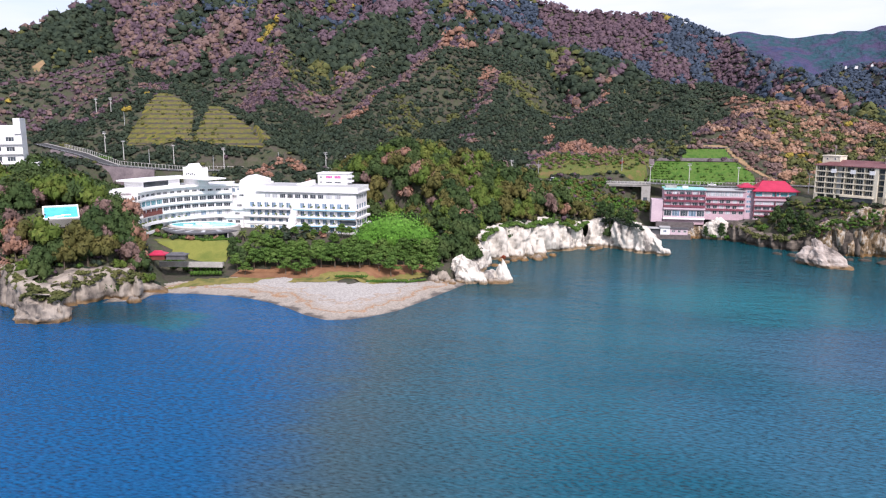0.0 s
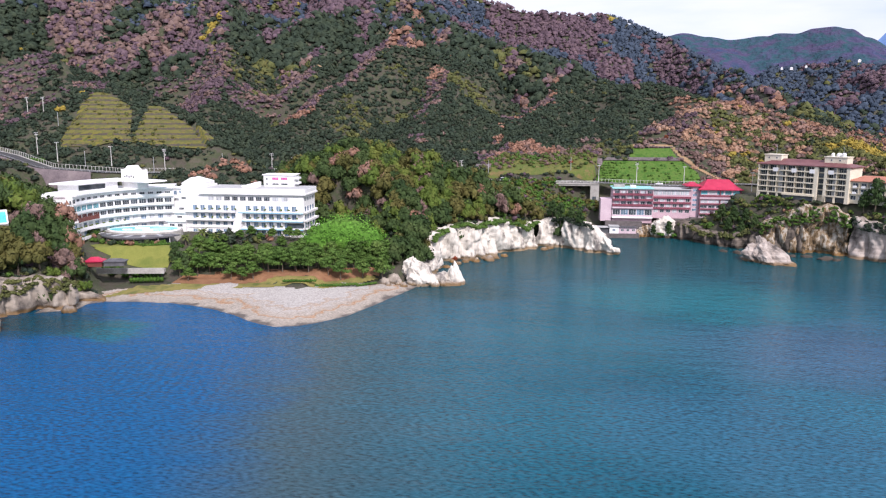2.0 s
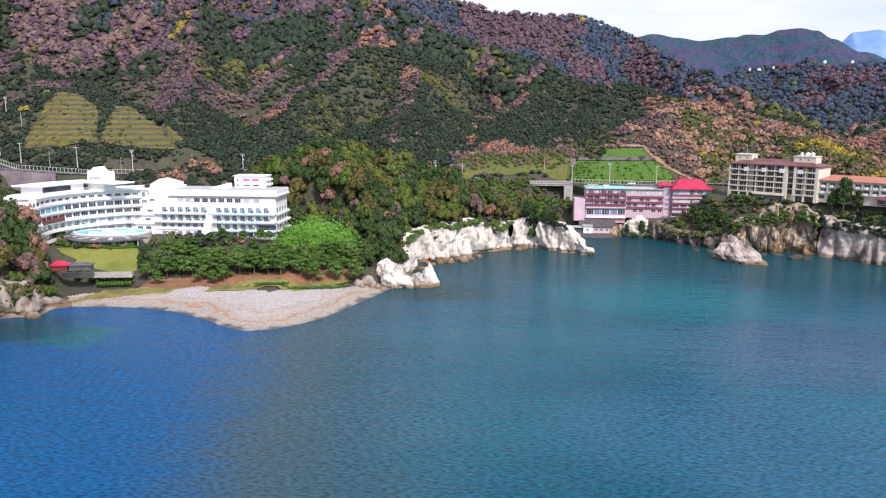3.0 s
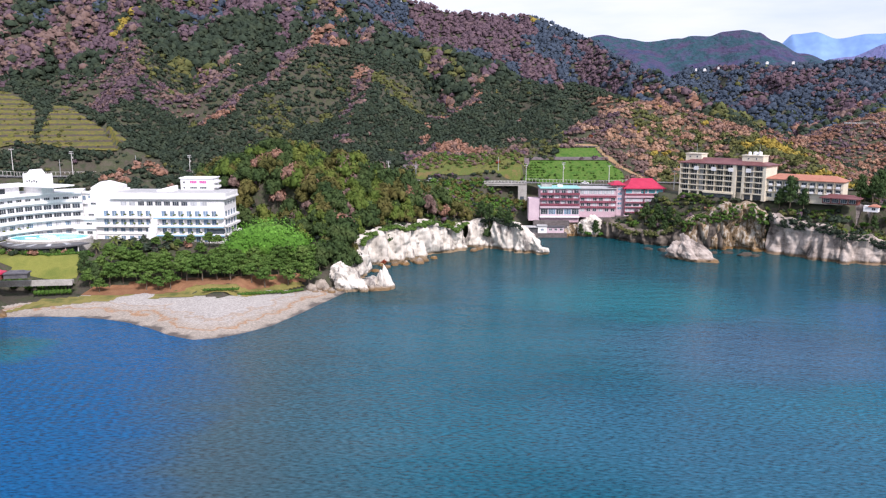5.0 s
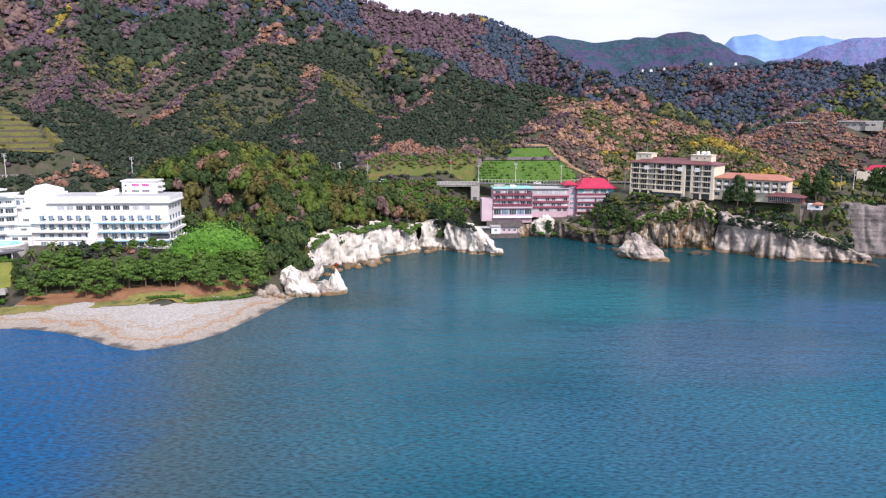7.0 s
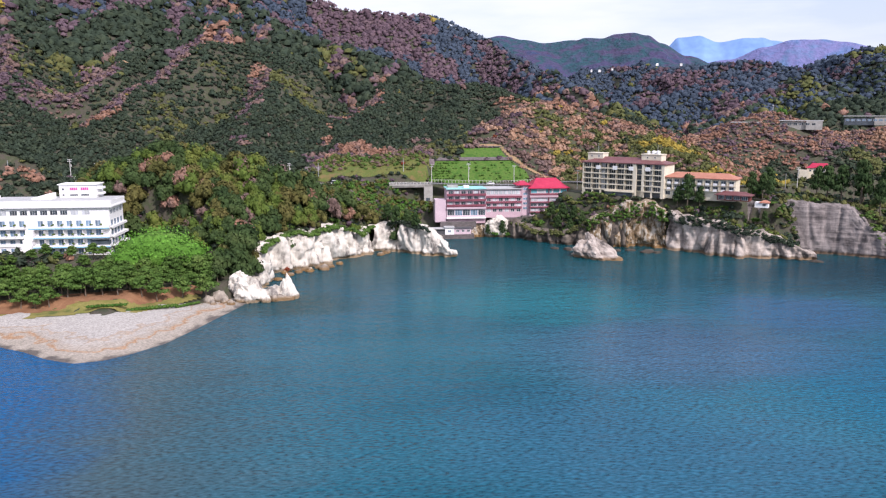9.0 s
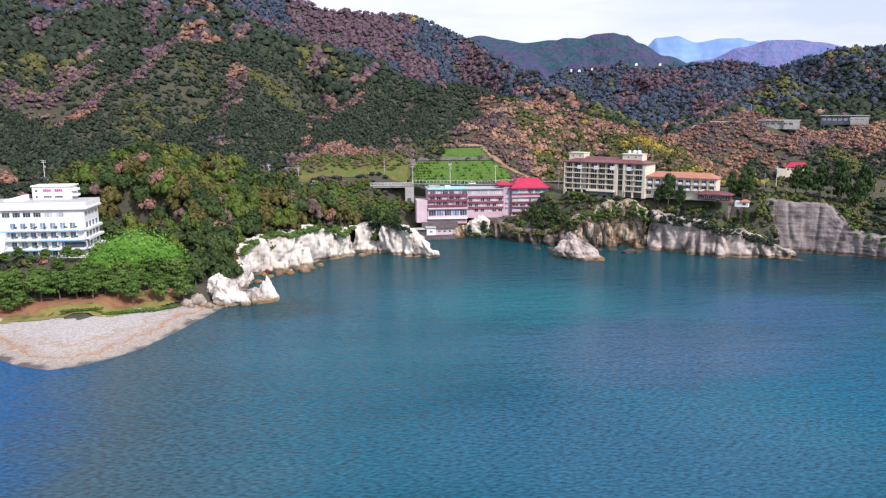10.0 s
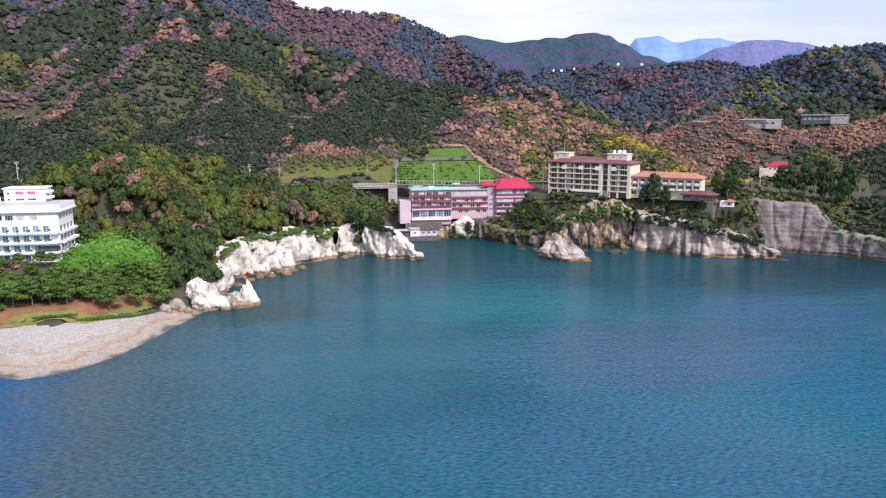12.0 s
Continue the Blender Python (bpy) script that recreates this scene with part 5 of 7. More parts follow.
def undergrowth(name, mat, seed, chance, label):
    """Low bushes over the open slopes between the trees."""
    rng = np.random.RandomState(seed)
    x, y = np.meshgrid(np.arange(-330, 330, 3.0), np.arange(185, 500, 3.0))
    x = (x + rng.uniform(-1.5, 1.5, x.shape)).ravel()
    y = (y + rng.uniform(-1.5, 1.5, y.shape)).ravel()
    d, c = along(COAST, x, y)
    near = inside(CAPE, x, y) | inside(HEADLAND, x, y) | (open_ground(x, y) & ~inside(TERRACE, x, y) & ~inside(TERRACE_EAST, x, y) & ~inside(FIELD, x, y) & ~inside(FIELD_TOP, x, y) & ~inside(TAN_BANK, x, y))
    keep = near & inside(COAST + OUTER, x, y) & (rng.rand(len(x)) < chance) & (d > np.where(c > 2, 4 + 0.12 * c, 46))
    for nodes, r in ((HOTEL_SHELF, 20), (PINK_SHELF, 9.5), (BROWN_SHELF, 11), (PINE_SHELF, 22), (LAWN_SHELF, 14), (ROAD_WEST, 6), (ROAD_EAST, 6)):
        keep &= along(nodes, x, y)[0] > r
    keep &= np.hypot(x + 168, y - 280) > 24
    keep &= (np.hypot(x + 197, y - 229) > 10) & (np.hypot(x + 190, y - 220) > 6)
    keep &= ~((np.abs(x - 5) < 32) & (y > 434) & (y < 462))
    x, y = x[keep], y[keep]
    return scatter(name, mat, [crown_shape(rng, 1, 30, 0.27, 0.8) for _ in range(4)], x, y, height(x, y) - 0.3, rng.uniform(1.0, 2.3, len(x)), label, seed)


undergrowth("dark_undergrowth", M_EVERGREEN, 81, 0.3, "dark undergrowth between the trees")
undergrowth("olive_undergrowth", M_OLIVE, 82, 0.3, "olive undergrowth between the trees")
undergrowth("dry_undergrowth", M_MAUVE, 83, 0.12, "dry brown undergrowth between the trees")

# creepers and bushes on the bank below the cliff hotel
def bank_scrub(name, mat, seed, label):
    rng = np.random.RandomState(seed)
    x, y = np.meshgrid(np.arange(95, 215, 1.9), np.arange(325, 400, 1.9))
    x = (x + rng.uniform(-1, 1, x.shape)).ravel()
    y = (y + rng.uniform(-1, 1, y.shape)).ravel()
    d, c = along(COAST, x, y)
    b = along(BROWN_SHELF, x, y)[0]
    keep = inside(COAST + OUTER, x, y) & (b > 10) & (b < 24) & (d > 2.5) & (y < 402 - 0.75 * (x - 118)) & (rng.rand(len(x)) < 0.5)
    x, y = x[keep], y[keep]
    return scatter(name, mat, [crown_shape(rng, 2, 17, 0.27, 0.8) for _ in range(4)], x, y, height(x, y) - 0.3, rng.uniform(0.9, 1.9, len(x)), label, seed)


def road_scrub(name, mat, seed, label):
    rng = np.random.RandomState(seed)
    x, y = np.meshgrid(np.arange(-45, 40, 2.3), np.arange(378, 427, 2.3))
    x = (x + rng.uniform(-1, 1, x.shape)).ravel()
    y = (y + rng.uniform(-1, 1, y.shape)).ravel()
    keep = inside(COAST + OUTER, x, y) & (along(COAST, x, y)[0] > 6) & (along(PINK_SHELF, x, y)[0] > 10) & (along(ROAD_WEST, x, y)[0] > 6) & (rng.rand(len(x)) < 0.55)
    x, y = x[keep], y[keep]
    return scatter(name, mat, [crown_shape(rng, 2, 17, 0.27, 0.9) for _ in range(4)], x, y, height(x, y) - 0.3, rng.uniform(1.2, 2.6, len(x)), label, seed)


def verge_scrub(name, mat, seed, chance, label):
    rng = np.random.RandomState(seed)
    x, y = np.meshgrid(np.arange(-38, 42, 2.2), np.arange(438, 470, 2.2))
    x = (x + rng.uniform(-1, 1, x.shape)).ravel()
    y = (y + rng.uniform(-1, 1, y.shape)).ravel()
    keep = inside(BANK, x, y) & (y > 440) & (rng.rand(len(x)) < chance + 0.03 * (y - 445) - 0.25 * wave_noise(x, y, 9, seed))
    x, y = x[keep], y[keep]
    return scatter(name, mat, [crown_shape(rng, 1, 24, 0.26, 0.8) for _ in range(4)], x, y, height(x, y) - 0.2, rng.uniform(0.6, 1.8, len(x)), label, seed)


def terrace_scrub(name, mat, seed, chance, label):
    rng = np.random.RandomState(seed)
    x, y = np.meshgrid(np.arange(-290, -180, 2.4), np.arange(374, 450, 2.4))
    x = (x + rng.uniform(-1, 1, x.shape)).ravel()
    y = (y + rng.uniform(-1, 1, y.shape)).ravel()
    keep = (inside(TERRACE, x, y) | inside(TERRACE_EAST, x, y)) & (rng.rand(len(x)) < chance + 0.3 * np.clip(wave_noise(x, y, 14, seed), 0, 1))
    x, y = x[keep], y[keep]
    return scatter(name, mat, [crown_shape(rng, 1, 22, 0.26, 0.8) for _ in range(4)], x, y, height(x, y) + 0.2, rng.uniform(0.5, 1.5, len(x)), label, seed)


def field_scrub(name, mat, seed, label):
    """Rows of low bushes over the lower meadow, closer together towards its western end."""
    rng = np.random.RandomState(seed)
    x, y = np.meshgrid(np.arange(38, 98, 1.5), np.arange(434, 455, 2.4))
    x, y = (x + rng.uniform(-0.5, 0.5, x.shape)).ravel(), (y + rng.uniform(-0.4, 0.4, y.shape)).ravel()
    keep = inside(FIELD, x, y) & (rng.rand(len(x)) < np.clip(0.75 - (x - 42) / 26, 0.16, 0.75))
    x, y = x[keep], y[keep]
    return scatter(name, mat, [crown_shape(rng, 1, 20, 0.28, 0.8) for _ in range(3)], x, y, height(x, y) + 0.4, rng.uniform(0.4, 1.1, len(x)), label, seed)


field_scrub("field_scrub", M_BRIGHT, 141, "bright green bushes in rows on the meadow")
field_scrub("field_scrub", M_PINE, 142, "dark green bushes in rows on the meadow")
terrace_scrub("terrace_scrub", M_OLIVE, 131, 0.04, "olive bushes on the terraces")
terrace_scrub("terrace_scrub", M_KHAKI, 132, 0.06, "yellowish tufts on the terraces")
verge_scrub("verge_scrub", M_OLIVE, 96, 0.32, "olive bushes on the bank above the road")
verge_scrub("verge_scrub", M_BROWN, 97, 0.16, "dry brown bushes on the bank above the road")
verge_scrub("verge_scrub", M_PINE, 98, 0.2, "green bushes on the bank above the road")
road_scrub("slope_scrub", M_PINE, 93, "green scrub on the slope below the bridge")
road_scrub("slope_scrub", M_KHAKI, 94, "olive scrub on the slope below the bridge")
road_scrub("slope_scrub", M_BRIGHT, 95, "bright green bushes on the slope below the bridge")
bank_scrub("bank_scrub", M_FRESH, 91, "green creepers and bushes below the cliff hotel")
bank_scrub("bank_scrub", M_PINE, 92, "olive creepers and bushes below the cliff hotel")

# trees that stand out
M_DARKPINE = leaf_mat("dark pine needles", (0.028, 0.055, 0.02), (0.045, 0.08, 0.027), (0.065, 0.1, 0.036))
CLIFF_PINES = [tree_model("cliff_pine", M_DARKPINE, pine_crown(220 + j, 11, 0.24, 0.11, 52), 3.4, 4.5, 10.5, 0.28, "tall dark pine on the cliff top", "pine", "pines on the cliffs", (0.06 * (j - 1), 0.03), 60 + j, 2.2) for j in range(3)]
BRIGHT_TREES = [tree_model("bright_tree", M_BRIGHT, broad_crown(240 + j, 8, 60, 0.14), 4.0, 2.4, 4.5, 0.26, "bright green tree on the bank", "tree", "bright green trees", seed=70 + j) for j in range(2)]
MAPLES = [tree_model("maple_tree", m_, broad_crown(250 + j, 6, 46, 0.14), 3.4, 1.8, 3.6, 0.2, "%s autumn maple tree on the slope" % w_, "tree", "autumn maples", seed=80 + j) for j, (m_, w_) in enumerate(((M_SCARLET, "red"), (M_GOLD, "golden")))]
for model, x, y, s in ((CLIFF_PINES[0], 229, 347, 1.3), (CLIFF_PINES[1], 235, 344, 1.4), (CLIFF_PINES[2], 225, 349, 1.2), (CLIFF_PINES[2], 247, 344, 1.0), (CLIFF_PINES[0], 256, 340, 1.1), (CLIFF_PINES[1], 241, 338, 1.2), (CLIFF_PINES[2], 246, 330, 1.0), (CLIFF_PINES[1], 161, 357, 0.9), (CLIFF_PINES[2], 157, 359.5, 0.7), (CLIFF_PINES[0], 166, 353, 0.65),
                       (CLIFF_PINES[0], 192, 352, 0.75), (CLIFF_PINES[2], 197, 350, 0.8), (CLIFF_PINES[0], 201, 352, 0.9), (BRIGHT_TREES[0], 196, 355, 0.9), (BRIGHT_TREES[1], 190, 343, 0.6), (BRIGHT_TREES[0], 186, 346, 0.5), (BRIGHT_TREES[1], 195, 341, 0.7), (BRIGHT_TREES[0], 199, 337, 0.6), (CLIFF_PINES[2], 192, 338, 0.5), (CLIFF_PINES[0], 197, 344, 0.55),
                       (BRIGHT_TREES[1], 70, 398, 0.85), (CLIFF_PINES[2], 66, 399, 0.45), (CLIFF_PINES[1], 74, 398, 0.5), (BRIGHT_TREES[0], 77, 397, 0.5),
                       (CLIFF_PINES[0], 104, 384, 0.62), (CLIFF_PINES[1], 99, 388, 0.6), (CLIFF_PINES[2], 109, 380, 0.6), (CLIFF_PINES[0], 112, 375, 0.55), (BRIGHT_TREES[0], 94, 390, 0.5), (CLIFF_PINES[1], 106, 376, 0.5), (CLIFF_PINES[2], 117, 371, 0.5), (CLIFF_PINES[0], 101, 381, 0.5),
                       (CLIFF_PINES[1], 14, 362, 0.6), (CLIFF_PINES[2], 19, 360, 0.6), (CLIFF_PINES[0], 23, 354, 0.5), (CLIFF_PINES[1], 10, 370, 0.6), (CLIFF_PINES[0], 28, 372, 0.6), (CLIFF_PINES[2], 32, 366, 0.5),
                       (MAPLES[0], -37, 322, 0.75), (MAPLES[0], -35, 318, 0.6), (MAPLES[0], 22, 446, 0.6), (MAPLES[0], 84, 481, 0.7), (MAPLES[1], -166, 375, 1.2), (BRIGHT_TREES[1], -160, 377, 0.9), (MAPLES[0], -150, 378, 0.6), (BRIGHT_TREES[0], 392, 668, 1.7),
                       (CLIFF_PINES[0], -142, 262, 0.62), (CLIFF_PINES[2], -136, 258, 0.6)):
    if s > 0.2:
        place(model, x, y, max(float(height(x, y)), 11.5 if 5 < x < 26 and y < 372 else 0.0) - 0.3, 37 * x % 360, s)


# bushes rooted in the cliff faces
def face_bushes(name, mat, nodes, lean, low, high, chance, seed, label):
    rng = np.random.RandomState(seed)
    P = np.array([p for p in resample(nodes, 1.0)])
    t = np.gradient(P[:, :2], axis=0)
    t /= np.linalg.norm(t, axis=1)[:, None] + 1e-9
    n = np.stack([-t[:, 1], t[:, 0]], 1)
    xs, ys, zs = [], [], []
    for k in range(len(P)):
        drip = low + (high - low) * (0.5 + 0.5 * noise.noise((k / 6.0, seed, 0.5))) * 0.9
        for _ in range(4):
            if rng.rand() < chance:
                f = rng.uniform(drip, 1.02)
                z = P[k, 2] * f
                d = lean * z + 30 * max(0, f - 0.85) ** 2 + rng.uniform(0.2, 1.4)
                xs.append(P[k, 0] + n[k, 0] * d)
                ys.append(P[k, 1] + n[k, 1] * d)
                zs.append(z - 0.6)
    return scatter(name, mat, [crown_shape(rng, 2, 15, 0.27, 0.85) for _ in range(3)], np.array(xs), np.array(ys), np.array(zs), rng.uniform(0.8, 1.9, len(xs)), label, seed)


for k, (a, b, lean, low, high, ch) in enumerate((((112, 364), (147, 353), 0.05, 0.4, 0.95, 0.8), ((147, 353), (196, 320), 0.2, 0.6, 1.05, 0.7), ((85, 396), (131, 359), 0.25, 0.5, 1.1, 0.5), ((-40, 303), (4, 357), 0.08, 0.78, 1.15, 0.8), ((9, 363), (29, 348), 0.1, 0.85, 1.15, 0.6), ((-286, 165), (-155, 216), 0.14, 0.35, 1.15, 0.9), ((232, 324), (275, 264), 0.1, 0.3, 1.0, 0.6))):
    face_bushes("cliff_scrub", (M_PINE, M_EVERGREEN, M_OLIVE)[k % 3], stretch(a, b), lean, low, high, ch, 500 + k, "scrub hanging over the cliff face")


# ---- buildings ----
SHARED = {}


def shared_box(name, w, d, h, mat, bevel=0.0):
    """A box mesh, centred on x, front at y = 0 and foot at z = 0, made once for each size."""
    key = (name, round(w, 2), round(d, 2), round(h, 2), mat.name)
    if key not in SHARED:
        SHARED[key] = mesh_from(name, box_bm(-w / 2, w / 2, 0, d, 0, h, None, bevel), mat)
    return SHARED[key]


def window(parent, x, z, w, h, glass, y=0.0, mullions=1, turn=0.0):
    """A window: a frame plate on the wall and its separate panes set on it."""
    f = part_of("window", shared_box("frame", w, 0.19, h, M_FRAME), parent, pose(x, y, z, 0, 0, turn) @ Matrix.Translation((0, -0.07, 0)))
    n = mullions + 1
    b = 0.09
    pw = (w - b * (n + 1)) / n
    for k in range(n):
        part_of("pane", shared_box("pane", pw, 0.05, h - 2 * b, glass), f, pose(-w / 2 + b + pw / 2 + k * (pw + b), -0.012, b))
    return f


def wall(parent, x0, x1, y0, y1, z0, z1, mat, name="wall", label="", bevel=0.0):
    return part(name, box_bm(x0, x1, y0, y1, z0, z1, None, bevel), mat, parent, label)


def hip_roof(parent, x0, x1, y0, y1, z, h, inset, mat, over=0.8, curve=0.0, name="roof", label=""):
    """A hipped roof with an eaves board; curve lifts the corners."""
    bm = bmesh.new()
    lift = curve
    a = [bm.verts.new(p) for p in ((x0 - over, y0 - over, z + lift), (x1 + over, y0 - over, z + lift), (x1 + over, y1 + over, z + lift), (x0 - over, y1 + over, z + lift))]
    m = [bm.verts.new(p) for p in ((x0 + inset * 0.45, y0 + inset * 0.45, z + h * 0.42), (x1 - inset * 0.45, y0 + inset * 0.45, z + h * 0.42), (x1 - inset * 0.45, y1 - inset * 0.45, z + h * 0.42), (x0 + inset * 0.45, y1 - inset * 0.45, z + h * 0.42))]
    cy = (y0 + y1) / 2
    t = [bm.verts.new(p) for p in ((x0 + inset, cy - 0.3, z + h), (x1 - inset, cy - 0.3, z + h), (x1 - inset, cy + 0.3, z + h), (x0 + inset, cy + 0.3, z + h))]
    low = [bm.verts.new((v.co.x, v.co.y, v.co.z - 0.35)) for v in a]
    for lo, hi in ((low, a), (a, m), (m, t)):
        for k in range(4):
            bm.faces.new((lo[k], lo[(k + 1) % 4], hi[(k + 1) % 4], hi[k]))
    bm.faces.new(t)
    bm.faces.new(low[::-1])
    return part(name, bm, mat, parent, label)


def shrub_mesh(name, seed, r, mat):
    key = (name, seed, mat.name)
    if key not in SHARED:
        v, f = crown_shape(np.random.RandomState(seed), 2, 26, 0.26, 0.9)
        SHARED[key] = soft_mesh(name, v * r, f, mat, smooth=True)
    return SHARED[key]


M_PLANTER = leaf_mat("balcony shrub leaves", (0.07, 0.11, 0.03), (0.11, 0.16, 0.04), (0.16, 0.19, 0.06))


def planter(parent, x, y, z, k):
    """A white trough with a shrub on a balcony."""
    p = part_of("planter", shared_box("trough", 1.1, 0.6, 0.55, M_WHITE, 0.05), parent, pose(x, y, z))
    part_of("shrub", shrub_mesh("shrub", 300 + k % 4, 0.85, M_PLANTER), p, pose(0, 0.1, 0.3, 0, 0, 50 * k))


# white hotel, straight wing
wh = thing("white_hotel", pose(-165, 302, 9.5) @ Matrix.Diagonal((0.925, 1, 1, 1)), "white terraced seaside hotel wing with planted balconies", "hotel")
ST = 3.72
wall(wh, 37, 68.5, 1.6, 18, 0, 21.5, M_WHITE)
wall(wh, 8.5, 37, 1.6, 18, 2.8, 21.5, M_WHITE)
wall(wh, 16, 70, 0.4, 18.4, 21.5, 22.1, M_WHITE, "cornice")
wall(wh, 18, 69.6, 1.0, 18, 22.1, 24.2, M_WHITE, "parapet")
wall(wh, 18.3, 69.3, 1.3, 17.7, 24.2, 24.3, M_ROOFGREY, "roof", "pale grey flat roof")
wall(wh, 6, 18.6, 2.0, 15, 18.5, 25.2, M_WHITE, "stair_block")
tb = bmesh.new()
pts = [(6, 25.2), (18.6, 25.2), (18.6, 26.8), (10.5, 28.6), (6, 26.2)]
fr = [tb.verts.new((x, 3.0, z)) for x, z in pts]
bk = [tb.verts.new((x, 12.0, z)) for x, z in pts]
tb.faces.new(fr)
tb.faces.new(bk[::-1])
for k in range(5):
    tb.faces.new((fr[k], bk[k], bk[(k + 1) % 5], fr[(k + 1) % 5])[::-1])
part("slanted_parapet", tb, M_WHITE, wh)
wall(wh, -1.0, 8.5, 0.0, 15, 1.5, 9.3, M_WHITE, "low_block")
wall(wh, -1.6, 9.0, -0.8, 0.0, 8.7, 9.9, M_WHITE, "parapet")
wall(wh, 2.5, 8.5, 1.2, 15, 9.3, 13.2, M_WHITE, "low_block")
wall(wh, 2.0, 9.0, 0.2, 1.2, 12.6, 13.9, M_WHITE, "parapet")
wall(wh, 4.6, 8.5, 1.8, 15, 13.2, 21.5, M_WHITE, "low_block")
for z in (3.0, 6.4):
    for x in (1.4, 5.6):
        window(wh, x, z, 2.6, 1.4, M_GLASS, 0.0, 2)
for z, xs in ((14.2, (6.4,)), (18.9, (7.4, 10.8, 14.0)), (10.3, (5.0,))):
    for x in xs:
        window(wh, x, z, 2.6, 1.0, M_GLASS, 1.75 if z > 18 else 1.0, 3)
# penthouse
wall(wh, 44.5, 60.0, 12, 20, 24.2, 29.4, M_WHITE, "penthouse")
wall(wh, 44.0, 60.5, 11.5, 20.5, 29.4, 29.8, M_WHITE, "penthouse_roof")
for x in (50.6, 55.2):
    window(wh, x, 27.2, 3.4, 1.3, M_MAGENTA, 12, 3)
    window(wh, x, 24.9, 3.4, 0.9, M_GLASS, 12, 3)
window(wh, 46.2, 27.2, 1.0, 1.0, M_GLASS, 12, 0)
window(wh, 46.2, 24.9, 1.0, 0.9, M_GLASS, 12, 0)
for z in (25.4, 27.6):
    wall(wh, 60.0, 62.2, 13, 17, z, z + 0.9, M_WHITE, "balcony")
vb = bmesh.new()
pts = [(35.5, 24.2), (43.6, 24.2), (43.6, 26.6), (42.6, 26.6), (35.5, 24.9)]
fr = [vb.verts.new((x, 6.0, z)) for x, z in pts]
bk = [vb.verts.new((x, 11.0, z)) for x, z in pts]
vb.faces.new(fr)
vb.faces.new(bk[::-1])
for k in range(5):
    vb.faces.new((fr[k], bk[k], bk[(k + 1) % 5], fr[(k + 1) % 5])[::-1])
part("roof_vent", vb, M_WHITE, wh)
# top floor windows
for k in range(6):
    window(wh, 29.8 + 4.05 * k, 18.6, 3.0, 1.9, M_GLASS, 1.6, 2)
for k in range(2):
    window(wh, 54.4 + 4.6 * k, 18.6, 3.2, 1.9, M_CURTAIN, 1.6, 2)
for k in range(2):
    window(wh, 21.6 + 4.05 * k, 18.6, 2.8, 1.9, M_CURTAIN, 1.6, 2)
# balconies of the seaward block, each floor a slab and a solid parapet
for fl in range(4):
    z = 2.6 + ST * fl
    x1 = 68.8 if fl > 0 else 70.4
    x0 = 37.0 - (0.9 if fl > 1 else 0.0)
    wall(wh, x0, x1, -0.6, 1.6, z - 0.35, z, M_WHITE, "balcony_slab")
    wall(wh, x0, x1, -0.72, -0.6, z - 0.5, z + 0.45, M_WHITE, "balcony_parapet", bevel=0.03)
    wall(wh, x1 - 0.12, x1, -0.6, 1.6, z, z + 0.78, M_WHITE, "balcony_parapet")
    wall(wh, x0, x1, -0.78, -0.724, z - 0.5, z - 0.08, M_SKYBLUE, "blue_band", "sky-blue painted edge band")
    n = 7 if fl > 1 else 6
    for k in range(n):
        xc = 40.2 + 3.9 * k
        window(wh, xc, z + 0.15, 2.3, 2.5, M_BLUEGLASS, 1.6, 1)
        planter(wh, xc + 1.95, -0.75, z + 0.3, fl * 7 + k)
        if k % 2 == 0:
            wall(wh, xc + 1.88, xc + 2.02, -0.5, 1.6, z, z + 2.7, M_WHITE, "divider")
for fl in range(4):
    z = 2.6 + ST * fl
    x1 = 71.2 - 0.35 * fl
    wall(wh, 68.5, x1, 1.6, 17.2, z - 0.35, z, M_WHITE, "balcony_slab")
    wall(wh, x1, x1 + 0.13, -0.72, 17.3, z - 0.5, z + 0.45, M_WHITE, "balcony_parapet", bevel=0.03)
    wall(wh, 68.5, x1, 17.2, 17.32, z, z + 0.45, M_WHITE, "balcony_parapet")
    for k in range(4):
        window(wh, 68.5, z + 0.15, 2.2, 2.4, M_BLUEGLASS, 3.6 + 3.7 * k, 1, 90)
for k in range(4):
    window(wh, 68.5, 18.6, 2.6, 1.7, M_CURTAIN, 3.8 + 3.7 * k, 1, 90)
wall(wh, 60.5, 68.5, 0.8, 1.55, 6.6, 8.6, M_GLASS, "recess")
# upper two floors of the landward block: balconies; lower two: plain windows
for fl in range(2):
    z = 10.1 + ST * fl
    wall(wh, 8.5, 36.0, -0.2, 1.6, z - 0.35, z, M_WHITE, "balcony_slab")
    wall(wh, 8.5, 36.0, -0.32, -0.2, z - 0.5, z + 0.45, M_WHITE, "balcony_parapet", bevel=0.03)
    for k in range(6):
        xc = 13.0 + 3.95 * k
        window(wh, xc, z + 0.15, 2.3, 2.5, M_BLUEGLASS, 1.6, 1)
        planter(wh, xc + 1.95, -0.4, z + 0.3, fl * 5 + k)
for fl in range(2):
    z = 3.6 + 3.3 * fl
    for k in range(6):
        window(wh, 12.6 + 3.95 * k, z + 0.4, 2.2, 1.6, M_BLUEGLASS, 1.6, 1)
    wall(wh, 8.3, 36.2, 1.2, 1.6, z - 0.7, z - 0.3, M_WHITE, "sill_band")
wall(wh, 8.5, 36, 0.9, 1.58, 2.3, 2.8, M_SKYBLUE, "blue_band", "sky-blue painted edge band")
wall(wh, 9, 30, 1.8, 16, -1.5, 2.3, M_SLATE, "plinth", "dark basement wall")
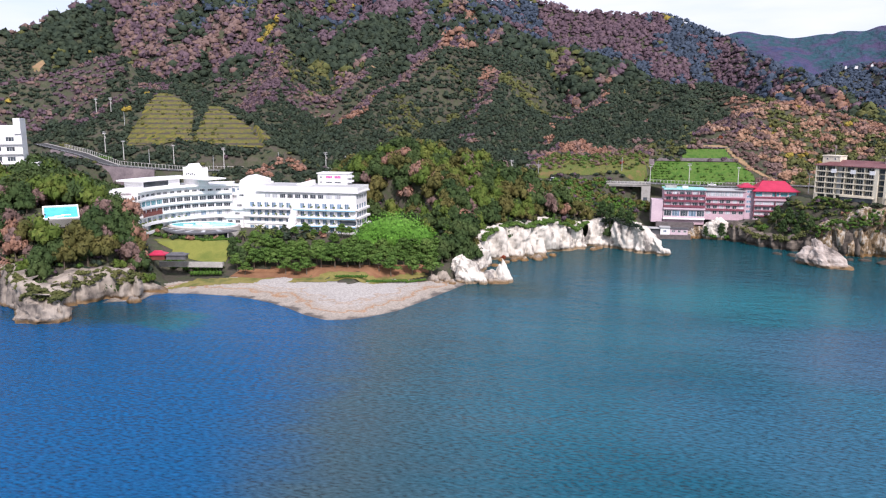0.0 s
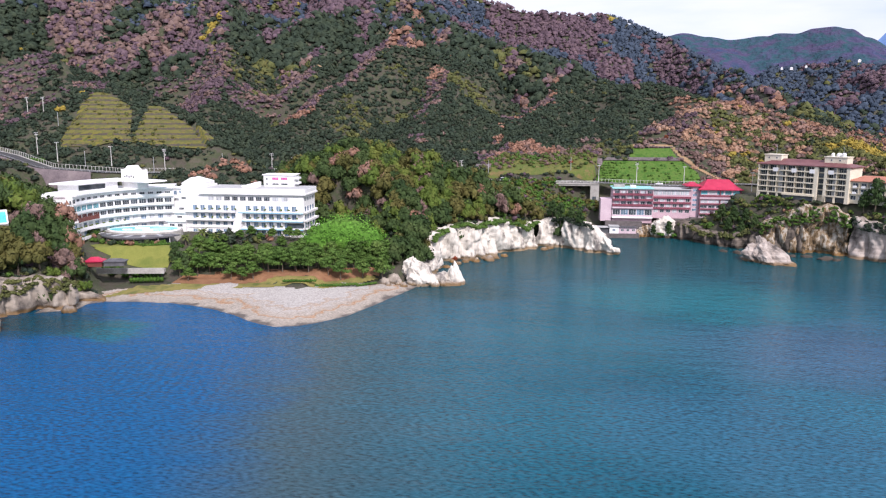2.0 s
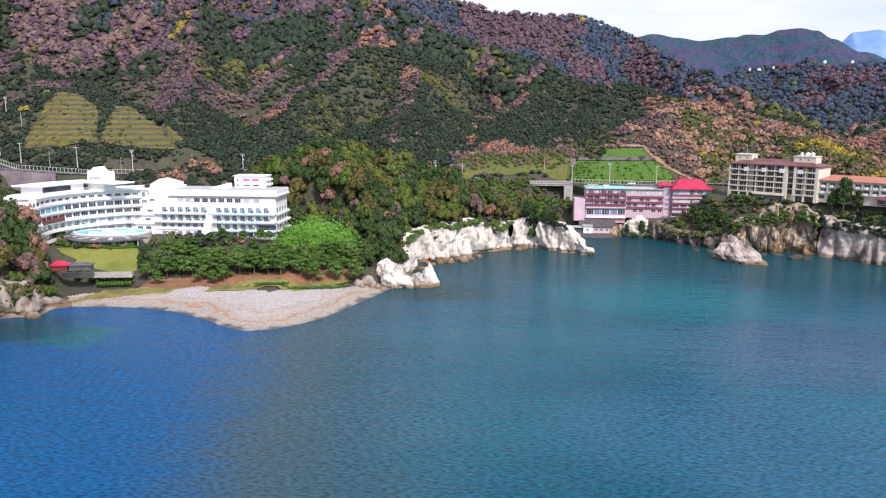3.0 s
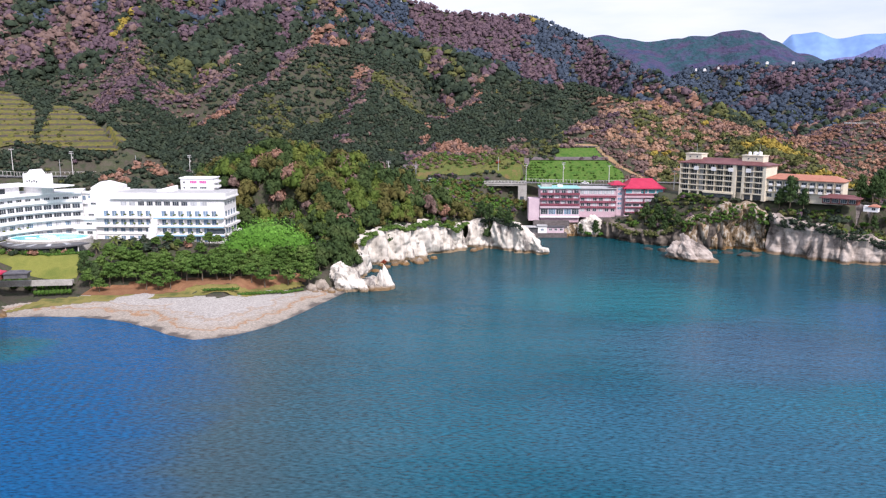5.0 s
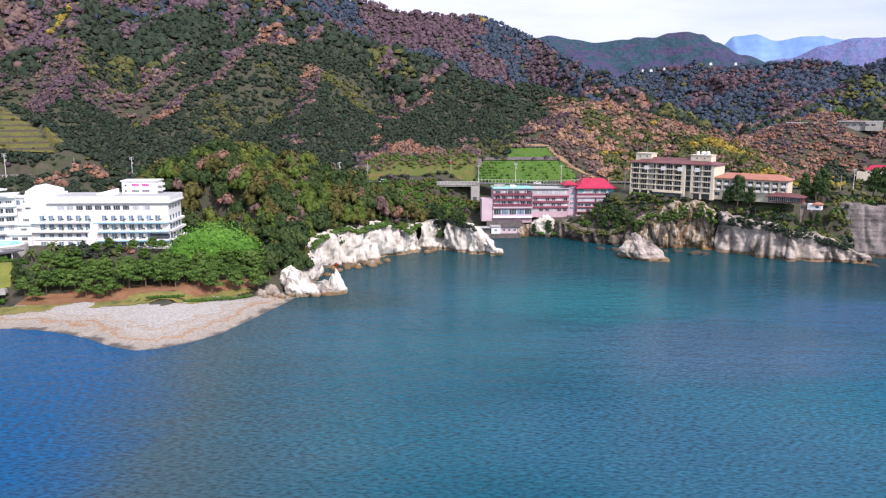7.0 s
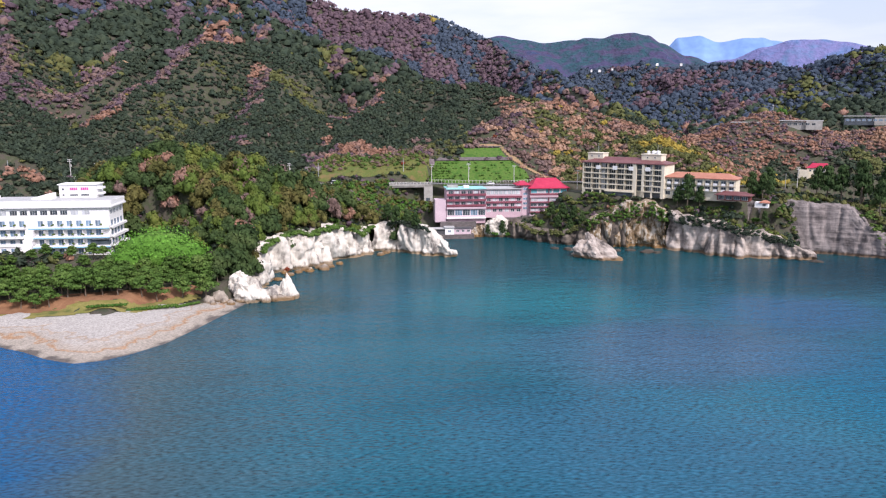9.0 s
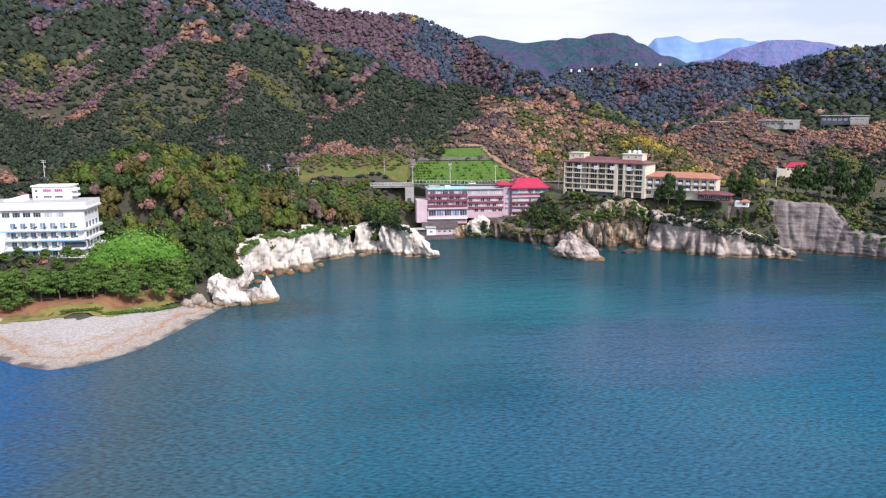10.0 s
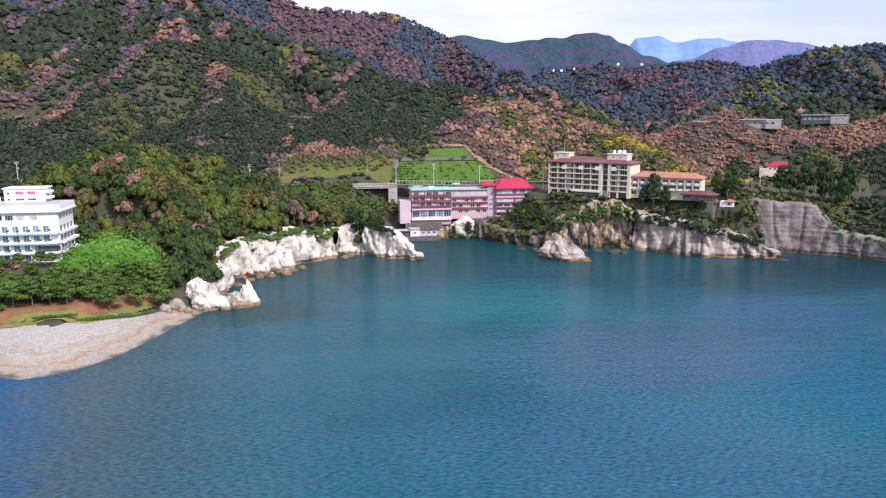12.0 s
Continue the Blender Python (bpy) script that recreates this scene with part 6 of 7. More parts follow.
# stepped stair bay between the blocks and the low terrace at its foot
for k in range(8):
    z = 1.0 + 1.9 * k
    wall(wh, 31.5 + 0.55 * k, 36.6 + 0.25 * k, -2.6 + 0.28 * k, 1.6, z - 1.6, z + 0.7, M_WHITE, "stair_terrace", bevel=0.04)
wall(wh, 30, 47, -3.0, 1.6, -1.5, 1.0, M_WHITE, "terrace")
for k in range(3):
    window(wh, 38.5 + 3.0 * k, -1.0, 2.0, 1.6, M_GLASS, -3.0, 1)

# white hotel, curved wing round the pool
CX, CY, CR = -153.3, 277.3, 37.2
cw = thing("curved_hotel", pose(CX, CY, 13.0), "white curved hotel wing with stepped balconies round a pool", "hotel")


def sector(r0, r1, a0, a1, z0, z1, n=24):
    """A piece of a ring, angles in degrees."""
    bm = bmesh.new()
    rows = []
    for i in range(n + 1):
        a = radians(a0 + (a1 - a0) * i / n)
        c, s = math.cos(a), math.sin(a)
        rows.append([bm.verts.new((c * r, s * r, z)) for r, z in ((r0, z0), (r1, z0), (r1, z1), (r0, z1))])
    for p, q in zip(rows, rows[1:]):
        for k in range(4):
            bm.faces.new((p[k], q[k], q[(k + 1) % 4], p[(k + 1) % 4]))
    bm.faces.new(rows[0])
    bm.faces.new(rows[-1][::-1])
    bmesh.ops.recalc_face_normals(bm, faces=bm.faces)
    return bm


A0, A1 = 112, 192
part("wall", sector(CR, CR + 16, A0, A1, -3, 19.6), M_WHITE, cw)
part("roof", sector(CR - 1.6, CR + 17, A0, A1, 19.6, 20.2), M_WHITE, cw)
part("roof_terrace", sector(CR + 3, CR + 24, 172, A1, 18.6, 19.4), M_PALEPINK, cw, "pinkish roof terrace")
for fl in range(5):
    z = 1.4 + 3.75 * fl
    out = 2.4 - 0.35 * fl
    a1 = A1
    part("balcony_slab", sector(CR - out, CR, A0, a1, z - 0.35, z), M_WHITE, cw)
    part("balcony_parapet", sector(CR - out - 0.12, CR - out, A0, a1, z - 0.5, z + (0.95 if fl != 3 else 0.6)), M_WHITE, cw)
    for k in range(15):
        a = 116 + 5.75 * k
        t = radians(a)
        glass = M_GLASS
        if fl == 3 and a > 165:
            glass = M_TEAL
        if fl == 2 and a > 165:
            glass = M_REDBROWN
        if fl in (0, 1):
            glass = M_BLUEGLASS if k % 2 else M_CURTAIN
        window(cw, math.cos(t) * (CR - 0.02), z + 0.2, 3.1 if fl in (2, 3) else 2.3, 2.3 if fl != 4 else 1.7, glass, math.sin(t) * (CR - 0.02), 2, a + 90 + 180)
        if fl in (0, 1) and a > 140:
            r = CR - out + 0.45
            t2 = radians(a + 2.9)
            p = part_of("planter", shared_box("trough", 1.1, 0.6, 0.55, M_WHITE, 0.05), cw, pose(math.cos(t2) * r, math.sin(t2) * r, z + 0.3, 0, 0, a + 90))
            part_of("shrub", shrub_mesh("shrub", 300 + k % 4, 0.8, M_PLANTER), p, pose(0, 0.1, 0.3, 0, 0, 50 * k))
part("red_wall", sector(CR - 1.85, CR - 1.7, 168, A1, 8.6, 10.4), M_REDBROWN, cw, "red-brown tiled balcony front")
# glazed upper lounge with a wide flat roof, and the entrance tower
part("lounge", sector(CR + 5, CR + 15, 146, 174, 20.2, 23.4), M_WHITE, cw)
part("lounge_glass", sector(CR + 4.9, CR + 5, 154, 173, 20.7, 22.9), M_GLASS, cw, "dark lounge glazing")
part("lounge_roof", sector(CR + 3.0, CR + 17, 140, 177, 23.4, 24.0), M_WHITE, cw)
tw = pose(-29, 28, 20, 0, 0, -20)
tower = part("tower", box_bm(-5.2, 5.2, -3, 3, 0, 6.6), M_WHITE, cw)
tower.matrix_local = tw
gb = bmesh.new()
pts = [(-5.2, 6.6), (5.2, 6.6), (5.2, 8.6), (1.6, 8.0), (-0.8, 10.4), (-3.4, 8.2), (-5.2, 8.6)]
fr = [gb.verts.new((x, -3.0, z)) for x, z in pts]
bk = [gb.verts.new((x, 3.0, z)) for x, z in pts]
gb.faces.new(fr)
gb.faces.new(bk[::-1])
for k in range(len(pts)):
    j = (k + 1) % len(pts)
    gb.faces.new((fr[k], bk[k], bk[j], fr[j])[::-1])
part("tower_gable", gb, M_WHITE, cw).matrix_local = tw
for k in range(5):
    w_ = part_of("window", shared_box("slot", 0.7, 0.1, 0.7, M_GLASS), cw)
    w_.matrix_local = tw @ pose(-2.8 + 1.4 * k, -3.05, 5.0 + 0.3 * (k % 2))
ar = part("arm_roof", box_bm(-4, 14, -5, 6, 3.2, 3.8), M_WHITE, cw)
ar.matrix_local = tw
# arched link between the wings
lk = thing("link_bridge", pose(-176, 316.5, 27.6, 0, 0, -18), "white covered link bridge with arched windows", "bridge")
wall(lk, 0, 18, 0, 5, 0, 0.5, M_WHITE, "floor")
wall(lk, 0, 18, 0.2, 4.8, 0.5, 4.6, M_WHITE)
wall(lk, -0.4, 18.4, -0.3, 5.3, 4.6, 5.1, M_WHITE, "roof")
wall(lk, 0, 18, 1.0, 4.5, -14, 0, M_WHITE, "pier")
for k in range(5):
    window(lk, 2.2 + 3.4 * k, 1.6, 1.9, 2.0, M_BLUEGLASS, 0.2, 1)

# pool terrace in front of the curved wing
pt = thing("pool_terrace", pose(-171.5, 291.5, 9.2, 0, 0, 6), "white terrace with a turquoise swimming pool", "swimming pool")


def ellipse(a, b, z0, z1, n=56, hole=None, x=0.0, y=0.0):
    bm = bmesh.new()
    ring = [(math.cos(6.2832 * i / n), math.sin(6.2832 * i / n)) for i in range(n)]
    lo = [bm.verts.new((x + c * a, y + s * b, z0)) for c, s in ring]
    hi = [bm.verts.new((x + c * a, y + s * b, z1)) for c, s in ring]
    for i in range(n):
        j = (i + 1) % n
        bm.faces.new((lo[i], lo[j], hi[j], hi[i]))
    if hole:
        ih = [bm.verts.new((x + c * hole[0], y + s * hole[1], z1)) for c, s in ring]
        il = [bm.verts.new((x + c * hole[0], y + s * hole[1], z0)) for c, s in ring]
        for i in range(n):
            j = (i + 1) % n
            bm.faces.new((hi[i], hi[j], ih[j], ih[i]))
            bm.faces.new((ih[i], ih[j], il[j], il[i]))
    else:
        bm.faces.new(hi)
    return bm


part("deck", ellipse(17.0, 10.6, -2, 6.7), M_CONCRETE, pt)
part("rim", ellipse(16.0, 9.5, 6.0, 7.2, hole=(15.2, 8.7)), M_WHITE, pt)
part("water", ellipse(15.2, 8.7, 6.3, 6.95), M_POOL, pt, "clear turquoise pool water")
for x, y, a, b in ((-6.5, -2.5, 2.3, 1.0), (-1.5, 1.6, 3.4, 1.3), (3.5, -4.5, 2.4, 1.0)):
    part("pool_island", ellipse(a, b, 6.5, 7.35, 28, x=x, y=y), M_WHITE, pt, "white pool island")

# dark curved roof of the garden restaurant under the terrace
gr = thing("garden_pavilion", pose(-170, 292, 12.2), "low glazed pavilion with a dark curved roof", "pavilion")
part("wall", sector(10.0, 17.0, 205, 330, -4, 2.4, 30), M_GLASS, gr, "dark glass front")
part("roof", sector(8.5, 19.5, 196, 340, 2.4, 3.0, 36), M_SLATE, gr)
for k in range(9):
    a = radians(206 + 15.0 * k)
    part_of("post", shared_box("post", 0.25, 0.25, 5.4, M_FRAME), gr, pose(math.cos(a) * 18.6, math.sin(a) * 18.6, -3.0, 0, 0, 206 + 8 * k))
for k in range(5):
    a = 214 + 25 * k
    part("skylight", sector(12.0, 17.0, a, a + 6, 3.0, 3.12, 4), M_CURTAIN, gr, "pale skylight strip")

# brown-roofed hotel on the cliff
bh = thing("cliff_hotel", pose(117.3, 393.8, 24.2, 0, 0, -42.3), "cream six-storey hotel with a maroon roof on the cliff", "hotel")
wall(bh, 0, 45.3, 2.4, 15, 0, 17.6, M_CREAM)
hip_roof(bh, -0.2, 45.5, 0.4, 15.4, 17.7, 2.6, 7.5, M_MAROONROOF, 0.7, name="roof", label="maroon metal hipped roof")
BAYS = [(0.4 + 4.7 * k, 4.7) for k in range(6)] + [(34.6 + 4.6 * k, 4.6) for k in range(2)]
for x0, x1 in ((0, 0.5), (28.6, 30.4), (33.4, 34.7), (43.7, 45.3)):
    wall(bh, x0, x1, 0.0, 2.4, 0, 17.6, M_CREAM, "pillar")
for fl in range(5):
    z = 3.3 + 2.84 * fl
    for i, (x0, w) in enumerate(BAYS):
        wall(bh, x0 + 0.05, x0 + w - 0.05, 0.0, 2.4, z - 0.18, z, M_CREAM, "balcony_slab")
        wall(bh, x0 + 0.05, x0 + w - 0.05, -0.06, 0.06, z - 0.3, z + 0.3, M_CREAM, "balcony_parapet")
        wall(bh, x0 + w - 0.12, x0 + w + 0.08, 0.0, 2.4, z, z + 2.6, M_CREAM, "divider")
        for dx in (1.25, 3.3):
            window(bh, x0 + dx, z + 0.05, 2.0, 2.35, M_GLASS if (fl * 7 + i * 3 + int(dx)) % 7 else M_CURTAIN, 2.4, 1)
    wall(bh, 30.4, 33.4, 1.6, 2.38, z + 0.2, z + 2.3, M_GLASS, "stair_glass")
    wall(bh, 30.4, 33.4, 1.2, 2.4, z - 0.3, z, M_CREAM, "stair_slab")
for x0 in (9.2, 18.6, 27.6, 36.6):
    wall(bh, x0 - 1.3, x0 + 1.3, -0.12, 0.0, 13.9, 15.9, M_WHITE, "white_panel")
for k in range(9):
    wall(bh, 0.8 + 4.7 * k, 1.7 + 4.7 * k, 0.0, 0.6, 0, 2.9, M_CREAM, "pillar")
wall(bh, 1, 15, 1.0, 2.38, 0.3, 2.6, M_GLASS, "shop_glass")
wall(bh, 14, 29, -1.0, 2.38, 0.3, 2.4, M_GLASS, "shop_glass")
wall(bh, 13.6, 29.4, -1.3, 2.4, 2.4, 2.9, M_CREAM, "canopy")
wall(bh, 35, 43.5, 1.0, 2.38, 0.3, 2.6, M_GLASS, "shop_glass")
for x0, x1, nm in ((0.6, 9.4, 0), (31.0, 41.6, 1)):
    wall(bh, x0, x1, 5.0, 12, 17.6, 22.0, M_CREAM, "roof_block")
    wall(bh, x0 - 0.3, x1 + 0.3, 4.7, 12.3, 22.0, 22.4, M_CREAM, "roof_block_cap")
    window(bh, (x0 + x1) / 2 + 2, 20.2, 0.9, 0.9, M_GLASS, 5.0, 0)
    window(bh, (x0 + x1) / 2 - 2, 20.2, 0.9, 0.9, M_GLASS, 5.0, 0)


def tank(parent, x, y, z, r, h):
    bm = bmesh.new()
    bmesh.ops.create_cone(bm, cap_ends=True, segments=18, radius1=r, radius2=r, depth=h, matrix=Matrix.Translation((x, y, z + h / 2)))
    bmesh.ops.create_cone(bm, cap_ends=True, segments=18, radius1=r, radius2=r * 0.3, depth=r * 0.4, matrix=Matrix.Translation((x, y, z + h + r * 0.2)))
    part("water_tank", bm, M_WHITE, parent, "white rooftop water tank")


tank(bh, 34.0, 7, 22.4, 0.8, 1.4)
tank(bh, 36.5, 8, 22.4, 1.2, 1.3)
tank(bh, 39.2, 7, 22.4, 1.0, 1.5)
wall(bh, 5.2, 5.35, 8, 8.15, 22.4, 27.5, M_STEEL, "mast")
wall(bh, 38, 38.15, 9, 9.15, 22.4, 27.0, M_STEEL, "mast")

# annexe with a terracotta roof
an = thing("annexe", pose(151.5, 364.5, 26.6, 0, 0, -38.4), "cream two-storey hotel annexe with a terracotta roof", "hotel")
wall(an, 0, 34.5, 1.2, 12, -2, 9.0, M_CREAM)
hip_roof(an, -0.2, 34.7, 0.2, 12.2, 9.1, 2.3, 4.5, M_TERRACOTTA, 0.6, label="terracotta tiled hipped roof")
for fl in range(2):
    z = 2.9 + 2.95 * fl
    for k in range(9):
        x0 = 0.4 + 3.78 * k
        wall(an, x0, x0 + 3.7, 0.0, 1.2, z - 0.2, z, M_CREAM, "balcony_slab")
        wall(an, x0 + 1.1, x0 + 2.9, -0.1, 0.02, z - 0.25, z + 0.9, M_WHITE, "balcony_parapet")
        window(an, x0 + 1.9, z + 0.1, 2.4, 2.0, M_GLASS, 1.2, 1)
        wall(an, x0 - 0.1, x0 + 0.15, 0.0, 1.2, z, z + 2.8, M_CREAM, "divider")
for k in range(5):
    window(an, 1.8 + 3.6 * k, -0.2, 2.4, 2.0, M_CURTAIN if k % 2 else M_GLASS, 1.2, 1)
cafe = thing("garden_restaurant", pose(170.5, 345.0, 25.6, 0, 0, -38.4), "low red-brown restaurant with a maroon lean-to roof", "restaurant")
wall(cafe, 0, 15, 0, 6, 0, 2.8, M_REDBROWN)
hip_roof(cafe, -0.5, 15.5, -0.8, 6.4, 2.9, 1.5, 3.0, M_MAROONROOF, 0.6, label="maroon lean-to roof")
for k in range(4):
    window(cafe, 2.0 + 3.6 * k, 0.5, 2.8, 1.9, M_GLASS, 0.0, 2)

# pink hotel over the cove
ph = thing("pink_hotel", pose(37, 405, 0), "faded pink cove hotel with maroon bands and terraces", "hotel")
wall(ph, 0.5, 6.6, 0.5, 10, 8, 20.4, M_PALEPINK, "stair_block")
wall(ph, 7, 28.8, 1.0, 14, 7, 26.2, M_PINK)
wall(ph, 28.8, 49.5, 1.6, 14, 10, 26.0, M_PINK)
wall(ph, 6.6, 29.2, -0.2, 14.4, 26.2, 26.7, M_TURQ, "roof_edge", "turquoise metal roof edge")
wall(ph, 29.2, 49.6, 0.4, 14.4, 26.0, 26.45, M_ROOFGREY, "roof_edge")
for fl in range(3):
    z = 16.9 + 3.0 * fl
    wall(ph, 7, 28.8, -0.2, 1.0, z - 0.25, z, M_PINK, "balcony_slab")
    wall(ph, 6.9, 28.9, -0.3, -0.15, z - 0.3, z + 0.9, M_MAROON, "balcony_parapet", "maroon painted balcony front")
    for k in range(6):
        window(ph, 9.2 + 3.55 * k, z + 0.1, 2.3, 2.2, M_GLASS if (k + fl) % 3 else M_CURTAIN, 1.0, 1)
        wall(ph, 10.85 + 3.55 * k, 11.05 + 3.55 * k, -0.1, 1.0, z, z + 2.7, M_PALEPINK, "divider")
wall(ph, 6.8, 29.0, -0.6, 1.0, 9.9, 10.6, M_WHITE, "sill_band")
wall(ph, 6.8, 29.0, -0.6, 1.0, 15.4, 16.2, M_PALEPINK, "sill_band")
for k in range(5):
    window(ph, 9.3 + 4.35 * k, 11.6, 4.0, 3.2, M_GLASS if k % 2 == 0 else M_BLUEGLASS, 0.6, 2)
wall(ph, 6.9, 28.9, 0.6, 1.0, 10.6, 15.4, M_PALEPINK, "lower_wall")
for k in range(8):
    window(ph, 30.4 + 2.4 * k, 23.0, 2.2, 2.5, M_CURTAIN, 1.6, 1)
for fl in range(3):
    z = 13.6 + 3.0 * fl
    wall(ph, 28.9, 49.5, 0.8, 1.6, z + 1.5, z + 2.6, M_MAROON, "band", "maroon painted band")
    for k in range(6):
        window(ph, 30.8 + 3.4 * k, z - 0.4, 2.3, 1.8, M_CURTAIN if (k + fl) % 3 == 0 else M_GLASS, 1.6, 1)
wall(ph, 49.5, 53.6, 1.4, 12, 11, 28.4, M_PINK, "stair_tower")
for fl in range(5):
    window(ph, 51.5, 14.4 + 2.7 * fl, 2.4, 1.4, M_BLUEGLASS, 1.4, 1)
hip_roof(ph, 46.5, 54.0, 0.6, 10, 28.4, 1.9, 2.6, M_RED, 0.5, label="crimson hipped roof")
# rooftop litter
wall(ph, 8, 14, 6, 10, 26.7, 28.0, M_CONCRETE, "roof_box")
wall(ph, 17, 20, 5, 8, 26.7, 27.8, M_WHITE, "roof_box")

rh = thing("red_roof_hotel", pose(90.8, 404, 0), "pink hotel tower with a crimson hipped roof", "hotel")
wall(rh, 0, 21.6, 1.0, 16, 10.5, 26.2, M_PALEPINK)
hip_roof(rh, -0.2, 21.8, 0.2, 16.4, 26.4, 5.2, 5.2, M_RED, 0.9, 0.25, label="crimson metal hipped roof")
for fl, (z, mat) in enumerate(((13.2, M_CURTAIN), (16.0, M_GLASS), (18.8, M_CURTAIN), (23.4, M_TEAL))):
    for k in range(5):
        window(rh, 2.3 + 4.25 * k, z + 0.3, 3.6, 2.2 if fl == 3 else 1.5, mat if (k + fl) % 4 else M_CURTAIN, 1.0, 1 if fl < 3 else 0)
    wall(rh, -0.1, 21.7, 0.0, 1.0, z - 0.5, z + 0.1, M_MAROON, "band", "maroon painted band")
wall(rh, -0.1, 21.7, 0.0, 1.0, 21.3, 22.6, M_PINK, "band")
wall(rh, -0.1, 21.7, -0.2, 1.0, 22.6, 23.2, M_MAROON, "band", "maroon painted band")
for x in (0, 10.6, 21.3):
    wall(rh, x, x + 0.35, 0.1, 1.0, 12.4, 26.2, M_MAROON, "post")
wall(rh, 21.6, 25.5, 4, 12, 10.5, 24.0, M_CONCRETE, "service_block", "grey service block")
for x0, x1, z0, z1, y0 in ((-4.5, 22, 7.5, 11.0, 0.4), (-22, -2, 6, 10.0, -0.5)):
    wall(rh, x0, x1, y0, y0 + 6, z0, z1, M_STONEWALL, "retaining_wall")

# huts by the cove
ht = thing("boat_house", pose(38, 396, 3.0), "weathered white boat house on a stone quay", "boat house")
wall(ht, -6, 20, -0.8, 8, -4, -0.6, M_STONEWALL, "quay", "grey stone quay")
wall(ht, 4, 9, 0, 5, -0.6, 3.2, M_WHITE)
wall(ht, 9, 18.5, 0.8, 5, -0.6, 2.6, M_PALEPINK)
wall(ht, -4.5, 4, 1, 6, -0.6, 2.4, M_SLATE)
wall(ht, -5, 4.0, 0, 6, 2.4, 2.75, M_ROOFGREY, "roof")
wall(ht, 3.6, 9.3, -0.6, 5.38, 3.2, 3.5, M_ROOFGREY, "roof")
wall(ht, 9.3, 19, 0.2, 5.38, 2.6, 2.9, M_SLATE, "roof")
wall(ht, 2, 22, 5.4, 9, -1, 5.4, M_STONEWALL, "retaining_wall")
for x in (6.4, 11, 14, 17):
    window(ht, x, 0.7, 1.6, 1.2, M_GLASS if x > 9 else M_BLUEGLASS, 0.0 if x < 9 else 0.8, 1)
sh = thing("garden_shed", pose(185.5, 336.5, 22.8, 0, 0, -38), "small red-roofed garden shed with white wall", "shed")
wall(sh, 0, 6, 0, 4, 0, 2.6, M_WHITE)
hip_roof(sh, 2.2, 6.2, -0.2, 4.2, 2.6, 0.9, 1.2, M_TERRACOTTA, 0.3, label="red metal roof")
window(sh, 4.2, 0.8, 1.6, 1.2, M_GLASS, 0.0, 1)

# white hotel on the western slope
lh = thing("slope_hotel", pose(-265, 242.5, 40, 0, 0, 32), "white four-storey hotel on the wooded western slope", "hotel")
wall(lh, 0, 33, 1.2, 14, -4, 18.0, M_WHITE)
wall(lh, 30.4, 33, 0.4, 14, 18, 24.5, M_WHITE, "chimney_block")
wall(lh, 14, 30, 4, 12, 18, 21.5, M_WHITE, "roof_block")
wall(lh, 33, 38.5, 2, 10, -4, 5.6, M_WHITE, "low_wing")
for fl in range(4):
    z = 1.2 + 4.2 * fl
    wall(lh, 0, 33.2, 0, 1.2, z - 0.3, z + 0.8, M_WHITE, "balcony")
    for k in range(6):
        window(lh, 3 + 5.1 * k, z + 0.9, 3.2, 2.0, M_GLASS, 1.2, 2)
for k in range(2):
    window(lh, 34.4 + 2.6 * k, 2.8, 2.0, 1.6, M_GLASS, 2.0, 2)
lp = thing("slope_pool", pose(-192.6, 216.1, 27.8, 30, 0, 40), "blue tiled water slide pool with white rims on the slope", "swimming pool")
wall(lp, 0, 12, 0, 8, -3.5, 0.0, M_CONCRETE, "base", "grey concrete base")
wall(lp, 0.5, 11.5, 0.5, 7.5, 0.0, 0.15, M_POOLBLUE, "water", "bright blue pool water")
for x0, x1, y0, y1 in ((0, 12, 7.5, 8.2), (0, 0.5, 0, 7.5), (11.5, 12, 0, 7.5), (0.5, 11.5, 0, 0.5)):
    wall(lp, x0, x1, y0, y1, 0.0, 0.7, M_WHITE, "rim", bevel=0.1)
for k in range(3):
    wall(lp, 1.5 + 2.2 * k, 4.5 + 2.4 * k, 1.2 + 0.5 * k, 1.7 + 0.5 * k, 0.15, 0.4, M_WHITE, "step", bevel=0.06)

# villas in the eastern valley
for x, y, z, w, turn, roof, label in ((332, 646, 55.5, 24, -28, M_ROOFGREY, "low villa with a pale flat roof on the hill"), (370, 632, 57.0, 34, -30, M_ROOFGREY, "long low villa with a white terrace on the hill"), (478, 700, 60.0, 42.5, -34, M_ROOFGREY, "long dark-glazed villa with a grey roof")):
    v = thing("villa", pose(x, y, z, 0, 0, turn), label, "house", "villas on the hill")
    wall(v, 0, w * 0.62, 0, 9, -3, 4.2, M_GLASS if w > 42 else M_CONCRETE)
    wall(v, w * 0.62, w, -2, 9, -3, 4.5, M_CONCRETE, "wing")
    wall(v, -1, w + 0.8, -1.5, 9.6, 4.6 if w < 42 else 5.6, 5.4 if w < 42 else 6.4, roof, "roof")
    for k in range(int(w / 5)):
        window(v, 3 + 4.8 * k, 1.0, 3.2, 2.0, M_GLASS if w < 42 else M_BLUEGLASS, -0.1 if 3 + 4.8 * k < w * 0.62 else -2.0, 1)
rr = thing("red_roof_house", pose(348, 551, 19.5, 0, 0, -32) @ Matrix.Scale(0.72, 4), "pale house with a bright red roof in the valley", "house")
wall(rr, 0, 24, 0, 10, -3, 8.5, M_CREAM)
hip_roof(rr, 0, 24, 0, 10, 8.6, 5.0, 4.5, M_RED, 1.0, label="bright red hipped roof")
wall(rr, -8, 2, -4, 6, -4, 6, M_CREAM, "wing")
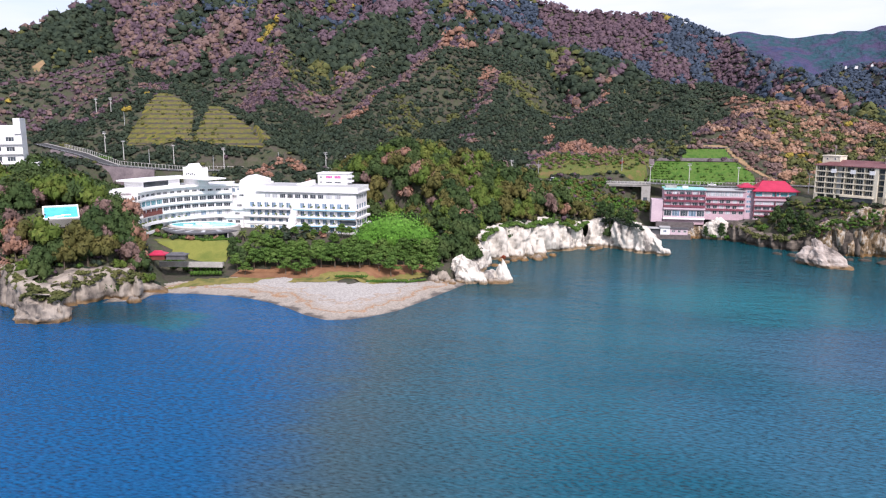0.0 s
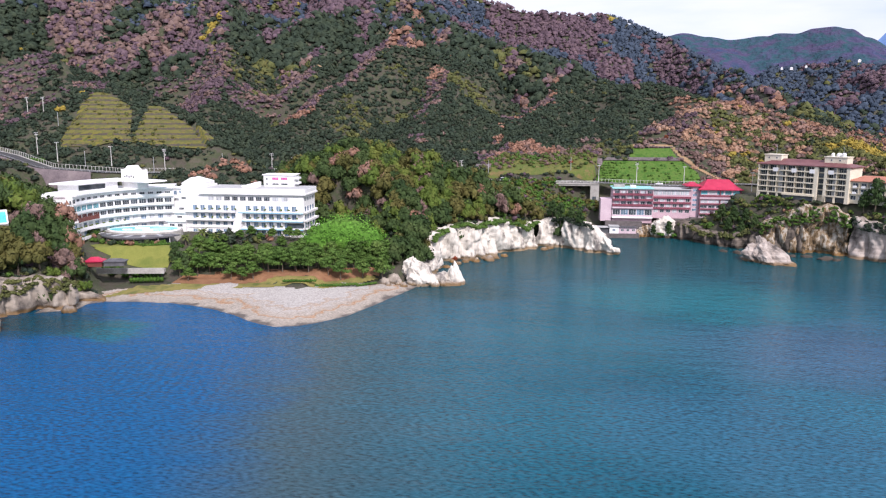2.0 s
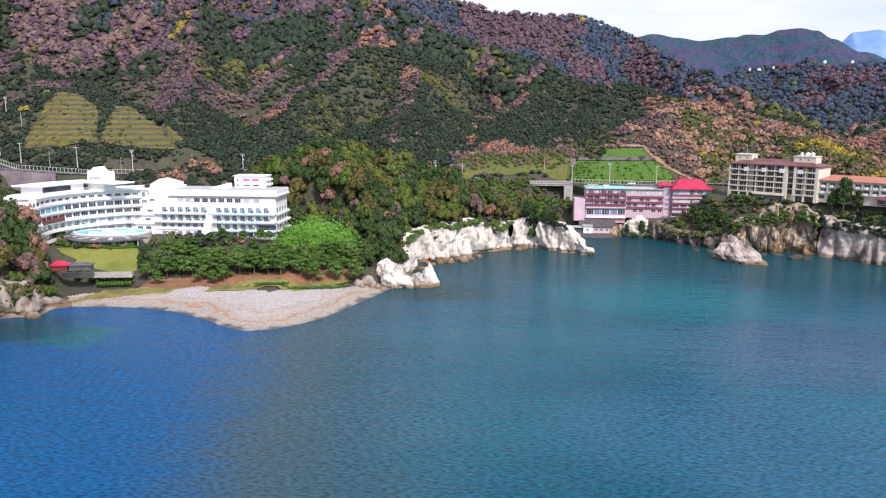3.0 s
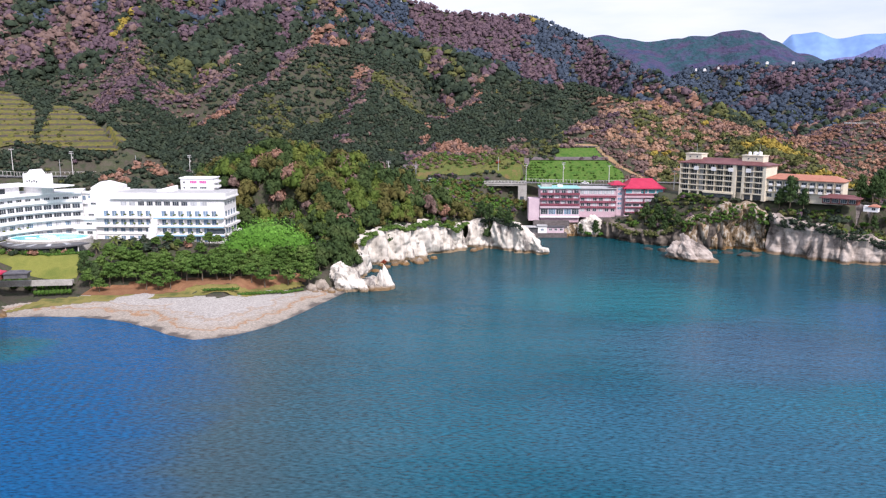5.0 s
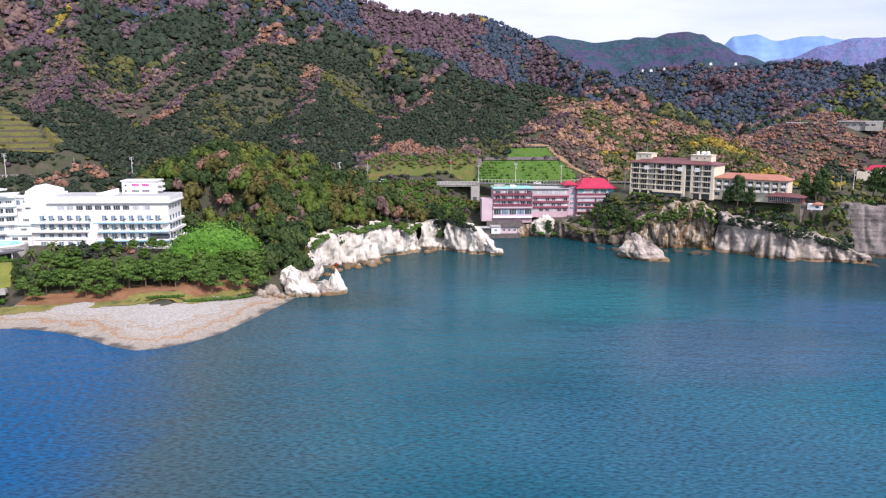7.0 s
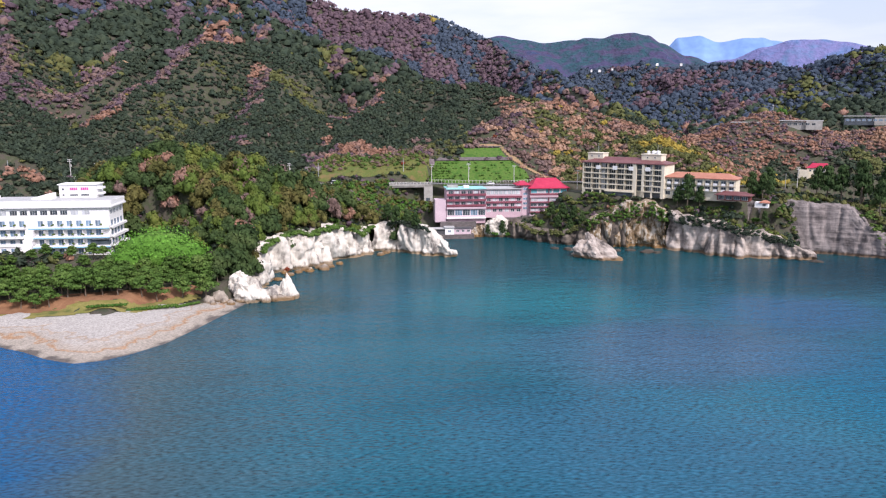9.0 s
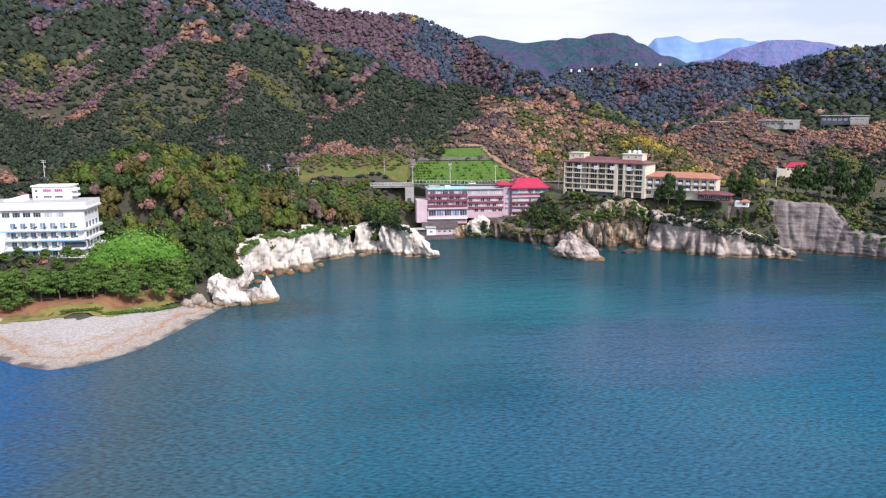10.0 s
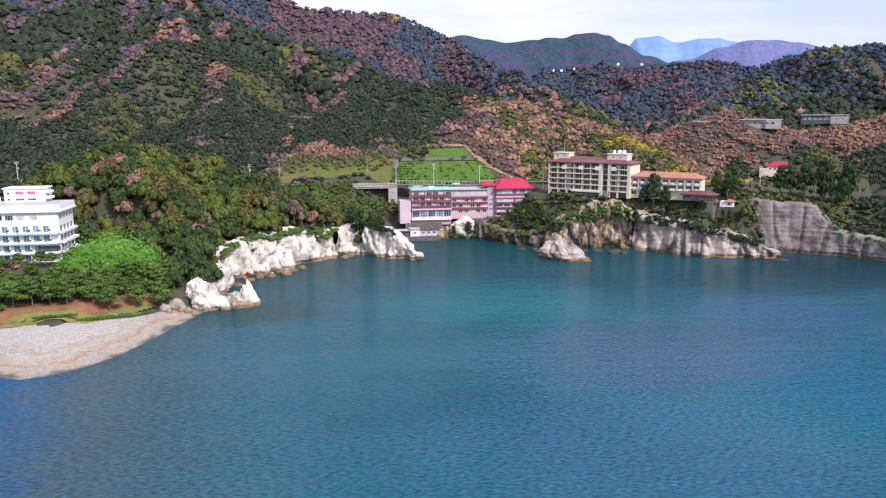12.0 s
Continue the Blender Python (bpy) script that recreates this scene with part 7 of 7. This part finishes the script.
for k in range(5):
    window(rr, 3 + 4.4 * k, 4.5, 2.4, 2.0, M_GLASS, 0.0, 1)
for k, (x, y, z, w) in enumerate(((478, 1496, 156, 15), (490, 1450, 157, 10), (562, 1402, 163, 14), (546, 1254, 153, 11), (432, 1400, 150.5, 9))):
    v = thing("far_house", pose(x, y, z + 1.5, 0, 0, -15) @ Matrix.Scale(0.36, 4), "tiny white house far up the valley", "house", "houses far up the valley")
    wall(v, 0, w, 0, 10, -8, 3, M_WHITE)
    hip_roof(v, 0, w, 0, 10, 3, 3, 4, M_ROOFGREY if k % 2 else M_WHITE, 1.0)


# ---- roads, terraces and fields ----
def drape(name, poly, step, lift, mat, label, category, kind="structure", level=None, riser=0.2):
    """A sheet laid over the ground inside a polygon; level cuts it into terraces with upright walls."""
    xs, ys = [p[0] for p in poly], [p[1] for p in poly]
    x, y = np.meshgrid(np.arange(min(xs), max(xs) + step, step), np.arange(min(ys), max(ys) + step, step), indexing="ij")
    z = height(x, y)
    if level:
        q = z / level
        f = q - np.floor(q)
        z = (np.floor(q) + np.where(f < 1 - riser, (1 - 2 * riser) * f / (1 - riser), 1 - 2 * riser + 2 * (f - 1 + riser))) * level + 0.25 * level
    keep = inside(poly, x, y)
    part_of_step = (height(x, y) / (level or 1.0)) % 1.0
    f = grid_faces(*x.shape)
    f = f[keep.ravel()[f].all(1)]
    stone = part_of_step.ravel()[f].mean(1) > 1 - riser * 1.05
    used, inv = np.unique(f, return_inverse=True)
    v = np.stack([x, y, z + lift], -1).reshape(-1, 3)[used]
    me = soft_mesh(name, v, inv.reshape(-1, 4), mat, smooth=level is None)
    if level:
        me.materials.append(M_TIER)
        me.polygons.foreach_set("material_index", stone.astype(np.int32))
    return tagged(new(name, me), label, category, kind=kind)


for poly in (TERRACE, TERRACE_EAST):
    drape("terrace_field", poly, 0.7, 0.35, M_TERRACE, "stone-walled grassy terraces on the hillside", "terrace", level=2.9, riser=0.24)
drape("meadow", FIELD, 0.8, 0.6, M_MEADOW, "bright green terraced meadow above the road", "field")
drape("meadow", FIELD_TOP, 0.8, 0.6, M_MEADOW, "narrow upper strip of green meadow", "field")
for poly in ([(42, 455.8), (66, 455.8), (91, 455.8), (91, 458.2), (66, 458.2), (42, 458.2)], [(58, 469.6), (74, 470), (87, 470), (87, 471), (74, 471), (58, 470.6)]):
    drape("meadow_wall", poly, 0.4, 0.9, M_STONEWALL, "low dry-stone wall across the meadow", "wall")
drape("earth_bank", TAN_BANK, 1.0, 0.4, M_EARTH, "bare tan earth bank round the meadow", "bank")
drape("verge", BANK, 1.2, 0.3, M_ROUGH, "rough green and dry grass bank above the road", "grass")
for ex, ey, ea, eb in EARTH:
    ring = [(ex + math.cos(0.5236 * k) * ea * (0.8 + 0.3 * (k * 7 % 3) / 2), ey + math.sin(0.5236 * k) * eb * (0.8 + 0.3 * (k * 5 % 3) / 2)) for k in range(12)]
    drape("earth_scar", ring, 1.2, 0.5, M_EARTH, "bare earth scar on the wooded slope", "ground")


def ribbon(name, nodes, width, lift, mat, label, offset=0.0):
    line = resample(nodes, 2.0)
    P = np.array(line)
    for _ in range(3):
        P[1:-1] = (P[:-2] + 2 * P[1:-1] + P[2:]) / 4
    t = np.gradient(P[:, :2], axis=0)
    t /= np.linalg.norm(t, axis=1)[:, None]
    n = np.stack([-t[:, 1], t[:, 0]], 1)
    v = []
    for k in range(len(P)):
        for s in (-0.5, 0.5):
            v.append((*(P[k, :2] + n[k] * (offset + s * width)), P[k, 2] + lift))
    ob = new(name, soft_mesh(name, v, grid_faces(len(P), 2)[:, ::-1], mat))
    return tagged(ob, label, "road", kind="structure"), P, n


road_w, RW, NW = ribbon("road", ROAD_WEST, 7.0, 0.35, M_ASPHALT, "grey asphalt coast road behind the hotels")
road_e, RE, NE = ribbon("road", ROAD_EAST[:5], 7.0, 0.35, M_ASPHALT, "grey asphalt coast road above the cove")
ribbon("pavement", ROAD_WEST, 1.4, 0.5, M_CONCRETE, "pale kerbed pavement along the coast road", 4.0)


def fence(name, P, n, offset, i0, i1, step, h, mat, label, group, rails=2, every=1):
    e = thing(name, pose(P[i0, 0], P[i0, 1], P[i0, 2]), label, "fence", group)
    o = Vector((P[i0, 0], P[i0, 1], P[i0, 2]))
    post = shared_box("post", 0.16, 0.16, h, mat)
    pts = []
    for k in range(i0, i1, step):
        p = Vector((*(P[k, :2] + n[k] * offset), P[k, 2] + 0.3)) - o
        part_of("post", post, e, pose(*p))
        pts.append(p)
    for r in range(rails):
        bm = bmesh.new()
        z = h * (0.95 - 0.42 * r)
        for a, b in zip(pts, pts[1:]):
            q = [bm.verts.new(a + Vector((0, 0, z + dz))) for dz in (-0.06, 0.06)] + [bm.verts.new(b + Vector((0, 0, z + dz))) for dz in (0.06, -0.06)]
            bm.faces.new(q)
            q2 = [bm.verts.new(v.co + Vector((0, 0.08, 0))) for v in q]
            bm.faces.new(q2[::-1])
            bm.faces.new((q[1], q[2], q2[2], q2[1]))
        part("rail", bm, mat, e)
    return e


fence("road_fence", RW, NW, 5.2, 12, len(RW) - 8, 1, 2.2, M_POLE, "tall fence of pale posts behind the coast road", "roadside fences", 1)
fence("guard_rail", RW, NW, -4.0, 4, len(RW) - 2, 2, 0.9, M_STEEL, "grey steel roadside guard rail", "guard rails")
fence("road_fence", RE, NE, 5.0, 1, 36, 1, 2.0, M_POLE, "tall fence of pale posts below the meadow", "roadside fences", 1)
fence("guard_rail", RE, NE, -4.2, 1, len(RE) - 4, 2, 0.9, M_STEEL, "grey steel roadside guard rail", "guard rails")

# road bridge
br = thing("road_bridge", pose(-26, 430.5, 27.0), "grey concrete road bridge on square piers", "bridge")
wall(br, -2, 64, -4.2, 4.2, -1.4, 0.35, M_CONCRETE, "deck")
wall(br, -2, 64, -3.8, 3.8, 0.35, 0.42, M_ASPHALT, "road_surface", "grey asphalt")
wall(br, -2, 64, -4.6, -4.2, -0.5, 0.5, M_CONCRETE, "kerb")
for k in range(33):
    part_of("rail_post", shared_box("rail_post", 0.14, 0.14, 1.2, M_FRAME), br, pose(-1 + 2 * k, -4.45, 0.45))
for z in (0.95, 1.5):
    wall(br, -2, 64, -4.45, -4.33, z, z + 0.14, M_FRAME, "rail")
for x in (20.6, 38.8):
    wall(br, x - 1.2, x + 1.2, -3, 3, -14, -2.4, M_CONCRETE, "pier")
    wall(br, x - 2.0, x + 2.0, -4, 4, -2.4, -1.4, M_CONCRETE, "pier_head")
wall(br, 59, 64, -4.4, 5, -12, -1.4, M_CONCRETE, "abutment")
# no hole here: a thin dark sheet gives the shade inside the culvert
wall(br, 60.2, 62.4, -4.5, -4.38, -12, -7.6, M_GLASS, "culvert", "dark panel standing for a shaded culvert opening")
wall(br, -2, 3, -4.4, 5, -8, -1.4, M_CONCRETE, "abutment")
part("pipe_wall", box_bm(21, 50, 2.0, 2.6, -9.0, -5.2), M_TERRACOTTA, br, "red-brown retaining wall under the deck")


def wall_strip(name, P, n, offset, i0, i1, z0, z1, mat, label):
    """A battered retaining wall following the road."""
    v = []
    for k in range(i0, i1):
        a = P[k, :2] + n[k] * offset
        b = P[k, :2] + n[k] * (offset * 1.25)
        c = P[k, :2] + n[k] * (offset * 0.75)
        v += [(*b, P[k, 2] + z0), (*a, P[k, 2] + z1), (*c, P[k, 2] + z1)]
    return tagged(new(name, soft_mesh(name, v, grid_faces(i1 - i0, 3), mat)), label, "wall", kind="structure")


wall_strip("retaining_wall", RW, NW, -6.5, 16, 56, -9.0, 0.4, M_PURPLEWALL, "weathered purple-grey retaining wall below the road")
wall_strip("retaining_wall", RW, NW, -6.5, 72, 96, -6.0, 0.6, M_PURPLEWALL, "weathered stone retaining wall behind the hotel")


for x, y, z, w, h in ((30, 447, 27, 12, 15), (-36, 440, 27, 9, 11), (-128, 398, 31, 10, 8)):
    rw = thing("slope_wall", pose(x, y, z, -28, 0, 3), "steep weathered concrete wall holding the slope", "wall", "walls on the slope")
    wall(rw, 0, w, 0, 1.2, -3, h, M_PURPLEWALL)
    for k in range(1, 4):
        wall(rw, 0, w, -0.12, 0, h * k / 4 - 0.1, h * k / 4 + 0.1, M_CONCRETE, "ledge")

# ---- roadside poles and cars ----
def pole_model(h, arms, mat, name, label, group):
    e = new(name)
    tagged(e, label, "pole", group)
    bm = bmesh.new()
    bmesh.ops.create_cone(bm, cap_ends=True, segments=10, radius1=0.22, radius2=0.13, depth=h, matrix=Matrix.Translation((0, 0, h / 2)))
    part("shaft", bm, mat, e)
    for k in range(arms):
        z = h - 0.4 - 0.9 * k
        part("crossarm", box_bm(-1.1, 1.1, -0.06, 0.06, z, z + 0.14), M_STEEL, e)
        for x in (-0.95, -0.4, 0.4, 0.95):
            part_of("insulator", shared_box("insulator", 0.16, 0.16, 0.28, M_WHITE), e, pose(x, -0.08, z + 0.14))
    if arms > 1:
        bm = bmesh.new()
        bmesh.ops.create_cone(bm, cap_ends=True, segments=10, radius1=0.35, radius2=0.35, depth=1.1, matrix=Matrix.Translation((0.5, 0, h - 3.2)))
        part("transformer", bm, M_CONCRETE, e, "grey pole transformer")
    return e


POLES = [pole_model(11.5, 2, M_POLE, "utility_pole", "pale concrete utility pole with crossarms", "utility poles"), pole_model(10.5, 1, M_POLE, "utility_pole", "pale concrete utility pole with one crossarm", "utility poles"), pole_model(8.5, 0, M_STEEL, "lamp_post", "plain steel roadside lamp post", "lamp posts")]
for k, x, y, z in ((0, -262.5, 350, 45.5), (1, -252, 351, 41.5), (1, -222, 352, 39.5), (2, -237, 352, 39), (2, -200.6, 356, 36), (0, -195.4, 358, 37), (2, -172, 378, 37), (0, -148, 390, 32), (1, -138, 398, 32), (0, -43.6, 427, 28.5), (2, -52.7, 428, 29.5), (1, 38.3, 436, 26.5), (0, 60.2, 434, 27.5), (1, 86.3, 428, 27), (2, 21.7, 438, 27), (2, -28, 437, 27.5), (1, 117, 402, 26), (0, 243, 395, 26), (2, 234, 392, 26), (0, -300, 410, 48), (0, -318, 420, 52), (2, -284, 400, 46), (1, 396, 690, 66)):
    place(POLES[k], x, y, max(z, float(height(x, y)) - 0.3) if k != 9 else z, 20 * k, 1.0)


def car_model(name, paint, label, van=False):
    e = new(name)
    tagged(e, label, "car", "cars on the coast road")
    bm = box_bm(-2.1, 2.1, -0.85, 0.85, 0.35, 1.0, None, 0.12)
    part("body", bm, paint, e)
    x0, x1, top = (-2.0, 1.3, 2.0) if van else (-1.4, 0.8, 1.55)
    cb = bmesh.new()
    bmesh.ops.create_cube(cb, size=1, matrix=Matrix.Translation(((x0 + x1) / 2, 0, (1.0 + top) / 2)) @ Matrix.Diagonal((x1 - x0, 1.6, top - 1.0, 1)))
    for v in cb.verts:
        if v.co.z > 1.2:
            v.co.x *= 0.86
            v.co.y *= 0.88
    part("cabin", cb, M_GLASS, e, "dark car glazing")
    part("car_roof", box_bm(x0 * 0.85, x1 * 0.85, -0.7, 0.7, top, top + 0.05), paint, e)
    for x in (-1.35, 1.35):
        for y in (-0.82, 0.82):
            wb = bmesh.new()
            bmesh.ops.create_cone(wb, cap_ends=True, segments=14, radius1=0.34, radius2=0.34, depth=0.22, matrix=Matrix.Translation((x, y, 0.34)) @ Matrix.Rotation(1.5708, 4, 'X'))
            part("wheel", wb, M_SLATE, e)
    return e


CARS = [car_model("van", M_WHITE, "white delivery van on the bridge", True), car_model("car", M_WHITE, "small white car on the coast road"), car_model("car", M_SKYBLUE, "small blue car on the coast road")]
place(CARS[0], -18, 429, 27.45, 0, 1.15)
place(CARS[1], 10, 432, 27.45, 180, 1.0)
place(CARS[1], 72, 425, 26.9, -4, 1.0)
place(CARS[2], -140, 388.5, 34.6, 25, 1.0)
place(CARS[1], -120, 398, 33.4, 20, 1.0)
place(CARS[1], -212, 348.5, 36.9, 12, 1.0)

# ---- hotel garden ----
lawn_poly = [(-184, 268), (-178, 262), (-164, 259.5), (-147, 260), (-143, 265), (-150, 275), (-176, 276)]
drape("lawn", lawn_poly, 1.2, 0.25, M_LAWN, "mown hotel lawn above the beach", "lawn")
drape("needle_litter", [(-138, 249), (-110, 251), (-80, 256), (-60, 268), (-58, 276), (-84, 268), (-112, 262), (-138, 260)], 1.2, 0.2, M_NEEDLES, "reddish pine-needle litter under the pines", "ground")
drape("grass_bank", [(-157, 228), (-146, 236), (-128, 243), (-100, 247), (-76, 248), (-58, 266), (-64, 270), (-84, 257), (-110, 254), (-134, 251), (-150, 246)], 1.2, 0.12, M_DRYGRASS, "yellowing grass bank at the head of the beach", "grass")


def hedge(x0, y0, x1, y1, w, h, seed, label):
    """A clipped hedge: leaf clumps over a long low core."""
    rng = np.random.RandomState(seed)
    ln = math.hypot(x1 - x0, y1 - y0)
    n = max(2, int(ln / 1.2))
    parts = []
    for k in range(n + 1):
        c = np.array([ln * k / n, 0, h * 0.5])
        r = np.array([1.0, w / 2, h * 0.55])
        parts.append((c + ICO1[0] * r * rng.uniform(0.8, 1.0, (len(ICO1[0]), 1)), ICO1[1]))
        parts.append(leaves_on(rng, c, r, 30, 0.22, -0.6))
    v, f = joined(parts)
    ob = new("hedge", soft_mesh("hedge", v, f, M_HEDGE, smooth=False))
    ob.matrix_world = pose(x0, y0, float(height((x0 + x1) / 2, (y0 + y1) / 2)), 0, 0, math.degrees(math.atan2(y1 - y0, x1 - x0)))
    return tagged(ob, label, "hedge", "garden hedges")


M_HEDGE = leaf_mat("clipped hedge leaves", (0.03, 0.085, 0.012), (0.05, 0.11, 0.018), (0.07, 0.13, 0.025))
for k, (a, b, c, d, w, h) in enumerate(((-178, 273, -160, 270, 1.6, 1.3), (-160, 270, -148, 277, 1.6, 1.3), (-80, 250.5, -66, 255.5, 1.5, 1.4), (-92, 248.5, -81, 250.5, 1.3, 1.1), (-65.5, 256, -60, 261, 1.2, 1.1), (-154, 249, -143, 252, 2.4, 2.2), (-258, 352, -240, 350, 3, 2.0), (-276, 356, -262, 353, 3.4, 2.6))):
    hedge(a, b, c, d, w, h, 400 + k, "clipped green garden hedge")
hut = thing("beach_hut", pose(-166, 239.0, max(9.8, float(height(-163, 241)) - 0.2), 0, 0, 14), "dark beach hut with a red roof", "hut")
wall(hut, 0, 6, 0, 4, 0, 2.2, M_REDBROWN)
hip_roof(hut, 0, 6, 0, 4, 2.2, 1.3, 1.6, M_RED, 0.5, label="bright red metal roof")
wall(hut, 6.5, 14, 0.5, 4, 0, 1.9, M_SLATE, "shed")
hip_roof(hut, 6.5, 14, 0.5, 4, 1.9, 0.8, 1.6, M_SLATE, 0.4)
wk = thing("sea_wall", pose(-171, 246.5, 7.8, 0, 0, 9), "low grey concrete sea wall behind the beach", "wall")
wall(wk, 4, 30, 0, 0.6, -2.4, -0.2, M_CONCRETE)
wall(wk, 4, 30, 0.6, 2.2, -2, -0.6, M_CONCRETE, "walkway")

# shrubs round the pavilion, and two palms
for k in range(24):
    a = radians(200 + 5.7 * k)
    r = 21.0 + 0.9 * (k % 3)
    x, y = -170 + math.cos(a) * r, 292 + math.sin(a) * r
    g = new("garden_shrub", shrub_mesh("garden_shrub", 310 + k % 3, 2.0, (M_HEDGE, M_EVERGREEN, M_LEAF, M_HEDGE, M_RUSSET)[k % 5]))
    g.matrix_world = pose(x, y, float(height(x, y)) - 0.1, 0, 0, 40 * k) @ Matrix.Scale(0.75 + 0.15 * (k % 3), 4)
    tagged(g, "rounded garden shrub in front of the pavilion", "shrub", "garden shrubs")


for k in range(12):
    x, y = -168 + 2.0 * k, 255.5 + 1.6 * (k % 2)
    g = new("garden_shrub", shrub_mesh("garden_shrub", 310 + k % 3, 2.0, (M_HEDGE, M_LEAF)[k % 2]))
    g.matrix_world = pose(x, y, float(height(x, y)) - 0.2, 0, 0, 40 * k) @ Matrix.Scale(1.0 + 0.25 * (k % 3), 4)
    tagged(g, "rounded garden shrub on the bank below the lawn", "shrub", "garden shrubs")


def palm_model(seed):
    e = new("palm_tree")
    tagged(e, "small palm with drooping green fronds", "palm", "palms by the hotel")
    part("trunk", trunk_bm(4.2, 0.26, limbs=0, seed=seed), M_BARK, e)
    for k in range(16):
        bm = bmesh.new()
        a = 2.4 * k
        rise = 0.9 - 1.3 * (k / 16)
        prev = None
        for j in range(6):
            t = j / 5
            r = 2.6 * t
            z = 4.2 + rise * r - 1.5 * t * t
            w = 0.42 * math.sin(math.pi * min(1, t + 0.12))
            c, s = math.cos(a), math.sin(a)
            row = [bm.verts.new((c * r - s * q, s * r + c * q, z - abs(q) * 0.5)) for q in (-w, 0.0, w)]
            if prev:
                bm.faces.new((prev[0], prev[1], row[1], row[0]))
                bm.faces.new((prev[1], prev[2], row[2], row[1]))
            prev = row
        part("frond", bm, M_PALM, e)
    return e


M_PALM = leaf_mat("palm fronds", (0.06, 0.09, 0.02), (0.1, 0.13, 0.035), (0.14, 0.14, 0.05))
PALM = palm_model(7)
for x, y, s in ((-150, 287, 1.15), (-143, 289, 1.2), (-137, 288, 1.0)):
    place(PALM, x, y, float(height(x, y)) - 0.2, 50 * x % 360, s)
